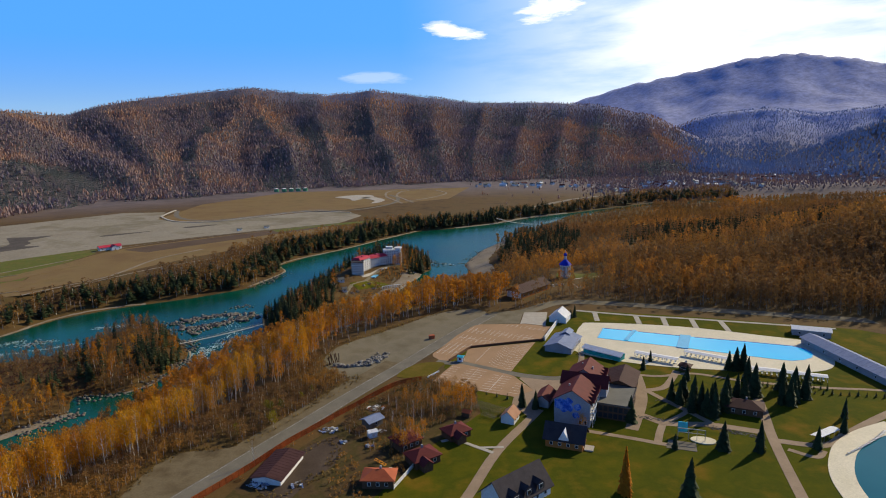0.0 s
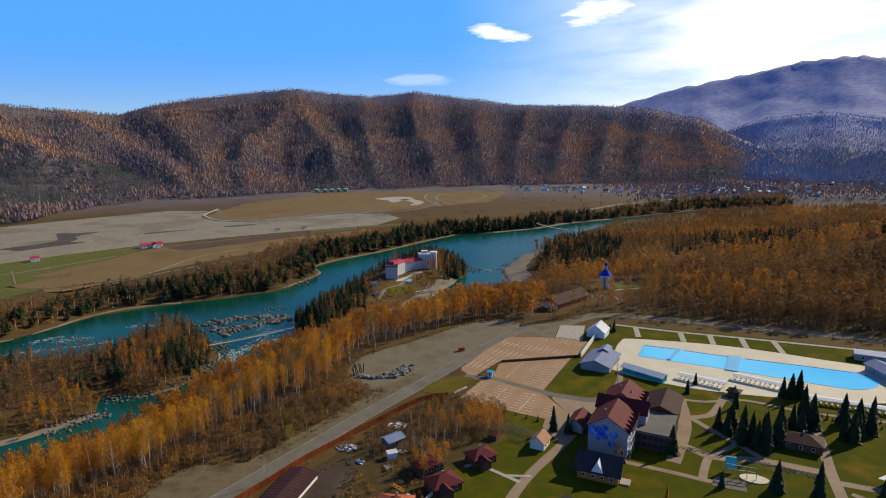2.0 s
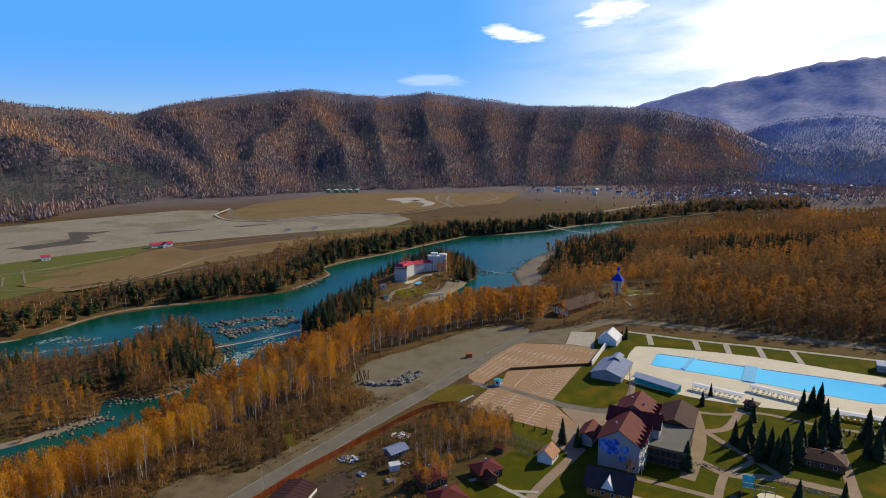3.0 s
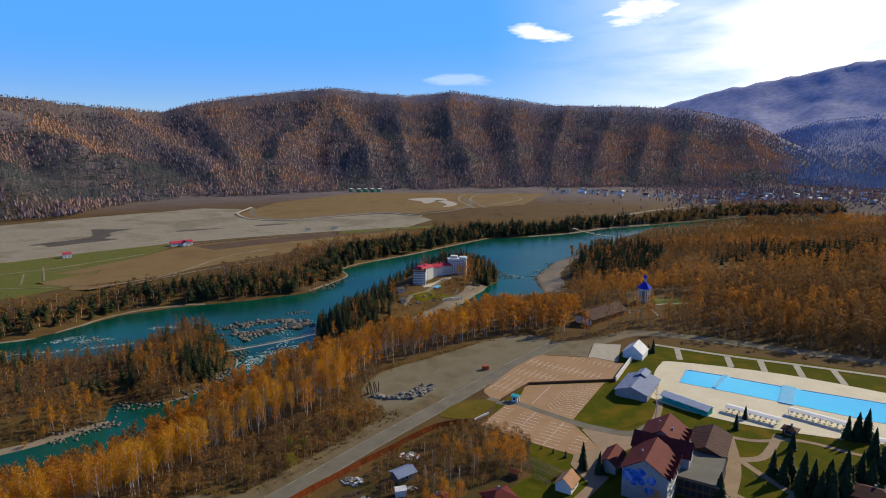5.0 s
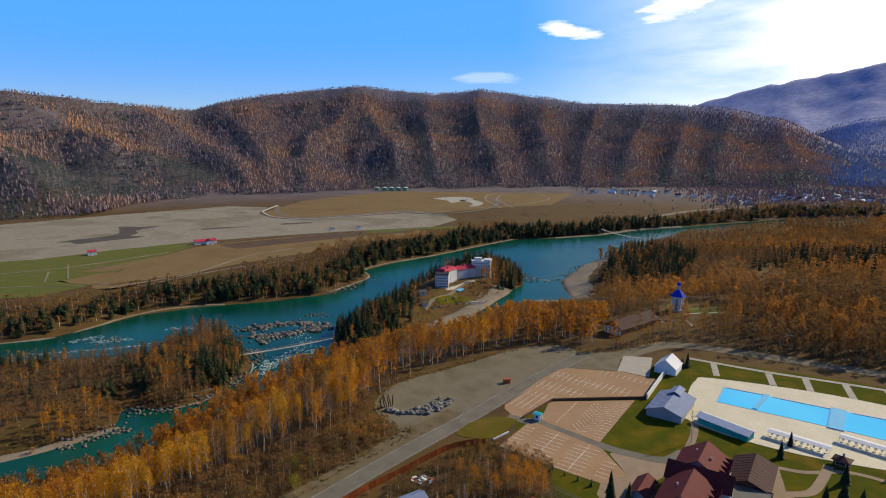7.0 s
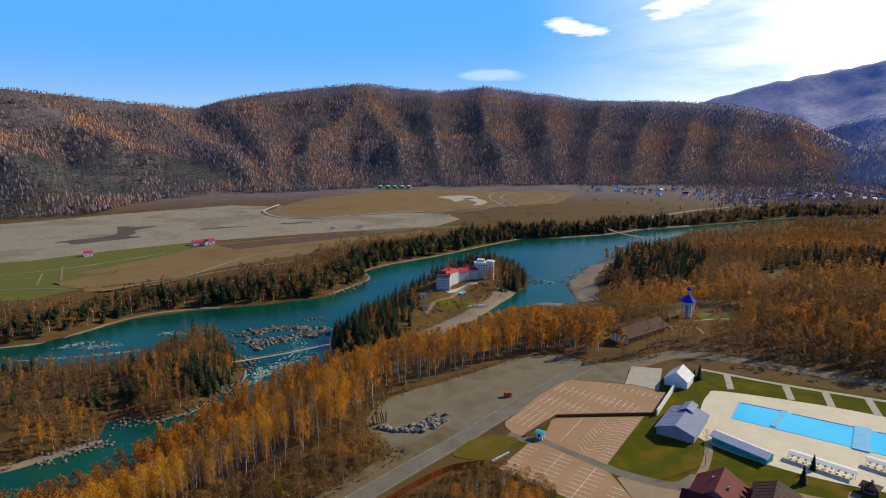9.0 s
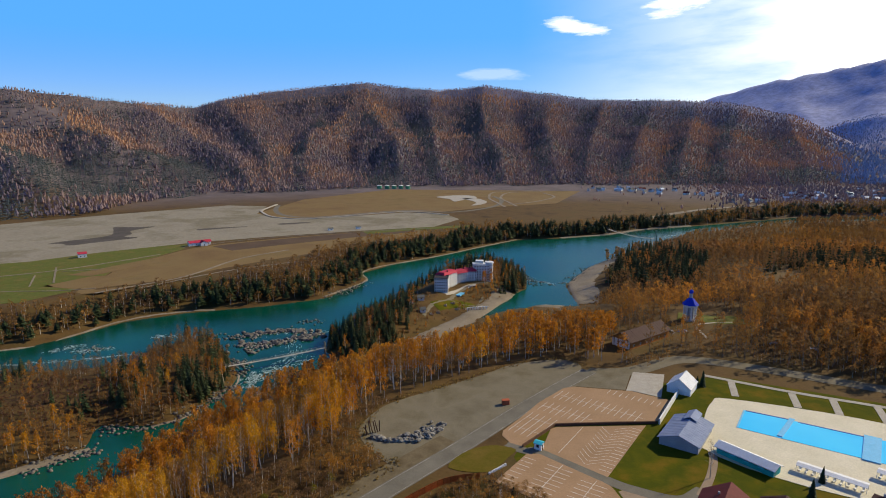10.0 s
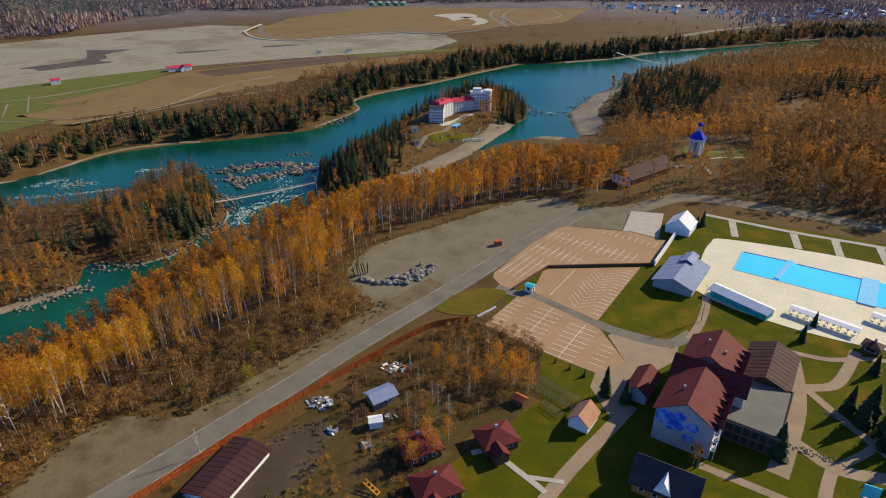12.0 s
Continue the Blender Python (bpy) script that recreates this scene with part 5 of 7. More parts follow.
stones("reef_rocks", [(cx - wx, cy - wy * 0.5, cx + wx, cy + wy * 0.5, 18, wy * 0.4) for cx, cy, wx, wy in REEF], 16, "grey water-worn rocks of the reef in the rapids", 1.5)
stones("rockery", [(78.1, 205.4, 88.9, 200.8, 60, 0.7), (97.6, 196.8, 114.2, 186.2, 110, 0.8), (90.5, 219, 94, 216, 16, 0.5)], 15, "rows of pale stones edging the lawn paths", 0.35)


def foam(name, spots, n, seed, label):
    """Patches of broken white water lying on the river."""
    r = np.random.default_rng(seed)
    V, T = [], []
    for (x0, y0, dx_, dy_, sp) in spots:
        for k in range(n):
            t = r.random()
            c = np.array((x0 + dx_ * t + r.normal() * sp, y0 + dy_ * t + r.normal() * sp))
            d = np.array((dx_, dy_)) / max(np.hypot(dx_, dy_), 1e-6)
            a, b = d * r.uniform(0.3, 1.5), np.array((-d[1], d[0])) * r.uniform(0.08, 0.3)
            z = WATER + r.uniform(0.05, 0.22)
            i = len(V)
            V += [(*(c - a), z - 0.05), (*(c - b), z), (*(c + a), z - 0.05), (*(c + b), z), (*c, z + 0.08)]
            T += [(i, i + 1, i + 4), (i + 1, i + 2, i + 4), (i + 2, i + 3, i + 4), (i + 3, i, i + 4)]
    ob = new(name, mesh_np(name, V, T, M["foam"]))
    return tagged(ob, label, "white water", kind="stuff")


foam("white_water", [(-172, 470, 40, 6, 3), (-150, 455, 16, -30, 4), (-138, 425, -12, -40, 3), (-285, 418, 20, 8, 2.5), (-250, 452, 24, 6, 2), (10, 655, 26, -14, 1.5), (-150, 400, 8, -24, 2), (-124, 426, -18, -26, 2.2), (-142, 404, -3, -26, 2.0), (-301, 416, 14, 13, 2), (-310, 390, 44, 16, 1.2), (-266, 406, 24, 13, 1.2), (-176, 446, 36, 20, 3), (200, 930, 60, 30, 6), (118, 830, 40, 40, 4)], 110, 3,
     "white broken water in the rapids")


# ---- banks: sand and gravel bars draped on the shore ----
def draped(name, line, width, mat, label, category, lift=0.35, step=3.0):
    pts = smooth_line(line, 8)
    left, right = strip_points(pts, width)
    V, T = [], []
    cols = max(2, int(width / 2.5)) + 1
    r = np.random.default_rng(len(pts))
    for a, b in zip(left, right):
        wob = r.uniform(-0.08, 0.08)
        for k in range(cols):
            q = a + (b - a) * (k / (cols - 1) + wob * (k in (0, cols - 1)))
            V.append((q[0], q[1], 0))
    V = np.array(V, float)
    V[:, 2] = land(V[:, 0], V[:, 1]) + lift
    V[0::cols, 2] -= lift + 0.25
    V[cols - 1::cols, 2] -= lift + 0.25
    n = len(left)
    for i in range(n - 1):
        for k in range(cols - 1):
            a = i * cols + k
            T += [(a, a + 1, a + cols), (a + 1, a + cols + 1, a + cols)]
    ob = new(name, mesh_np(name, V, np.array(T)[:, ::-1], mat, smooth=True))
    return tagged(ob, label, category, kind="structure")


draped("gravel_bar", [(-4, 600), (-16, 566), (-30, 530), (-48, 492), (-66, 458), (-86, 428)], 20, M["sand"], "grey dry gravel channel beside the island", "gravel bar")
draped("gravel_bar", [(-10, 585), (5, 574), (24, 566), (40, 560)], 16, M["sand"], "pale gravel beach of the lagoon", "gravel bar")
draped("gravel_bar", [(60, 572), (62, 600), (60, 634), (70, 670), (88, 718), (100, 760)], 26, M["sand"], "pale gravel beach of the lagoon", "gravel bar")
draped("beach", [(-420, 372), (-326, 418), (-310, 444), (-294, 484), (-262, 511), (-240, 520)], 4, M["sand"], "pale sandy strip along the far bank", "beach")
draped("beach", [(-165, 568), (-144, 632), (-157, 666), (-137, 706), (-97, 752), (-48, 821), (-4, 880)], 4, M["sand"], "pale sandy strip along the far bank", "beach")
draped("beach", [(54, 899), (121, 936), (178, 987), (254, 1029)], 9, M["sand"], "pale gravel strip along the far bank", "beach")
draped("beach", [(-300, 196), (-232, 255), (-206, 278), (-193, 292), (-184, 303)], 9, M["sand"], "pale sandy point of the islet", "beach")
draped("beach", [(-170, 327), (-160, 337), (-156, 350), (-152, 378), (-158, 397)], 5, M["sand"], "pale rocky shore of the islet", "beach")
# ---- hotel on the island ----
HZ = -23.6
hotel = thing("hotel", pose(-42.5, 588, HZ) @ Matrix.Diagonal((0.83, 0.83, 0.78, 1)) @ pose(39, -588, 0), "white island hotel with crimson roofs and a round corner tower", "hotel")


def hotel_block(cx, cy, turn, w, d, floors, cols_front, cols_side, roof_mat, mansard):
    """One wing: walls, floors of windows on the two seen sides, a mansard or a flat roof."""
    m = pose(cx, cy, 0, 0, 0, turn)
    fh = 3.05
    h = floors * fh
    part("wall", box(-w / 2, w / 2, -d / 2, d / 2, -4, h, m=m), M["white"], hotel)
    for fl in range(floors):
        for k in range(cols_front):
            x = -w / 2 + w * (k + 0.5) / cols_front
            add_window(hotel, m @ pose(x, -d / 2, fl * fh + 0.9, 0, 0, 180), 1.5, 1.7)
        for k in range(cols_side):
            y = -d / 2 + d * (k + 0.5) / cols_side
            add_window(hotel, m @ pose(w / 2, y, fl * fh + 0.9, 0, 0, -90), 1.5, 1.7)
    bm = bmesh.new()
    if mansard:
        rings = [(0.5, h), (0.5, h + 0.25), (-1.3, h + 2.7), (-2.2, h + 3.2)]
    else:
        rings = [(0.3, h), (0.3, h + 0.9), (-0.1, h + 0.9), (-0.2, h + 0.4)]
    prev = None
    for o, z in rings:
        cur = [bm.verts.new(m @ Vector((sx * (w / 2 + o), sy * (d / 2 + o), z))) for sx, sy in ((-1, -1), (1, -1), (1, 1), (-1, 1))]
        if prev:
            for i in range(4):
                j = (i + 1) % 4
                bm.faces.new((prev[i], prev[j], cur[j], cur[i]))
        else:
            bm.faces.new(cur[::-1])
        prev = cur
    bm.faces.new(prev)
    bmesh.ops.recalc_face_normals(bm, faces=bm.faces)
    part("roof", bm, roof_mat, hotel)
    return m, h


hotel_block(-60.0, 559.0, 4, 13.5, 12, 5, 6, 4, M["dark_roof"], False)
hotel_block(-57.5, 576, 62, 22, 11, 5, 5, 2, M["pink_roof"], True)
hotel_block(-48.5, 594, 40, 20, 11, 4, 6, 2, M["pink_roof"], True)
hotel_block(-37.0, 604.5, 22, 15, 11, 4, 5, 2, M["pink_roof"], True)
hotel_block(-24.5, 612.0, 10, 17, 14, 6, 6, 3, M["white"], False)
bm = bmesh.new()
bmesh.ops.create_cone(bm, cap_ends=True, segments=16, radius1=4.2, radius2=4.2, depth=25, matrix=Matrix.Translation((-15.5, 611, 8.5)))
tower = part("tower", bm, M["white"], hotel, "round white corner tower")
for fl in range(6):
    for k in range(6):
        a = -150 + k * 36
        add_window(hotel, pose(-15.5 + 4.2 * math.cos(radians(a)), 611 + 4.2 * math.sin(radians(a)), fl * 3.3 + 0.9, 0, 0, a - 90), 1.3, 1.6)
bm = bmesh.new()
bmesh.ops.create_cone(bm, cap_ends=True, segments=16, radius1=5.0, radius2=4.6, depth=1.0, matrix=Matrix.Translation((-15.5, 611, 21.3)))
part("cornice", bm, M["white"], hotel)
part("lantern", box(-30, -22, 608, 614, 20, 23.2), M["white"], hotel)
part("mast", box(-16, -15.8, 610.9, 611.1, 21.6, 28), M["silver"], hotel)
for x, y in ((-56, 572), (-50, 592), (-42, 600), (-36, 604)):
    part("chimney", box(x - 0.6, x + 0.6, y - 0.6, y + 0.6, 15, 19.8), M["dark_roof"], hotel)
draped("drive", [(-66, 508), (-62, 530), (-52, 548), (-46, 570), (-34, 592), (-24, 600)], 4, M["gravel"], "pale gravel drive up to the island hotel", "drive", 0.5)
draped("drive", [(-52, 548), (-40, 552), (-30, 560), (-26, 575)], 2.5, M["gravel"], "pale gravel walk beside the hotel garden", "drive", 0.5)
sheet("hotel_pool", [(-50, 562), (-44, 561), (-41, 570), (-47, 571)], height(-45, 566) + 0.8, M["pool_tile"], "small light blue pool of the hotel", "pool", 1.0)
gw = thing("garden_wall", pose(-36, 540, height(-36, 540) - 0.5, 0, 0, 32), "curved white garden wall with arches", "wall")
for k in range(8):
    part("pier", box(k * 2.2, k * 2.2 + 0.7, -0.3 - 0.06 * k * k, 0.3 - 0.06 * k * k, 0, 3.2), M["white"], gw)
    part("coping", box(k * 2.2 - 0.2, k * 2.2 + 2.2, -0.4 - 0.06 * k * k, 0.4 - 0.06 * k * k, 3.2, 3.6), M["white"], gw)
for x, y, w_ in ((-72, 532, 5), (-67, 512, 4), (-78, 522, 3.5)):
    house("island_hut", x, y, 20, w_, w_ * 0.8, 2.6, 1.4, "small white hut among the island conifers", M["white"], M["grey_roof"], "hut", 0, 1, True, 0.4, group="island huts")

draped("hotel_garden", [(-60, 528), (-52, 540), (-40, 552), (-30, 556)], 13, M["lawn"], "green garden plots before the hotel", "garden", 0.3)
draped("hotel_terrace", [(-56, 556), (-50, 566), (-42, 580), (-34, 590)], 7, M["kerb"], "pale paved terrace before the hotel", "terrace", 0.4)
for k, (x, y) in enumerate(((-49, 545), (-44, 540), (-38, 546), (-34, 552), (-53, 537), (-57, 522), (-61, 515))):
    bed = thing("garden_bed", pose(x, y, height(x, y) + 0.2, 0, 0, 25 + 17 * k), "low stone-edged flower bed of the hotel garden", "flower bed", "hotel garden beds")
    part("edging", box(-2.2, 2.2, -1.2, 1.2, -0.6, 0.5), M["kerb"], bed)
    part("soil", box(-2.0, 2.0, -1.0, 1.0, 0.4, 0.56), M["soil"], bed)

# ---- chapel tower ----
ch = thing("bell_tower", pose(104.6, 428.0, height(104.6, 428), 0, 0, 20) @ Matrix.Diagonal((0.9, 0.9, 0.86, 1)), "white open bell tower with a bright blue roof and small dome", "bell tower")
bm = bmesh.new()
bmesh.ops.create_cone(bm, cap_ends=True, segments=8, radius1=4.6, radius2=4.6, depth=1.2, matrix=Matrix.Translation((0, 0, 0.4)))
part("base", bm, M["kerb"], ch)
for k in range(8):
    a = radians(k * 45 + 22.5)
    bm = bmesh.new()
    bmesh.ops.create_cone(bm, cap_ends=True, segments=8, radius1=0.55, radius2=0.5, depth=9.0, matrix=Matrix.Translation((3.7 * math.cos(a), 3.7 * math.sin(a), 5.4)))
    part("column", bm, M["white"], ch)
bm = bmesh.new()
bmesh.ops.create_cone(bm, cap_ends=True, segments=8, radius1=2.0, radius2=2.0, depth=9.0, matrix=Matrix.Translation((0, 0, 5.4)))
part("core", bm, M["plaster"], ch)
bm = bmesh.new()
bmesh.ops.create_cone(bm, cap_ends=True, segments=8, radius1=4.5, radius2=4.5, depth=1.4, matrix=Matrix.Translation((0, 0, 10.4)))
part("ring_beam", bm, M["white"], ch)
bm = bmesh.new()
bmesh.ops.create_cone(bm, cap_ends=True, segments=8, radius1=5.4, radius2=1.2, depth=4.6, matrix=Matrix.Translation((0, 0, 13.4)))
part("roof", bm, M["blue_roof"], ch, "bright blue eight-sided roof")
bm = bmesh.new()
bmesh.ops.create_cone(bm, cap_ends=True, segments=8, radius1=1.2, radius2=1.1, depth=3.0, matrix=Matrix.Translation((0, 0, 17.2)))
part("lantern", bm, M["plaster"], ch)
bm = bmesh.new()
bmesh.ops.create_uvsphere(bm, u_segments=12, v_segments=8, radius=1.35, matrix=Matrix.Translation((0, 0, 19.6)) @ Matrix.Diagonal((1, 1, 1.2, 1)))
part("dome", bm, M["blue_roof"], ch, smooth=True)
part("finial", box(-0.08, 0.08, -0.08, 0.08, 21, 23.4), M["silver"], ch)
draped("church_lawn", [(100, 436), (112, 433), (128, 431), (136, 436)], 20, M["field_green"], "green clearing round the bell tower", "lawn", 0.25)
draped("church_path", [(106, 396), (105, 408), (104.6, 414)], 2.2, M["kerb"], "pale paved walk to the bell tower", "path", 0.45)
draped("church_path", [(107, 420), (118, 424), (132, 426)], 1.4, M["kerb"], "pale paved walk to the bell tower", "path", 0.45)

barn = house("riverside_lodge", 70.5, 388.0, 45, 33, 11, 4.2, 3.4, "long timbered lodge with a brown metal roof by the woods", M["log"], M["brown_roof"], "lodge", 16, 6, True, 0.9)
part("gable_front", box(-16.75, -16.55, -5.2, 5.2, 0.2, 4.2), M["white"], barn, "white timbered gable front")
for s in (-4, -1.3, 1.3, 4):
    part("timber", box(-16.85, -16.7, s - 0.15, s + 0.15, 0, 4.4), M["wood_brown"], barn)
junk(93, 405, 22, 6, 8, "pale stacked slabs by the lodge")
junk(136, 392, 16, 5, 9, "pale boats and boards at the edge of the woods")
junk(152, 384, 14, 4, 10, "pale rubbish at the edge of the woods")

junk(-41, 170.5, 12, 2.6, 31, "white sheets and scrap beside the long shed")
junk(-55, 172, 10, 2.2, 32, "pale scrap heaped behind the long shed")
junk(-30, 196, 8, 1.6, 33, "pale boards lying in the yard")
junk(-17, 203, 8, 1.4, 34, "pale boards beside the small shed")

# ---- footbridges ----
def footbridge(a, b, sag, label, towers, width=1.8):
    a, b = Vector(a), Vector(b)
    t = thing("footbridge", Matrix.Translation(a), label, "bridge")
    d = b - a
    n = 16
    yaw = math.atan2(d.y, d.x)
    side = Vector((-math.sin(yaw), math.cos(yaw), 0)) * width / 2
    pt = lambda s, k: Vector((d.x * s, d.y * s, d.z * s - k * 4 * s * (1 - s)))
    for i in range(n):
        p, q = pt(i / n, sag), pt((i + 1) / n, sag)
        bm = bmesh.new()
        vs = [bm.verts.new(c) for c in (p - side, p + side, q + side, q - side)]
        lo = [bm.verts.new(v.co - Vector((0, 0, 0.25))) for v in vs]
        bm.faces.new(vs)
        bm.faces.new(lo[::-1])
        for k in range(4):
            j = (k + 1) % 4
            bm.faces.new((lo[k], lo[j], vs[j], vs[k]))
        bmesh.ops.recalc_face_normals(bm, faces=bm.faces)
        part("plank_deck", bm, M["kerb"], t)
        for sg in (-1, 1):
            m = look(p + side * sg + Vector((0, 0, 1.05)), q + side * sg + Vector((0, 0, 1.05)))
            part("handrail", box(-0.05, 0.05, -0.05, 0.05, -(q - p).length, 0, m=m), M["kerb"], t)
    for s, hgt in towers:
        p = pt(s, 0)
        for sg in (-1, 1):
            part("pylon", box(-0.25, 0.25, -0.25, 0.25, -8, hgt, m=Matrix.Translation(p + side * sg)), M["wood_grey"], t)
        part("crossbeam", box(-0.2, 0.2, -width / 2, width / 2, hgt - 0.5, hgt, m=Matrix.Translation(p) @ pose(0, 0, 0, 0, 0, math.degrees(yaw))), M["wood_grey"], t)
    return t


footbridge((-166, 394, -29.0), (-117, 432, -28.6), 0.6, "slim pale footbridge over the rapids", ((0.0, 2.5), (1.0, 4.0)))
footbridge((121, 935, -26.0), (170, 858, -25.5), 2.4, "suspension footbridge over the river", ((0.0, 2.0), (1.0, 11.0)), 2.6)

# ---- airfield, fields and far farm buildings ----
AZ = -19.0
sheet("airfield", [(-487, 610), (-449, 662), (-386, 725), (-317, 774), (-220, 832), (-116, 885), (-90, 960), (-116, 1012), (-185, 1030), (-265, 972), (-320, 934), (-378, 948), (-424, 1004), (-445, 1085), (-520, 1090), (-640, 960), (-760, 800), (-900, 560), (-800, 420)], AZ + 0.12, M["airfield"],
      "pale gravel airfield", "airfield")
for pts in ([(-546, 703), (-537, 726), (-522, 742), (-514, 770), (-532, 800), (-554, 832), (-528, 834), (-500, 842), (-510, 806), (-493, 782), (-488, 760), (-467, 755), (-494, 721), (-512, 697), (-530, 706)], [(-420, 820), (-380, 850), (-376, 858), (-425, 832)], [(-330, 880), (-300, 900), (-306, 906), (-340, 888)]):
    sheet("wet_patch", smooth_line(pts, 4, True), AZ + 0.2, M["dark_ground"], "dark damp patch on the airfield gravel", "gravel")
sheet("meadow", [(-560, 520), (-508, 601), (-478, 663), (-379, 722), (-368, 690), (-374, 640), (-381, 604), (-368, 562), (-358, 508), (-374, 472), (-412, 456), (-500, 442)], AZ + 0.1, M["field_green"], "green meadow plots beside the airfield", "meadow")
for k, pts in enumerate(([(-470, 530), (-420, 590), (-404, 574), (-440, 510)], [(-404, 560), (-372, 640), (-345, 640), (-380, 560)], [(-430, 490), (-404, 530), (-384, 520), (-404, 480)], [(-395, 520), (-378, 560), (-340, 570), (-360, 515)])):
    sheet("meadow_plot", pts, AZ + 0.17, M["dry_grass"] if k % 2 else M["field_green"], "mown plot of the meadow beside the airfield", "meadow")
sheet("dry_meadow", [(-420, 990), (-376, 950), (-318, 936), (-264, 974), (-185, 1032), (-130, 1040), (-60, 1110), (60, 1180), (120, 1420), (-300, 1420), (-420, 1200)], -18.85, M["dry_grass"], "ochre dry grass inside the track loop", "meadow")
sheet("dry_meadow", smooth_line([(-352, 506), (-366, 562), (-379, 604), (-372, 640), (-360, 700), (-317, 748), (-220, 818), (-130, 852), (-122, 806), (-200, 706), (-252, 642), (-292, 578), (-324, 514)], 3, True), AZ + 0.06, M["dry_grass"], "tan dry grass behind the wooded far bank", "meadow")
sheet("ploughed_field", [(-345, 712), (-318, 740), (-250, 795), (-150, 860), (-130, 840), (-200, 790), (-280, 720), (-310, 690)], AZ + 0.11, M["ploughed"], "brown ploughed strip beside the airfield", "field")
sheet("meadow", [(-205, 835), (-116, 884), (-70, 905), (-60, 885), (-130, 858), (-190, 815)], AZ + 0.13, M["field_green"], "green meadow strip beside the airfield", "meadow")
for line, w in (([(-500, 520), (-459, 549), (-427, 578), (-400, 618), (-376, 660)], 3.6), ([(-460, 480), (-412, 500), (-371, 508), (-345, 520)], 2.6), ([(-432, 555), (-404, 517)], 2.4), ([(-439, 589), (-394, 532)], 2.6), ([(-420, 573), (-388, 588)], 2.2), ([(-334, 505), (-324, 520), (-310, 540), (-292, 572), (-281, 648), (-250, 700)], 5.0), ([(-310, 520), (-270, 590), (-220, 640)], 3.5), ([(-375, 700), (-317, 762), (-220, 822), (-116, 872)], 2.5)):
    strip("field_track", smooth_line(line, 4), w * 0.6, AZ + 0.35, M["sand"], "pale dirt track between the plots", "track", 0.2)
kerb_line = smooth_line([(-437, 1110), (-430, 1040), (-418, 1006), (-376, 953), (-318, 938), (-264, 977), (-185, 1035), (-112, 1005)], 6)
strip("race_kerb", kerb_line, 3.6, AZ + 1.0, M["kerb"], "pale concrete kerb of the track loop", "kerb", 1.2)
strip("loop_road", smooth_line([(-430, 1100), (-405, 1030), (-368, 975), (-318, 956), (-266, 994), (-190, 1054), (-110, 1040), (-50, 1120), (-40, 1220), (-60, 1290)], 5), 8, -18.75, M["asphalt"], "grey asphalt track loop", "road", 0.4)
for pts in ([(-171, 1266), (-141, 1299), (-109, 1301), (-90, 1262), (-110, 1225), (-126, 1190), (-140, 1230)], [(-118, 1240), (-92, 1250), (-66, 1195), (-72, 1150), (-88, 1135), (-84, 1175), (-100, 1215)]):
    sheet("gravel_pad", smooth_line(pts, 4, True), -18.5, M["kerb"], "pale gravel pad beside the track", "gravel", 0.6)
for line in ([(-30, 1120), (-46, 1180), (-66, 1260), (-60, 1380), (20, 1420)], [(-10, 1130), (-26, 1190), (-44, 1270), (-30, 1370), (40, 1400)], [(-24, 1154), (20, 1200), (60, 1290), (40, 1370)]):
    strip("field_track", smooth_line(line, 5), 5, -18.55, M["sand"], "pale dirt track across the dry meadow", "track", 0.4)
house("airfield_building", -364, 718, 44, 24, 8, 3.6, 2.0, "low white airfield building with a crimson roof", M["white"], M["pink_roof"], "building", 0, 5, True, 0.5)
house("airfield_building", -358, 716, -46, 9, 8, 3.4, 2.4, "low white airfield wing with a crimson roof", M["white"], M["pink_roof"], "building", 0, 2, True, 0.4)
house("airfield_hut", -449, 637, 44, 8, 6.5, 4.0, 1.6, "white hut with a small red roof on the meadow", M["white"], M["pink_roof"], "hut", 0, 2, True, 0.3)
for k, x in enumerate((-330, -312, -296, -280, -264)):
    tk = thing("storage_tank", pose(x, 1440 + k, height(x, 1440) ), "green steel storage tank on the far field", "tank", "tanks on the field")
    bm = bmesh.new()
    bmesh.ops.create_cone(bm, cap_ends=True, segments=14, radius1=5.5, radius2=5.5, depth=7, matrix=Matrix.Translation((0, 0, 3.5)))
    part("shell", bm, M["green_tank"], tk)
    bm = bmesh.new()
    bmesh.ops.create_cone(bm, cap_ends=True, segments=14, radius1=5.7, radius2=0.6, depth=1.4, matrix=Matrix.Translation((0, 0, 7.7)))
    part("lid", bm, M["white"], tk)
for x, y in ((-247, 838), (-214, 855), (-173, 616)):
    house("field_hut", x, y, 40, 6, 4, 2.6, 1.2, "small grey hut beside the meadow", M["white"], M["grey_roof"], "hut", 0, 1, True, 0.3, group="field huts")

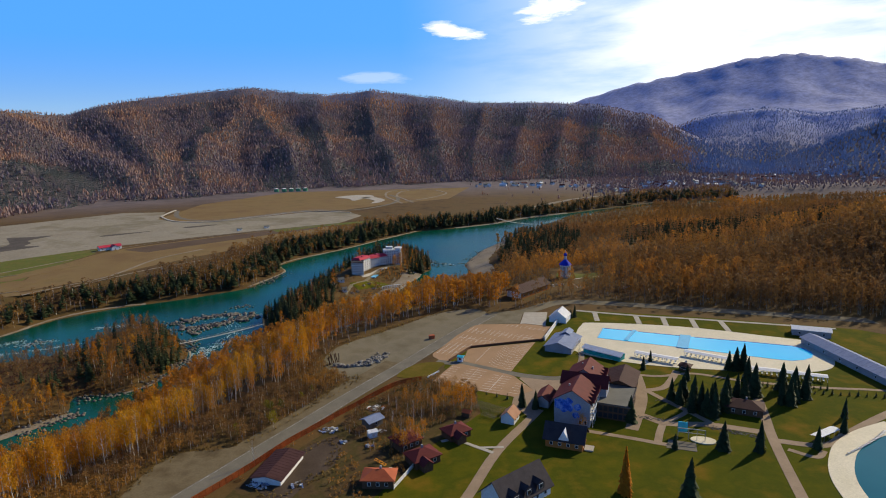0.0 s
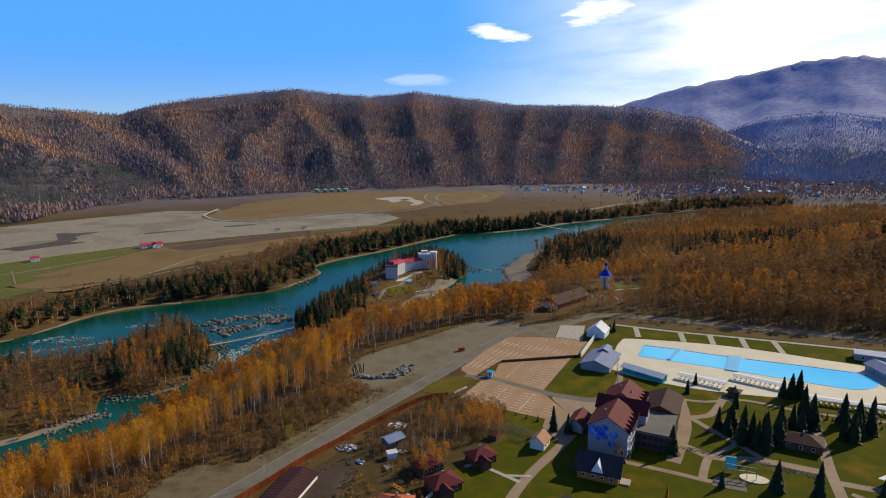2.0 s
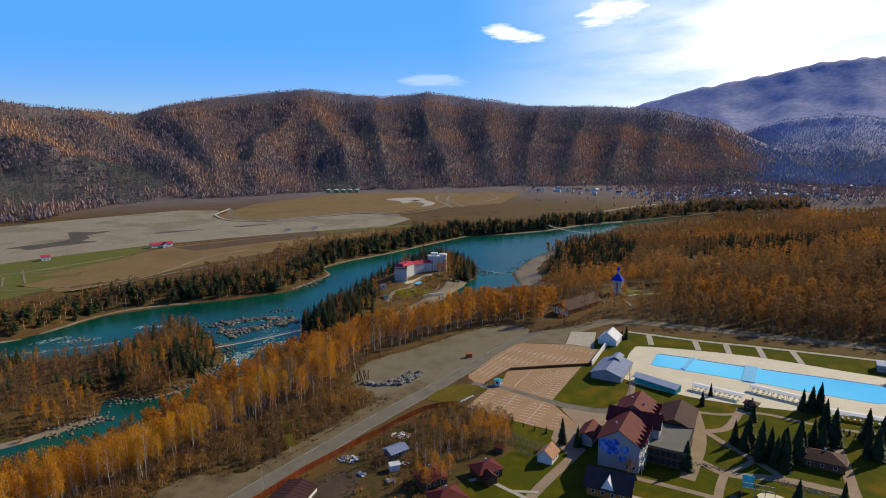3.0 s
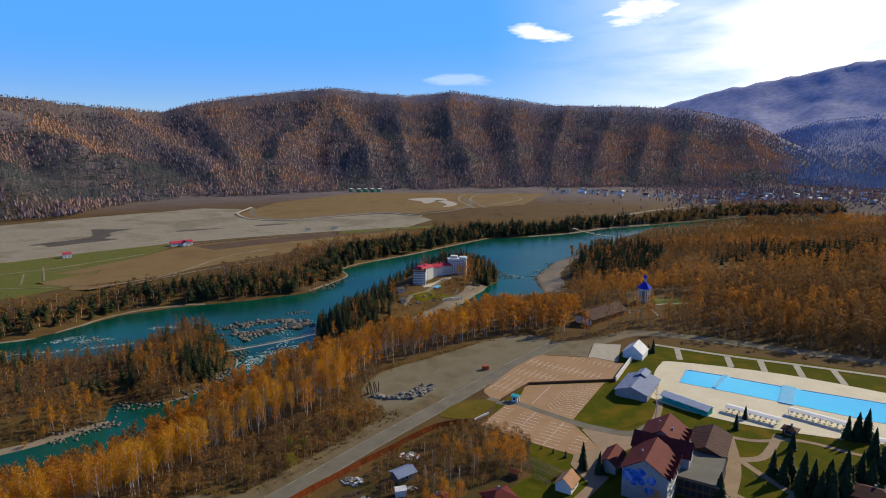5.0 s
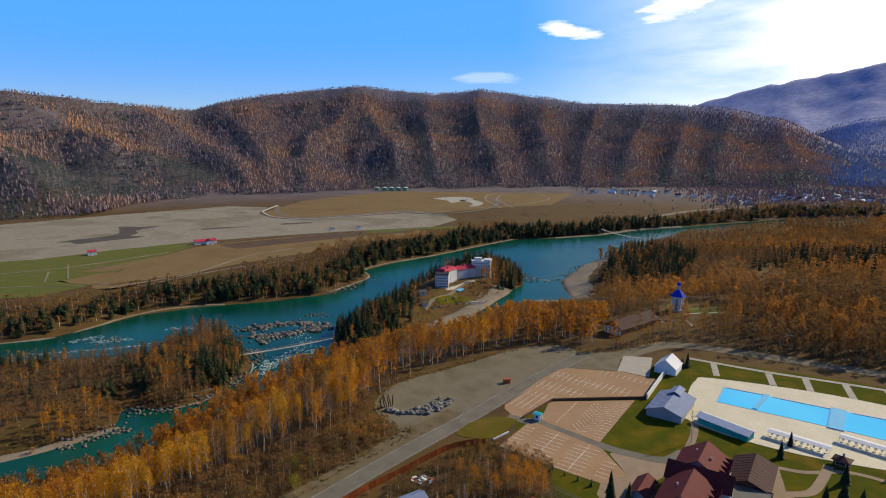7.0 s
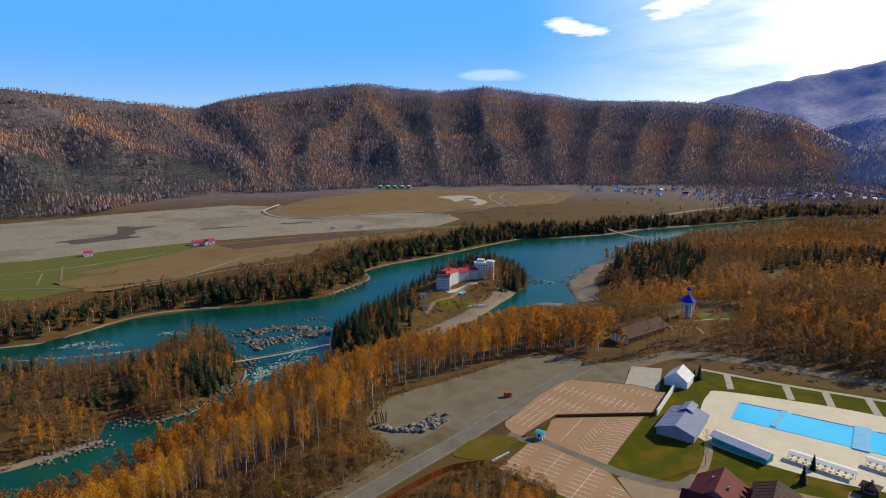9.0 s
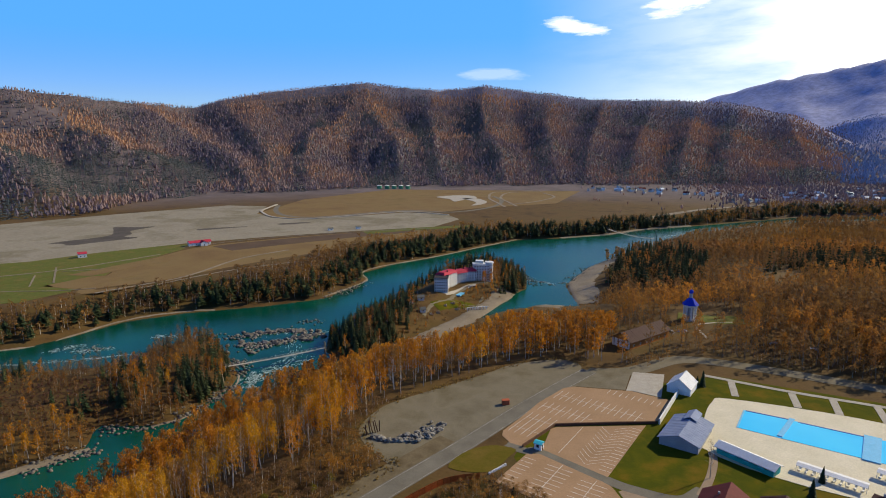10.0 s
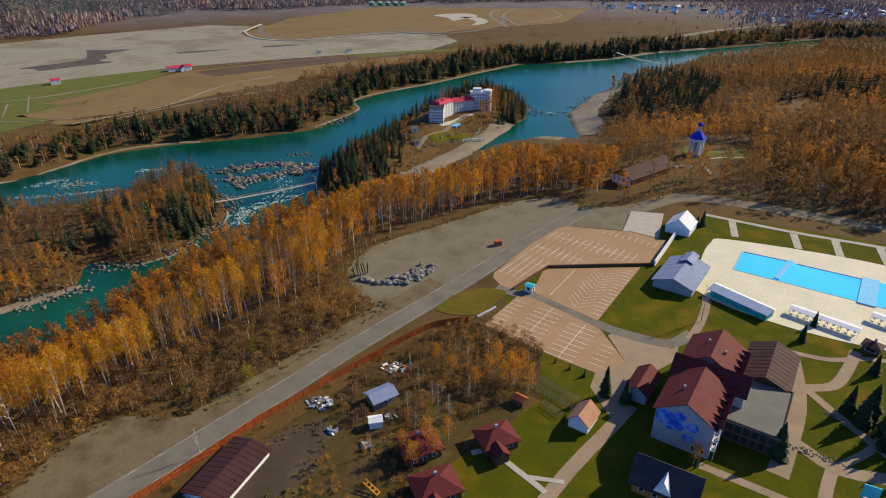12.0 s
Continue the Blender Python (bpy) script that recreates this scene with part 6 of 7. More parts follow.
# ---- village at the foot of the far hills ----
rv = random.Random(4)
VILLAGE = [(160, 1440, 40, 10), (260, 1440, 50, 18), (345, 1345, 40, 8), (415, 1250, 50, 8), (500, 1300, 60, 12), (600, 1340, 70, 20), (745, 1400, 80, 24), (720, 1260, 60, 10), (880, 1450, 80, 22), (1000, 1530, 60, 20), (1075, 1480, 50, 12), (1040, 1350, 60, 10)]
for cx, cy, sp, n in VILLAGE:
    for k in range(n):
        x, y = cx + rv.gauss(0, sp), cy + rv.gauss(0, sp * 0.45)
        if height(x, y) > 15 or height(x, y) < WATER + 8:
            continue
        w = rv.uniform(6, 11)
        t = thing("village_house", pose(x, y, height(x, y), 0, 0, rv.uniform(0, 180)), rv.choice(("small far village house with a grey roof", "small far village house with a red roof", "small far village house with a pale roof")), "house", "village houses")
        rm = {"g": M["grey_roof"], "r": M["red_roof"], "p": M["white_sheet"]}["grp"[("grey", "red", "pale").index(t["label"].split(" a ")[-1].split()[0])]]
        gable_body(t, 0, 0, w, w * 0.7, 4.0, 2.6, M["white"], rm, True, 0.5, -0.5)
strip("valley_road", smooth_line([(150, 985), (230, 1065), (360, 1160), (500, 1220), (760, 1290), (1100, 1400)], 5), 8, 0.5, M["sand"], "pale road along the far bank", "road", 0.8, height=height)
# ---- woods ----
class Sprig:
    """Collects triangles of a plant, each with a material slot."""

    def __init__(self, seed, lean=False):
        self.v, self.t, self.s = [], [], []
        self.lean = lean
        self.rng = np.random.default_rng(seed)

    def tri(self, a, b, c, slot=0):
        n = len(self.v)
        self.v += [a, b, c]
        self.t.append((n, n + 1, n + 2))
        self.s.append(slot)

    def quad(self, a, b, c, d, slot=0):
        n = len(self.v)
        self.v += [a, b, c, d]
        self.t += [(n, n + 1, n + 2), (n, n + 2, n + 3)]
        self.s += [slot, slot]

    def limb(self, a, b, ra, rb, slot, sides=3):
        a, b = np.array(a, float), np.array(b, float)
        d = (b - a) / max(np.linalg.norm(b - a), 1e-6)
        u = np.cross(d, (0.31, 0.95, 0.05))
        u = u / np.linalg.norm(u)
        w = np.cross(d, u)
        ring = []
        for p, r in ((a, ra), (b, rb)):
            ring.append([p + r * (u * math.cos(k * 2 * math.pi / sides) + w * math.sin(k * 2 * math.pi / sides)) for k in range(sides)])
        for k in range(sides):
            j = (k + 1) % sides
            self.quad(ring[0][k], ring[0][j], ring[1][j], ring[1][k], slot)

    def clump(self, c, size, up=1.0, slot=0, thin=0.7):
        r = self.rng
        u = r.normal(size=3) * (1, 1, up)
        v = r.normal(size=3) * (1, 1, 1)
        u, v = u / np.linalg.norm(u) * size * r.uniform(.6, 1.25), v / np.linalg.norm(v) * size * thin * r.uniform(.4, .9)
        c = np.array(c, float)
        if self.lean:
            self.tri(c - u - v * 0.5, c + u * 1.1 - v * 0.2, c + v * 1.3, slot)
        else:
            self.quad(c - u, c - v * 0.7, c + u * 0.9, c + v, slot)

    def arrays(self):
        return np.array(self.v, float), np.array(self.t), np.array(self.s)


def birch_shape(seed, leaves, size, bare=False, limbs=12, sides=5, trunk=0.011, broad=1.0):
    """A slender birch of unit height; slot 0 leaves or twigs, slot 1 bark."""
    s = Sprig(seed, sides < 5)
    r = s.rng
    lean = r.normal(size=2) * 0.025
    bend = r.normal(size=2) * 0.02
    at = lambda z: np.array((lean[0] * z + bend[0] * math.sin(3 * z), lean[1] * z + bend[1] * math.sin(3 * z), z))
    zs = (0.0, 0.33, 0.66, 0.97) if sides > 3 else (0.0, 0.5, 0.95)
    for a, b in zip(zs, zs[1:]):
        s.limb(at(a), at(b), trunk * (1.05 - a), trunk * (1.05 - b) + 0.0008, 1, sides)
    low = r.uniform(0.20, 0.34)
    wide = r.uniform(0.11, 0.16) * broad
    tips = []
    for k in range(limbs):
        z = low + (0.92 - low) * (k + r.random() * 0.8) / limbs
        a = k * 2.4 + r.uniform(-.5, .5)
        reach = wide * (1.05 - 0.75 * (z - low) / (1 - low)) * r.uniform(.7, 1.15)
        tip = at(z) + np.array((math.cos(a) * reach, math.sin(a) * reach, r.uniform(0.08, 0.17)))
        s.limb(at(z), tip, trunk * 0.35, trunk * 0.1, 1)
        tips.append((at(z), tip))
    tips.append((at(0.8), at(1.0)))
    for k in range(leaves):
        a, b = tips[r.integers(0, len(tips))]
        f = r.uniform(0.35, 1.08)
        c = a + (b - a) * f + r.normal(size=3) * (0.036 * broad, 0.036 * broad, 0.04)
        s.clump(c, size * (0.85 if bare else 1.0), 2.4 if bare else 1.9)
    return s.arrays()


def conifer_shape(seed, tiers, arms, wide, start=0.06):
    """A spruce of unit height with drooping tiers; slot 0 needles, slot 1 bark."""
    s = Sprig(seed)
    r = s.rng
    if tiers > 5:
        s.limb((0, 0, 0), (0, 0, 0.93), 0.014, 0.002, 1, 4)
    for k in range(tiers):
        f = k / (tiers - 1)
        z = start + (0.95 - start) * f ** 0.92
        reach = wide * (1 - f) ** 0.85 + 0.012
        a0 = r.uniform(0, 6)
        for i in range(arms):
            a = a0 + (i + r.uniform(-.25, .25)) * 2 * math.pi / arms
            q = reach * r.uniform(0.72, 1.18)
            w = q * 0.42 + 0.008
            ca, sa = math.cos(a), math.sin(a)
            root = np.array((0, 0, z + 0.05 + 0.03 * (1 - f)))
            mid = np.array((ca * q * 0.6, sa * q * 0.6, z + 0.012))
            tip = np.array((ca * q, sa * q, z - 0.045 * (1 - f) - 0.012))
            side = np.array((-sa * w, ca * w, -0.02))
            if tiers < 6:
                s.tri(root, tip - side, tip + side)
            else:
                s.quad(root, mid - side, tip, mid + side)
    return s.arrays()


def far_shape(seed, count, size, thin=1.0):
    """A tree seen from far off: a trunk and a loose crown of a few clumps."""
    s = Sprig(seed, True)
    r = s.rng
    if count > 16:
        s.limb((0, 0, 0), (0, 0, 0.8), 0.010, 0.003, 1, 3)
    for k in range(count):
        z = 0.25 + 0.72 * r.random() ** 0.85
        q = 0.16 * math.sin(math.pi * min(1, (z - 0.1) / 0.93)) ** 0.7 * math.sqrt(r.random())
        a = r.uniform(0, 2 * math.pi)
        s.clump((q * math.cos(a), q * math.sin(a), z), size, 1.7, 0, thin)
    return s.arrays()


def spindle_shape(seed, wide=0.17, low=0.1, belly=0.38, sides=4):
    """A slender far-off tree: a rough crown that tapers to both ends."""
    s = Sprig(seed)
    r = s.rng
    ring = []
    for k in range(sides):
        a = (k + r.uniform(-.3, .3)) * 2 * math.pi / sides
        q = wide * r.uniform(0.6, 1.3)
        ring.append(np.array((q * math.cos(a), q * math.sin(a), belly + r.uniform(-.13, .13))))
    tip, base = np.array((r.normal() * 0.03, r.normal() * 0.03, 1.0)), np.array((0, 0, low))
    for k in range(sides):
        a, b = ring[k], ring[(k + 1) % sides]
        mid = (a + b) / 2 * (0.62, 0.62, 1) + (0, 0, r.uniform(.1, .24))
        s.tri(a, b, mid)
        s.tri(a, mid, tip)
        s.tri(mid, b, tip)
        s.tri(b, a, base)
    return s.arrays()


def wood(name, pts, hs, tones, shapes, mats, label, seed, widen=1.0, sink=0.2):
    """Many trees joined into one object; shapes: a few unit trees."""
    if not len(pts):
        return None
    rng = np.random.default_rng(seed)
    zs = land(pts[:, 0], pts[:, 1])
    pick = rng.integers(0, len(shapes), len(pts))
    VV, TT, CC, SS, off = [], [], [], [], 0
    for k, (V, T, S) in enumerate(shapes):
        sel = np.nonzero(pick == k)[0]
        if not len(sel):
            continue
        a = rng.uniform(0, 2 * math.pi, len(sel))
        ca, sa, h = np.cos(a)[:, None], np.sin(a)[:, None], hs[sel][:, None]
        w = h * widen * rng.uniform(0.8, 1.25, len(sel))[:, None]
        X = (V[None, :, 0] * ca - V[None, :, 1] * sa) * w + pts[sel, 0][:, None]
        Y = (V[None, :, 0] * sa + V[None, :, 1] * ca) * w + pts[sel, 1][:, None]
        Z = V[None, :, 2] * h + zs[sel][:, None] - sink
        VV.append(np.stack((X, Y, Z), -1).reshape(-1, 3))
        TT.append((T[None] + (off + np.arange(len(sel)) * len(V))[:, None, None]).reshape(-1, 3))
        SS.append(np.tile(S, len(sel)))
        CC.append(np.repeat(tones[sel], len(V)))
        off += len(sel) * len(V)
    me = mesh_np(name, np.concatenate(VV), np.concatenate(TT), mats, np.concatenate(CC), slots=np.concatenate(SS))
    return tagged(new(name, me), label, "forest", kind="stuff")


def scatter(rng, x0, x1, y0, y1, spacing):
    """Jittered points over a rectangle."""
    xs, ys = np.meshgrid(np.arange(x0, x1, spacing), np.arange(y0, y1, spacing))
    p = np.stack((xs.ravel(), ys.ravel()), -1)
    return p + rng.uniform(-0.48, 0.48, p.shape) * spacing


def tone_at(p, rng, base, swing, scale, seed, jitter=0.14):
    return np.clip(base + swing * fbm(p[:, 0], p[:, 1], scale, 3, seed) + jitter * rng.normal(size=len(p)), 0, 1)


RIGHT_LAND = RIGHT_BANK + [(2500, -4000), (-420, -4000)]
LEFT_LAND = LEFT_BANK + [(2500, 7000), (-5000, 7000), (-5000, 200)]
BIRCH = [birch_shape(100 + i, 230, 0.037, sides=3, limbs=7) for i in range(6)]
BIRCH_BARE = [birch_shape(120 + i, 150, 0.038, True, sides=3, limbs=7) for i in range(6)]
MID = [far_shape(140 + i, 48, 0.07, 0.55) for i in range(7)]
MID_LEAN = [far_shape(150 + i, 26, 0.115) for i in range(7)]
SPINDLE = [spindle_shape(170 + i) for i in range(8)]
SPRUCE_MID = [conifer_shape(180 + i, 8, 6, 0.17) for i in range(5)]
SPRUCE_FAR = [conifer_shape(190 + i, 4, 5, 0.19) for i in range(5)]
LEAFY, TWIGGY, NEEDLES = (M["autumn"], M["trunk"]), (M["bare"], M["trunk"]), (M["pine"], M["bark"])

WOOD_LEAFY, WOOD_TWIGGY = (M["forest_leaves"], M["grey_trunk"]), (M["bare"], M["grey_trunk"])

# the hills
rng = np.random.default_rng(5)
p = scatter(rng, -1900, 2700, 700, 3400, 8.3)
az, r = np.degrees(np.arctan2(p[:, 0], p[:, 1])), np.hypot(p[:, 0], p[:, 1])
foot = np.interp(az, FOOT_AZ, FOOT_R)
keep = (az > -50) & (az < 44) & (r > foot - 25 + 40 * fbm(p[:, 0], p[:, 1], 80, 2)) & (r < np.where(az < 22, foot + 1010, 3080))
keep &= (az < 22) | (r > 1750)
p, r, foot, az = p[keep], r[keep], foot[keep], az[keep]
up = np.clip((r - foot) / 950, 0, 1)
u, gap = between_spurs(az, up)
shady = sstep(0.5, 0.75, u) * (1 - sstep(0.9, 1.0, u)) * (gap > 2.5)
patch = fbm(p[:, 0], p[:, 1], 150, 4, 11) + 0.3 * rng.normal(size=len(p))
# conifers: at the feet, in the shaded gullies and in one wide tract under the diagonal spur
tract = sstep(0.03, 0.12, up) * (1 - sstep(0.42, 0.55, up)) * sstep(-43, -38, az) * (1 - sstep(-29, -25, az)) * (1 - shady)
feet = (1 - sstep(0.12, 0.34, up)) * np.interp(az, [-24, -18, -10, 0, 12, 24], [0.1, 0.15, 0.5, 0.55, 0.9, 1.0])
dark = patch + 1.25 * tract + 0.55 * feet + 0.42 * shady + 0.3 * sstep(20, 24, az) > 0.47
glade = (up > 0.74) & (up < 0.9) & (az < -37.5) & (rng.random(len(p)) < 0.8)
# sun on the spur flanks and gully shade are put into the leaf tone
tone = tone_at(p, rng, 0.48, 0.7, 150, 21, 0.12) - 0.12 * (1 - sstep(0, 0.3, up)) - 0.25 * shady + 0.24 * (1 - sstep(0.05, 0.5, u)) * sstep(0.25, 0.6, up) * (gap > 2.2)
hs = rng.uniform(8, 15, len(p)) * np.where(up > 0.92, 0.66, 1.0)
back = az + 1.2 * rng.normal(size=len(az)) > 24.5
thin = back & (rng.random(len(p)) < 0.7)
sel = ~dark & ~back & ~glade
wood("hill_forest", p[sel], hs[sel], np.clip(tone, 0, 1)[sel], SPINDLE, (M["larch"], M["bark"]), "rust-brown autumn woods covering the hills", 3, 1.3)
wood("distant_forest", p[thin], hs[thin], np.clip(tone, 0, 1)[thin], SPINDLE, (M["hazy_wood"], M["bark"]), "blue-brown woods on the distant hills", 6, 1.35)
dark &= ~back
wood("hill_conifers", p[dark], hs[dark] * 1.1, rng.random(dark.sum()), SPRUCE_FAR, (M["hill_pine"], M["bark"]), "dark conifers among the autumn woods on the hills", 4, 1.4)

# the wood between the road and the river
p = scatter(rng, -300, 60, 70, 560, 4.3)
d_r, d_road = poly_dist(p[:, 0], p[:, 1], RIGHT_LAND), dist_line(p[:, 0], p[:, 1], ROAD)
d_lot = poly_dist(p[:, 0], p[:, 1], LOT)
belt = (d_r > 3) & (d_lot < -3) & (poly_dist(p[:, 0], p[:, 1], APRON) < -2) & np.where(p[:, 1] < 330, d_road > 9, True) & ~inside(p[:, 0], p[:, 1], RESORT) & ~inside(p[:, 0], p[:, 1], TRACK_AREA)
belt &= (poly_dist(p[:, 0], p[:, 1], BARN_YARD) < 0) & ~((p[:, 1] > 430) & (d_r < np.interp(p[:, 1], [430, 470, 520], [42, 60, 86])))
scrub = belt & (p[:, 1] < 300) & (d_road < 34 + 8 * fbm(p[:, 0], p[:, 1], 40, 2, 5)) & (d_lot < -3)
tall = belt & ~scrub & (rng.random(len(p)) < 0.80)
pt = p[tall]
tones = tone_at(pt, rng, 0.62, 0.7, 70, 31)
bare = (fbm(pt[:, 0], pt[:, 1], 45, 3, 33) + 0.35 * rng.normal(size=len(pt)) > 0.27)
heights = rng.uniform(11, 18, len(pt)) * np.interp(pt[:, 1], [380, 430, 480], [1.0, 0.8, 0.62])
heights = np.where(pt[:, 0] > -34, np.minimum(heights, np.interp(pt[:, 1], [392, 408, 424, 440, 456], [16, 9, 4.5, 2.5, 1.8])), heights)
near = (pt[:, 1] < 330) & (pt[:, 1] > 120) & (pt[:, 0] > -205)
order = np.nonzero(near)[0]
order = order[np.argsort(np.hypot(pt[order, 0] + 60, pt[order, 1] - 200))][:300]
single = np.zeros(len(pt), bool)
single[order] = True
rest = ~single
MID_FULL = [far_shape(145 + i, 110, 0.05) for i in range(7)]
for zone, shapes, sd in ((pt[:, 1] < 350, BIRCH, 41), (pt[:, 1] >= 350, MID_FULL, 40)):
    sel = rest & ~bare & zone
    wood("birch_wood", pt[sel], heights[sel], tones[sel], shapes, LEAFY, "orange and gold autumn birches along the river terrace", sd)
wood("bare_birch_wood", pt[rest & bare], heights[rest & bare], tones[rest & bare], BIRCH_BARE, TWIGGY, "leafless grey-brown birches along the river terrace", 42)


def tree_kinds(name, shapes, mats, tones, labels, category, group):
    """Single trees, one of each shape, as a trunk and a crown under an empty; returned to be copied."""
    made = []
    for (V, T, S), tn, label in zip(shapes, tones, labels):
        top = thing(name, pose(0, 0, -500), label, category, group)
        for pname, slot in (("trunk", 1), ("crown", 0)):
            tt = T[S == slot]
            used = np.unique(tt)
            remap = np.zeros(len(V), int)
            remap[used] = np.arange(len(used))
            ob = new(pname, mesh_np(pname, V[used], remap[tt], mats[slot], np.full(len(used), tn)))
            ob.parent = top
        made.append(top)
    return made


def plant(kinds, places, rng):
    """Puts the kinds at places of (x, y, height, which kind): the first use moves the kind itself."""
    fresh = set()
    for x, y, h, k in places:
        m = pose(x, y, height(x, y) - 0.15, 0, 0, rng.uniform(0, 360)) @ Matrix.Diagonal((h * rng.uniform(.9, 1.15), h * rng.uniform(.9, 1.15), h, 1))
        if k not in fresh:
            kinds[k].matrix_basis = m
            fresh.add(k)
        else:
            copy_thing(kinds[k], m @ Matrix.Diagonal((*(1 / s for s in kinds[k].scale), 1)))
    for k, ob in enumerate(kinds):
        if k not in fresh:
            for o in (*ob.children, ob):
                bpy.data.objects.remove(o)


GOLD = [birch_shape(200 + i, 620, 0.0235) for i in range(9)]
GOLD_TONES = [0.35, 0.5, 0.6, 0.68, 0.75, 0.82, 0.88, 0.95, 1.0]
gold = tree_kinds("birch_tree", GOLD, LEAFY, GOLD_TONES, ["slender birch with rust-orange autumn leaves and pale trunk"] * 4 + ["slender birch with golden autumn leaves and white trunk"] * 5, "tree", "birches between road and river")
bare_kinds = tree_kinds("bare_birch_tree", [birch_shape(220 + i, 420, 0.022, True, 13) for i in range(5)], TWIGGY, [0.1, 0.4, 0.6, 0.8, 1.0],
                        ["leafless birch with thin brown twigs and pale trunk"] * 5, "tree", "birches between road and river")
gold_at, bare_at = [], []
for i in order:
    x, y = float(pt[i, 0]), float(pt[i, 1])
    if bare[i]:
        bare_at.append((x, y, float(heights[i]), int(rng.integers(0, 5))))
    else:
        gold_at.append((x, y, float(heights[i]), int(np.clip(round(tones[i] * 8 + rng.normal() * 1.2), 0, 8))))
BUSH = [far_shape(240 + i, 130, 0.058, 0.35) for i in range(6)]
LOW_BUSH = [far_shape(250 + i, 44, 0.078, 0.6) for i in range(6)]
ps = scatter(rng, -230, 0, 80, 305, 2.5)
ps = ps[(poly_dist(ps[:, 0], ps[:, 1], RIGHT_LAND) > 20) & (poly_dist(ps[:, 0], ps[:, 1], LOT) < -1) & (poly_dist(ps[:, 0], ps[:, 1], APRON) < -1) & (dist_line(ps[:, 0], ps[:, 1], ROAD) > 9.5) & (dist_line(ps[:, 0], ps[:, 1], ROAD) < 42 + 10 * fbm(ps[:, 0], ps[:, 1], 40, 2, 5)) & (fbm(ps[:, 0], ps[:, 1], 18, 3, 6) > -0.34)]
wood("scrub", ps, rng.uniform(1.4, 5.4, len(ps)), tone_at(ps, rng, 0.36, 0.9, 20, 35), BUSH, TWIGGY, "tangled brown leafless shrubs on the verge", 43, 2.6)

# tufts of dry grass along the ragged edges of the gravel
tufts = []
for outline in (APRON, LOT, [(-55, 172), (-48, 186), (-40, 196), (-33, 200), (-30, 191), (-31, 182), (-38, 172), (-44, 162)]):
    q = scatter(rng, -125, 45, 120, 362, 1.0)
    d = poly_dist(q[:, 0], q[:, 1], outline) + 3.4 * fbm(q[:, 0], q[:, 1], 9, 3, 58)
    tufts.append(q[(np.abs(d) < 1.9) & (rng.random(len(q)) < 0.6) & (np.abs(dist_line(q[:, 0], q[:, 1], ROAD)) > 6.5) & ~inside(q[:, 0], q[:, 1], upper)])
q = np.concatenate(tufts)
wood("grass_tufts", q, rng.uniform(0.35, 1.1, len(q)), tone_at(q, rng, 0.5, 0.6, 10, 59, 0.2), [far_shape(280 + i, 12, 0.26, 0.5) for i in range(4)], (M["tuft"], M["bark"]), "dry ochre grass tufts at the edge of the gravel", 60, 2.2)

# the large wood beyond the pool
p = scatter(rng, 30, 900, 270, 1130, 5.7)
az = np.degrees(np.arctan2(p[:, 0], p[:, 1]))
d_r = poly_dist(p[:, 0], p[:, 1], RIGHT_LAND)
big = (d_r > np.where((p[:, 1] > 530) & (p[:, 1] < 730), 34, np.interp(p[:, 1], [740, 850, 950], [6, 9, 10]))) & ~inside(p[:, 0], p[:, 1], TRACK_AREA) & ~inside(p[:, 0], p[:, 1], RESORT) & ~inside(p[:, 0], p[:, 1], CHURCH_LAWN) & (poly_dist(p[:, 0], p[:, 1], BARN_YARD) < 0) & (az < 50)
big &= poly_dist(p[:, 0], p[:, 1], [(185, 520), (205, 540), (255, 620), (240, 640), (190, 570)]) < 0
big &= ~((p[:, 0] < 62) & (p[:, 1] < 562)) & (fbm(p[:, 0], p[:, 1], 34, 3, 57) > -0.42)
p = p[big]
patch = fbm(p[:, 0], p[:, 1], 120, 3, 51) + 0.2 * rng.normal(size=len(p))
grove = poly_dist(p[:, 0], p[:, 1], [(75, 640), (95, 725), (140, 800), (185, 800), (190, 690), (150, 590), (110, 590)]) > 0
dark = ((patch > 0.40) & (p[:, 1] > 520) & (p[:, 1] < 800)) | (grove & (rng.random(len(p)) < 0.75))
tone = tone_at(p, rng, 0.26, 0.55, 90, 53, 0.09)
hs = rng.uniform(8, 19, len(p)) * np.interp(p[:, 1], [600, 850], [1.0, 0.66])
hs = np.where((p[:, 1] > 800) & (az[big] < 21.5), np.minimum(hs, np.interp(d_r[big], [0, 75, 170], [5.5, 7.0, 11])), hs)
close = p[:, 1] < 425
bare = fbm(p[:, 0], p[:, 1], 60, 3, 55) + 0.3 * rng.normal(size=len(p)) > -0.10
wood("autumn_forest", p[~dark & close & ~bare], hs[~dark & close & ~bare], tone[~dark & close & ~bare], BIRCH, WOOD_LEAFY, "dense rust-brown autumn birch forest", 61)
wood("bare_forest", p[~dark & close & bare], hs[~dark & close & bare], tone[~dark & close & bare], BIRCH_BARE, WOOD_TWIGGY, "dense leafless birch forest", 62)
deep_in = p[:, 1] > 700
for kind_of, name, mats, label, sd in ((~bare, "autumn_forest", WOOD_LEAFY, "dense rust-brown autumn birch forest", 63), (bare, "bare_forest", WOOD_TWIGGY, "dense leafless birch forest", 64)):
    for zone, shapes in ((~deep_in, MID), (deep_in, MID_LEAN)):
        sel = ~dark & ~close & kind_of & zone
        wood(name, p[sel], hs[sel], tone[sel], shapes, mats, label, sd + 4 * int(shapes is MID_LEAN))
thick = scatter(rng, 120, 420, 285, 470, 5.2)
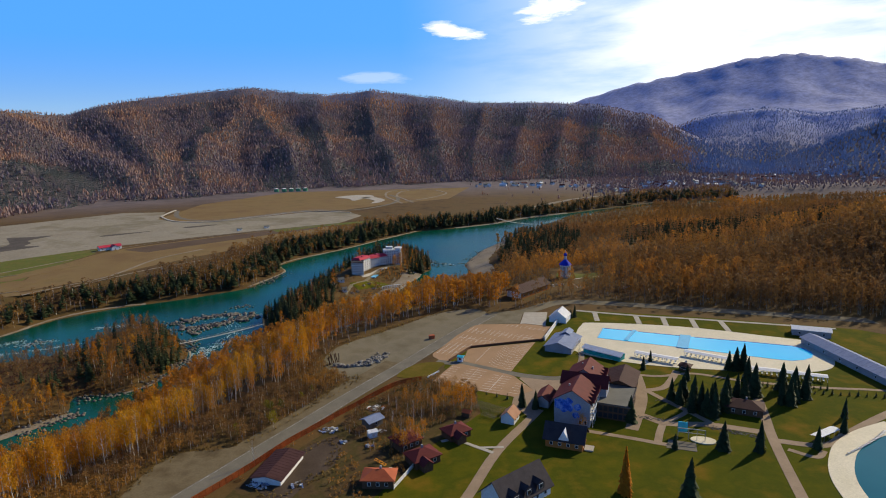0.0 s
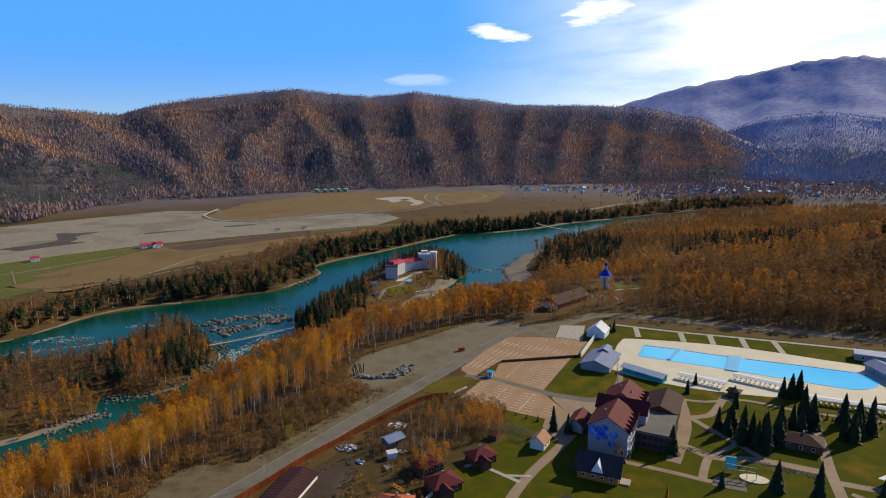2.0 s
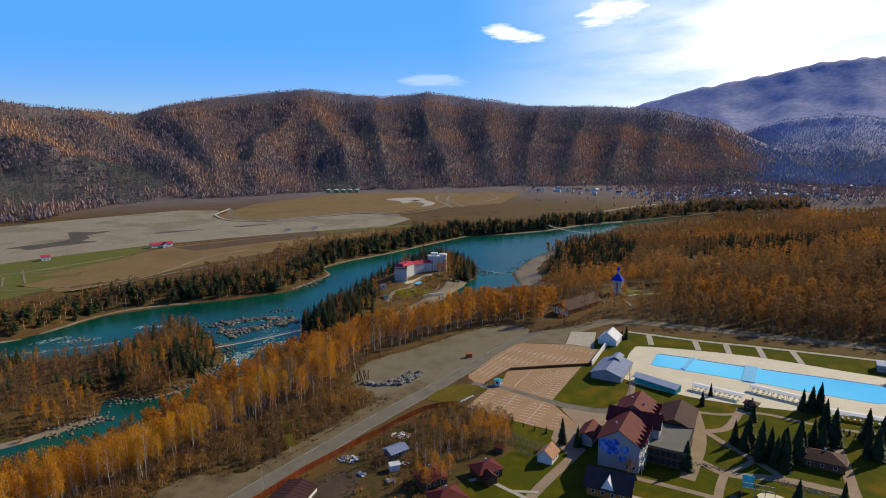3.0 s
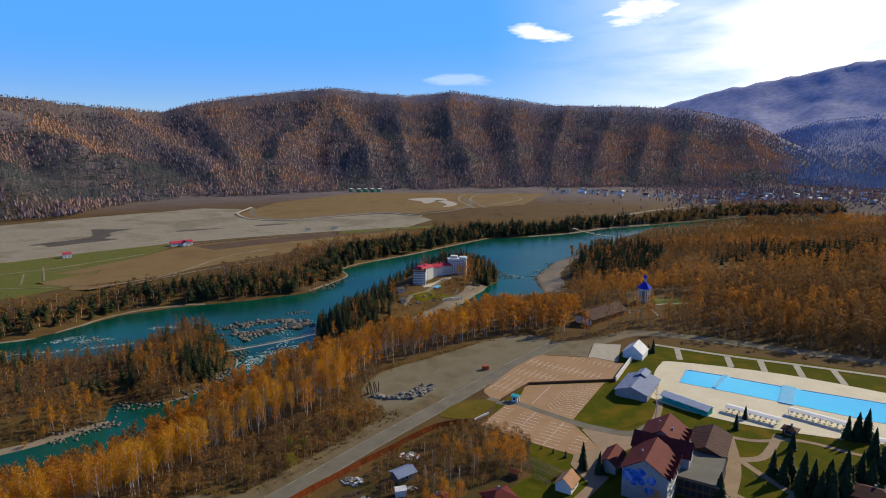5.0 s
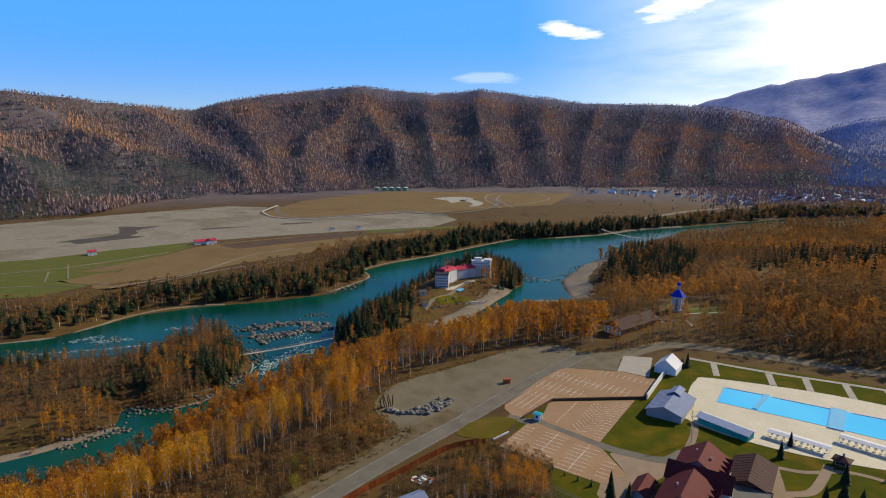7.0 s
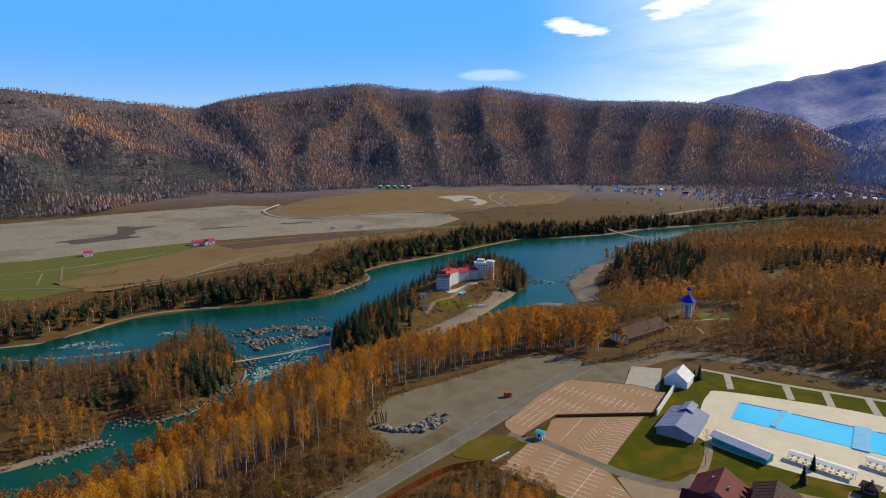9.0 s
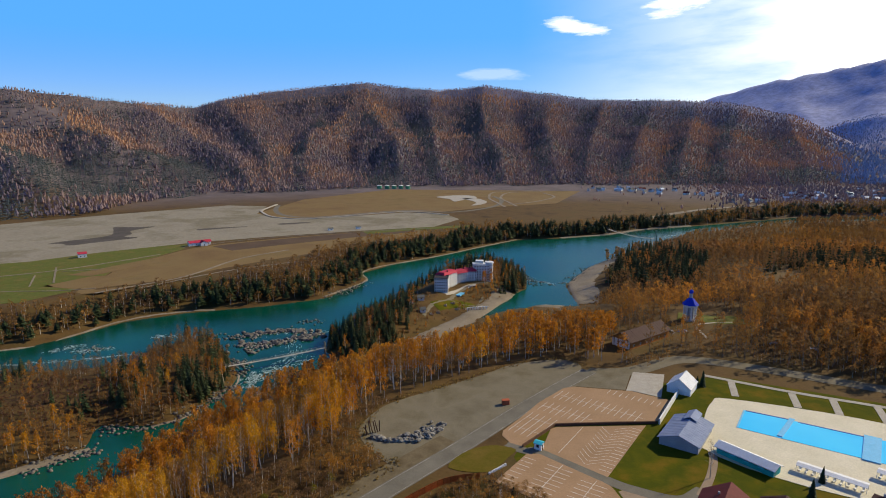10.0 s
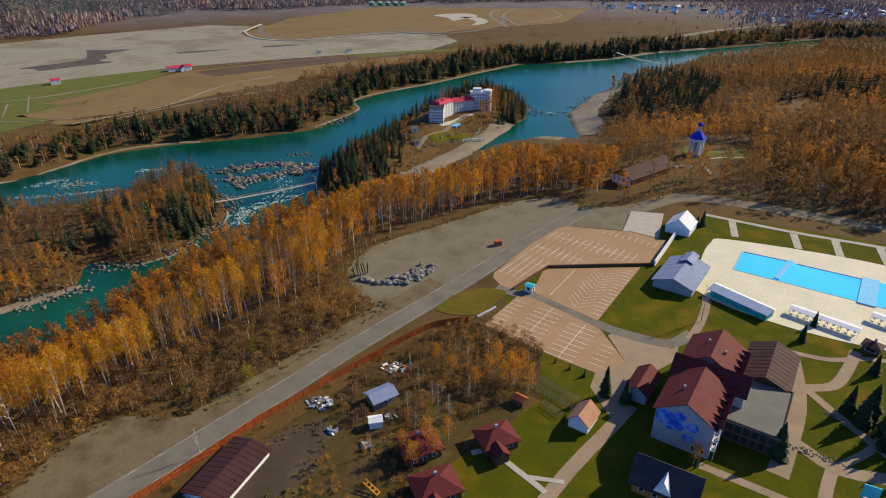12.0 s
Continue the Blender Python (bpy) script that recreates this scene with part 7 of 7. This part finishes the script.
thick = thick[~inside(thick[:, 0], thick[:, 1], RESORT) & ~inside(thick[:, 0], thick[:, 1], TRACK_AREA) & ~inside(thick[:, 0], thick[:, 1], CHURCH_LAWN) & (rng.random(len(thick)) < np.interp(thick[:, 0], [120, 190], [0.2, 1.0]))]
# extra trees in low tones: the shade of this wood is in their colour
wood("bare_thicket", thick, rng.uniform(11, 19, len(thick)), rng.random(len(thick)) * 0.25, MID, WOOD_TWIGGY, "dense dark leafless trees at the edge of the forest", 66, 1.1)
wood("conifer_forest", p[dark], hs[dark] * 1.15, rng.random(dark.sum()), SPRUCE_MID, NEEDLES, "dark green conifers in the autumn forest", 65)

# the hotel island and the wooded islet
p = scatter(rng, -330, 30, 270, 720, 4.2)
d_i, d_s = poly_dist(p[:, 0], p[:, 1], ISLAND), poly_dist(p[:, 0], p[:, 1], ISLET)
on_i = (d_i > np.where(p[:, 1] < 600, np.where(p[:, 0] > -60, 6, 3), 3)) & ~inside(p[:, 0], p[:, 1], HOTEL_YARD) & (rng.random(len(p)) < np.where(p[:, 0] < -72, 0.8, 0.85))
HEATH = [(-300, 355), (-241, 362), (-206, 357), (-190, 332), (-200, 318), (-231, 300), (-300, 300)]
heath = poly_dist(p[:, 0], p[:, 1], HEATH) > 0
on_s = (d_s > 3) & (rng.random(len(p)) < np.where(heath, 0.22, 0.85)) & ~((p[:, 1] < 345) & (p[:, 0] < -215) & (d_s < 26))
conif = (on_i & ((p[:, 0] < -72) | (p[:, 1] > 650) | ((p[:, 0] > -12) & (p[:, 1] > 590))) & (rng.random(len(p)) < 0.8)) | (on_s & (fbm(p[:, 0], p[:, 1], 40, 2, 71) + 0.25 * rng.normal(size=len(p)) > np.where(np.abs(p[:, 1] - 372) < 12, 0.1, 0.3)) & (p[:, 1] > 322))
leaf = (on_i | on_s) & ~conif
bare = leaf & (rng.random(len(p)) < np.where(on_s, 0.68, 0.45))
leaf &= ~bare
hs = np.where(on_i & (p[:, 0] > -74) & (p[:, 1] < 590), rng.uniform(4, 7.5, len(p)), rng.uniform(8, 14, len(p)))
hs = hs * np.where(on_s & (p[:, 0] < -212), 0.7, 1.0) * np.where(on_i & (p[:, 0] < -80), 0.85, 1.0) * rng.uniform(0.75, 1.15, len(p))
tone = tone_at(p, rng, 0.4, 0.7, 40, 73)
wood("island_birches", p[leaf], hs[leaf], tone[leaf], BIRCH, LEAFY, "autumn birches on the river islands", 74)
wood("island_bare_birches", p[bare], hs[bare], tone[bare] * 0.7, BIRCH_BARE, WOOD_TWIGGY, "leafless birches on the river islands", 75)
wood("island_conifers", p[conif], hs[conif] * 1.15, rng.random(conif.sum()), SPRUCE_MID, NEEDLES, "dark conifers on the river islands", 76, 1.2)

# the far bank
p = scatter(rng, -560, 640, 330, 1320, 5.3)
d_l = poly_dist(p[:, 0], p[:, 1], LEFT_LAND)
deep = np.interp(p[:, 0], [-700, -330, -290, -200, -150, -60, 100, 300, 700], [40, 42, 46, 62, 60, 44, 36, 34, 60]) + 14 * fbm(p[:, 0], p[:, 1], 50, 3, 81)
bank = (d_l > 7) & (d_l < deep) & (rng.random(len(p)) < np.where(d_l < 55, 0.95, 0.5))
pines = bank & (rng.random(len(p)) < np.interp(p[:, 0], [-250, -60, 120, 330], [0.42, 0.85, 0.75, 0.4])) & (d_l < 36 + 12 * fbm(p[:, 0], p[:, 1], 40, 2, 83)) & (fbm(p[:, 0], p[:, 1], 70, 3, 84) + np.interp(p[:, 0], [-330, -200, -100, 200], [0.3, 0.4, 0.7, 0.6]) > 0)
leafy = bank & ~pines
hs = rng.uniform(7, 14.5, len(p)) * np.interp(p[:, 0], [-330, -220], [0.85, 1.0])
wood("bank_pines", p[pines], hs[pines] * 1.1, rng.random(pines.sum()), [conifer_shape(195 + i, 7, 6, 0.24, 0.25) for i in range(5)], NEEDLES, "dark green pines on the far river bank", 85, 1.45)
wood("bank_birches", p[leafy], hs[leafy], tone_at(p[leafy], rng, 0.4, 0.7, 60, 86), MID, TWIGGY, "brown leafless trees behind the far river bank", 87, 1.75)
# shrubs on the islands
q = scatter(rng, -330, -180, 290, 370, 2.6)
q = q[(poly_dist(q[:, 0], q[:, 1], HEATH) > -3) & (poly_dist(q[:, 0], q[:, 1], ISLET) > 3)]
wood("heath_shrubs", q, rng.uniform(0.8, 1.9, len(q)), rng.random(len(q)) * 0.5, [far_shape(270 + i, 20, 0.13) for i in range(4)], (M["heath"], M["bark"]), "low dark red-brown shrubs on the islet", 79, 2.4)
p = scatter(rng, -330, 20, 270, 720, 3.4)
d_i, d_s = poly_dist(p[:, 0], p[:, 1], ISLAND), poly_dist(p[:, 0], p[:, 1], ISLET)
low = ((d_s > 2) & (rng.random(len(p)) < 0.55)) | ((d_i > 2) & (rng.random(len(p)) < 0.3) & (np.abs(dist_line(p[:, 0], p[:, 1], [(-66, 508), (-62, 530), (-52, 548), (-46, 570), (-34, 592), (-24, 600)])) > 5) & ~inside(p[:, 0], p[:, 1], [(-74, 552), (-48, 546), (-42, 570), (-22, 600), (-16, 630), (-60, 612)]))
q = p[low]
wood("island_shrubs", q, rng.uniform(1.0, 3.6, len(q)), tone_at(q, rng, 0.4, 0.8, 30, 77), [far_shape(260 + i, 40, 0.085) for i in range(5)], TWIGGY, "brown shrubs under the island trees", 78, 2.2)
plant(gold, gold_at, rng)
plant(bare_kinds, bare_at, rng)
# ---- trees and shrubs of the resort ----
spruces = tree_kinds("spruce_tree", [conifer_shape(300 + i, 17, 9, 0.185 + 0.02 * i) for i in range(4)], NEEDLES, [0.2, 0.45, 0.6, 0.35],
                     ["dark green spruce on the resort lawn"] * 4, "tree", "spruces on the lawn")
plant(spruces, [(x, y, h, i % 4) for i, (x, y, h) in enumerate((
    (36.5, 218, 10), (41.5, 216, 8), (73.7, 202, 10.5), (96.5, 250.5, 6.5), (103, 259, 6), (81.6, 181.6, 6), (74, 153.5, 13.5), (97.3, 180, 10.5), (108.2, 177.4, 11.5), (127.7, 177.5, 8.5),
    (133, 246, 9.5), (136.2, 245.6, 11), (139.1, 245.3, 12.5), (97.4, 214.8, 10), (101.8, 212, 13), (103.2, 204.6, 11), (105.2, 202, 12), (114.9, 210.7, 9.5), (123.4, 215, 10.5), (129.8, 219.5, 14),
    (135.8, 211, 11.5), (138.1, 209.5, 12.5), (141.3, 212.2, 11), (147.7, 215, 10.5), (151.3, 197.8, 8), (143.7, 187.5, 8), (107.5, 209.5, 11), (110.5, 213.5, 10), (99, 207.5, 9), (86.5, 331, 7.5), (96.4, 219.8, 9), (100, 217.5, 11.5), (103.4, 209.2, 12), (106.8, 205.6, 10.5), (111.6, 207.4, 12.5), (119.4, 221, 9.5), (121.6, 217.4, 11), (133.6, 231.6, 12), (142.8, 222.6, 12.5), (144.6, 217.2, 13), (153.6, 223.2, 11), (110.2, 236.8, 7), (84, 330, 5.5)))], rng)
orange = tree_kinds("autumn_tree", [birch_shape(330 + i, 520, 0.034, limbs=14, broad=1.7) for i in range(3)], LEAFY, [0.55, 0.75, 0.66], ["small tree with bright orange autumn leaves"] * 3, "tree", "autumn trees of the resort")
plant(orange, [(54.2, 197.0, 6.5, 1), (-6.5, 193.5, 9, 2), (-4.5, 190.5, 8, 0), (12, 222, 9, 1), (8, 226, 8.5, 2), (16.5, 216, 9.5, 0), (15, 224.5, 8, 1), (-2, 197, 7, 2), (3, 216, 7.5, 0), (10, 217, 8.5, 2), (6, 221, 8, 1), (13, 219, 9, 2), (-9, 187, 8, 1), (-11.5, 190.5, 7.5, 2), (-4, 221, 7, 0), (-9, 226, 6.5, 2)], rng)
larch = tree_kinds("larch_tree", [conifer_shape(360, 16, 10, 0.15)], (M["autumn"], M["bark"]), [0.62], ["tall narrow larch with orange autumn needles"], "tree", "autumn trees of the resort")
plant(larch, [(56.5, 157.5, 15.5, 0)], rng)
lone = tree_kinds("bare_tree", [birch_shape(350 + i, 150, 0.02, True, 22) for i in range(3)], TWIGGY, [0.3, 0.5, 0.2], ["leafless tree with thin grey branches"] * 3, "tree", "bare trees of the resort")
plant(lone, [(69.4, 257.2, 13, 0), (-5.5, 205, 11, 1), (-2.5, 203, 9, 2), (1.5, 211, 9, 0), (-12, 214, 8, 1), (-58, 184, 9, 2), (-7.5, 209, 8, 0), (-15, 219, 7, 2), (0, 224, 8, 1), (-3, 230, 7, 0), (5, 233, 7.5, 2), (-10, 198, 9, 0), (-13, 204, 8, 2), (-19, 190, 6, 1)], rng)
shrubs = tree_kinds("late_shrub", [birch_shape(380 + i, 420, 0.05, limbs=12, broad=2.6) for i in range(3)], (M["green_bush"], M["trunk"]), [0.15, 0.9, 0.5], ["broad shrub that still has green leaves", "young birch with lemon-yellow leaves", "shrub with yellow-green leaves"], "shrub", "late shrubs on the verge")
plant(shrubs, [(-57.5, 209.5, 6.5, 1), (-57, 222, 5, 0), (-60.5, 219, 5.5, 0), (-63, 224, 4.5, 2), (-48, 238, 4, 2), (-51, 232, 3.6, 1), (-70, 206, 4, 2)], rng)
thujas = tree_kinds("thuja_shrub", [conifer_shape(370 + i, 7, 7, 0.28, 0.02) for i in range(2)], NEEDLES, [0.6, 0.8], ["small clipped conifer shrub in a row"] * 2, "shrub", "thuja rows")
row = [(136.8 + 1.3 * k, 229.5 - 1.35 * k) for k in range(7)] + [(148 + 3.0 * k, 220.2 - 0.75 * k) for k in range(12)] + [(4.6 + 3.9 * k, 243.2 - 2.55 * k) for k in range(8)] + [(150 + 2.2 * k, 226.0 - 0.9 * k) for k in range(6)]
plant(thujas, [(x, y, 1.9 + 1.1 * (i % 3) / 2, i % 2) for i, (x, y) in enumerate(row)], rng)

# brown shrubs of the yards between the fence and the lawn
p = scatter(rng, -60, 30, 160, 255, 2.0)
yard = poly_dist(p[:, 0], p[:, 1], [(-27, 224), (-6, 247.5), (4, 249), (22, 236), (17, 215), (3, 205), (-12, 199), (-25, 194), (-31, 205)])
spots = fbm(p[:, 0], p[:, 1], 14, 3, 91)
free = np.ones(len(p), bool)
for x, y, q in ((-20.8, 208, 5), (-20.2, 199.2, 3), (-20.2, 222, 3.4), (9.4, 197.2, 6), (-8.2, 192, 5), (-2.6, 181, 6.5), (-16, 169.5, 7), (-36.5, 205, 3.5), (-48.9, 179.4, 11), (14.6, 212, 3), (-14.5, 178.5, 3)):
    free &= np.hypot(p[:, 0] - x, p[:, 1] - y) > q
dense = (yard > 0) & (spots > -0.62) & free
loose = (yard <= 0) & inside(p[:, 0], p[:, 1], [(-32, 160), (-30, 200), (-14, 199), (-6, 186), (-8, 172), (-20, 155)]) & (spots > -0.1) & free
verge = (np.abs(dist_line(p[:, 0], p[:, 1], FENCE)) < 3.0) & (dist_line(p[:, 0], p[:, 1], FENCE) < -0.8) & (rng.random(len(p)) < 0.5) & free
for sel, nm, hmin, hmax, base, label, sd in ((dense, "thicket", 1.2, 3.8, 0.26, "tangled brown shrubs of an overgrown yard", 93), (loose | verge, "shrubs", 0.8, 2.2, 0.7, "low brown shrubs and weeds in the yard", 94)):
    q = p[sel]
    wood(nm, q, rng.uniform(hmin, hmax, len(q)), tone_at(q, rng, base, 0.6, 12, sd), BUSH if nm == "thicket" else LOW_BUSH, TWIGGY, label, sd, 2.4)

# low growth under the edges of the woods
p = scatter(rng, 36, 400, 300, 440, 4.4)
edge = (poly_dist(p[:, 0], p[:, 1], RESORT) < -2) & ~inside(p[:, 0], p[:, 1], TRACK_AREA) & ~inside(p[:, 0], p[:, 1], CHURCH_LAWN) & (poly_dist(p[:, 0], p[:, 1], BARN_YARD) < 0) & (rng.random(len(p)) < 0.8)
barn_side = (poly_dist(p[:, 0], p[:, 1], [(36, 352), (64, 346), (116, 396), (98, 432), (84, 432), (36, 400)]) > 0) & (np.abs(dist_line(p[:, 0], p[:, 1], [(59, 376.5), (82, 399.5)])) > 9.5) & (rng.random(len(p)) < 0.5)
q = p[edge | barn_side]
wood("undergrowth", q, rng.uniform(1.5, 5.0, len(q)), tone_at(q, rng, 0.35, 0.6, 30, 95), LOW_BUSH, TWIGGY, "brown undergrowth at the edge of the forest", 96, 2.2)

# bare trees among the far village plots
p = scatter(rng, 80, 1250, 1060, 1700, 9.0)
zz = land(p[:, 0], p[:, 1])
q = p[(poly_dist(p[:, 0], p[:, 1], LEFT_LAND) > 30) & (zz < 0) & (rng.random(len(p)) < np.interp(p[:, 0], [80, 320, 430, 900], [0.0, 0.03, 0.9, 1.0]))]
wood("village_trees", q, rng.uniform(5, 10, len(q)), tone_at(q, rng, 0.3, 0.6, 90, 97), SPINDLE, (M["larch"], M["bark"]), "bare brown trees among the far village plots", 98, 1.4)
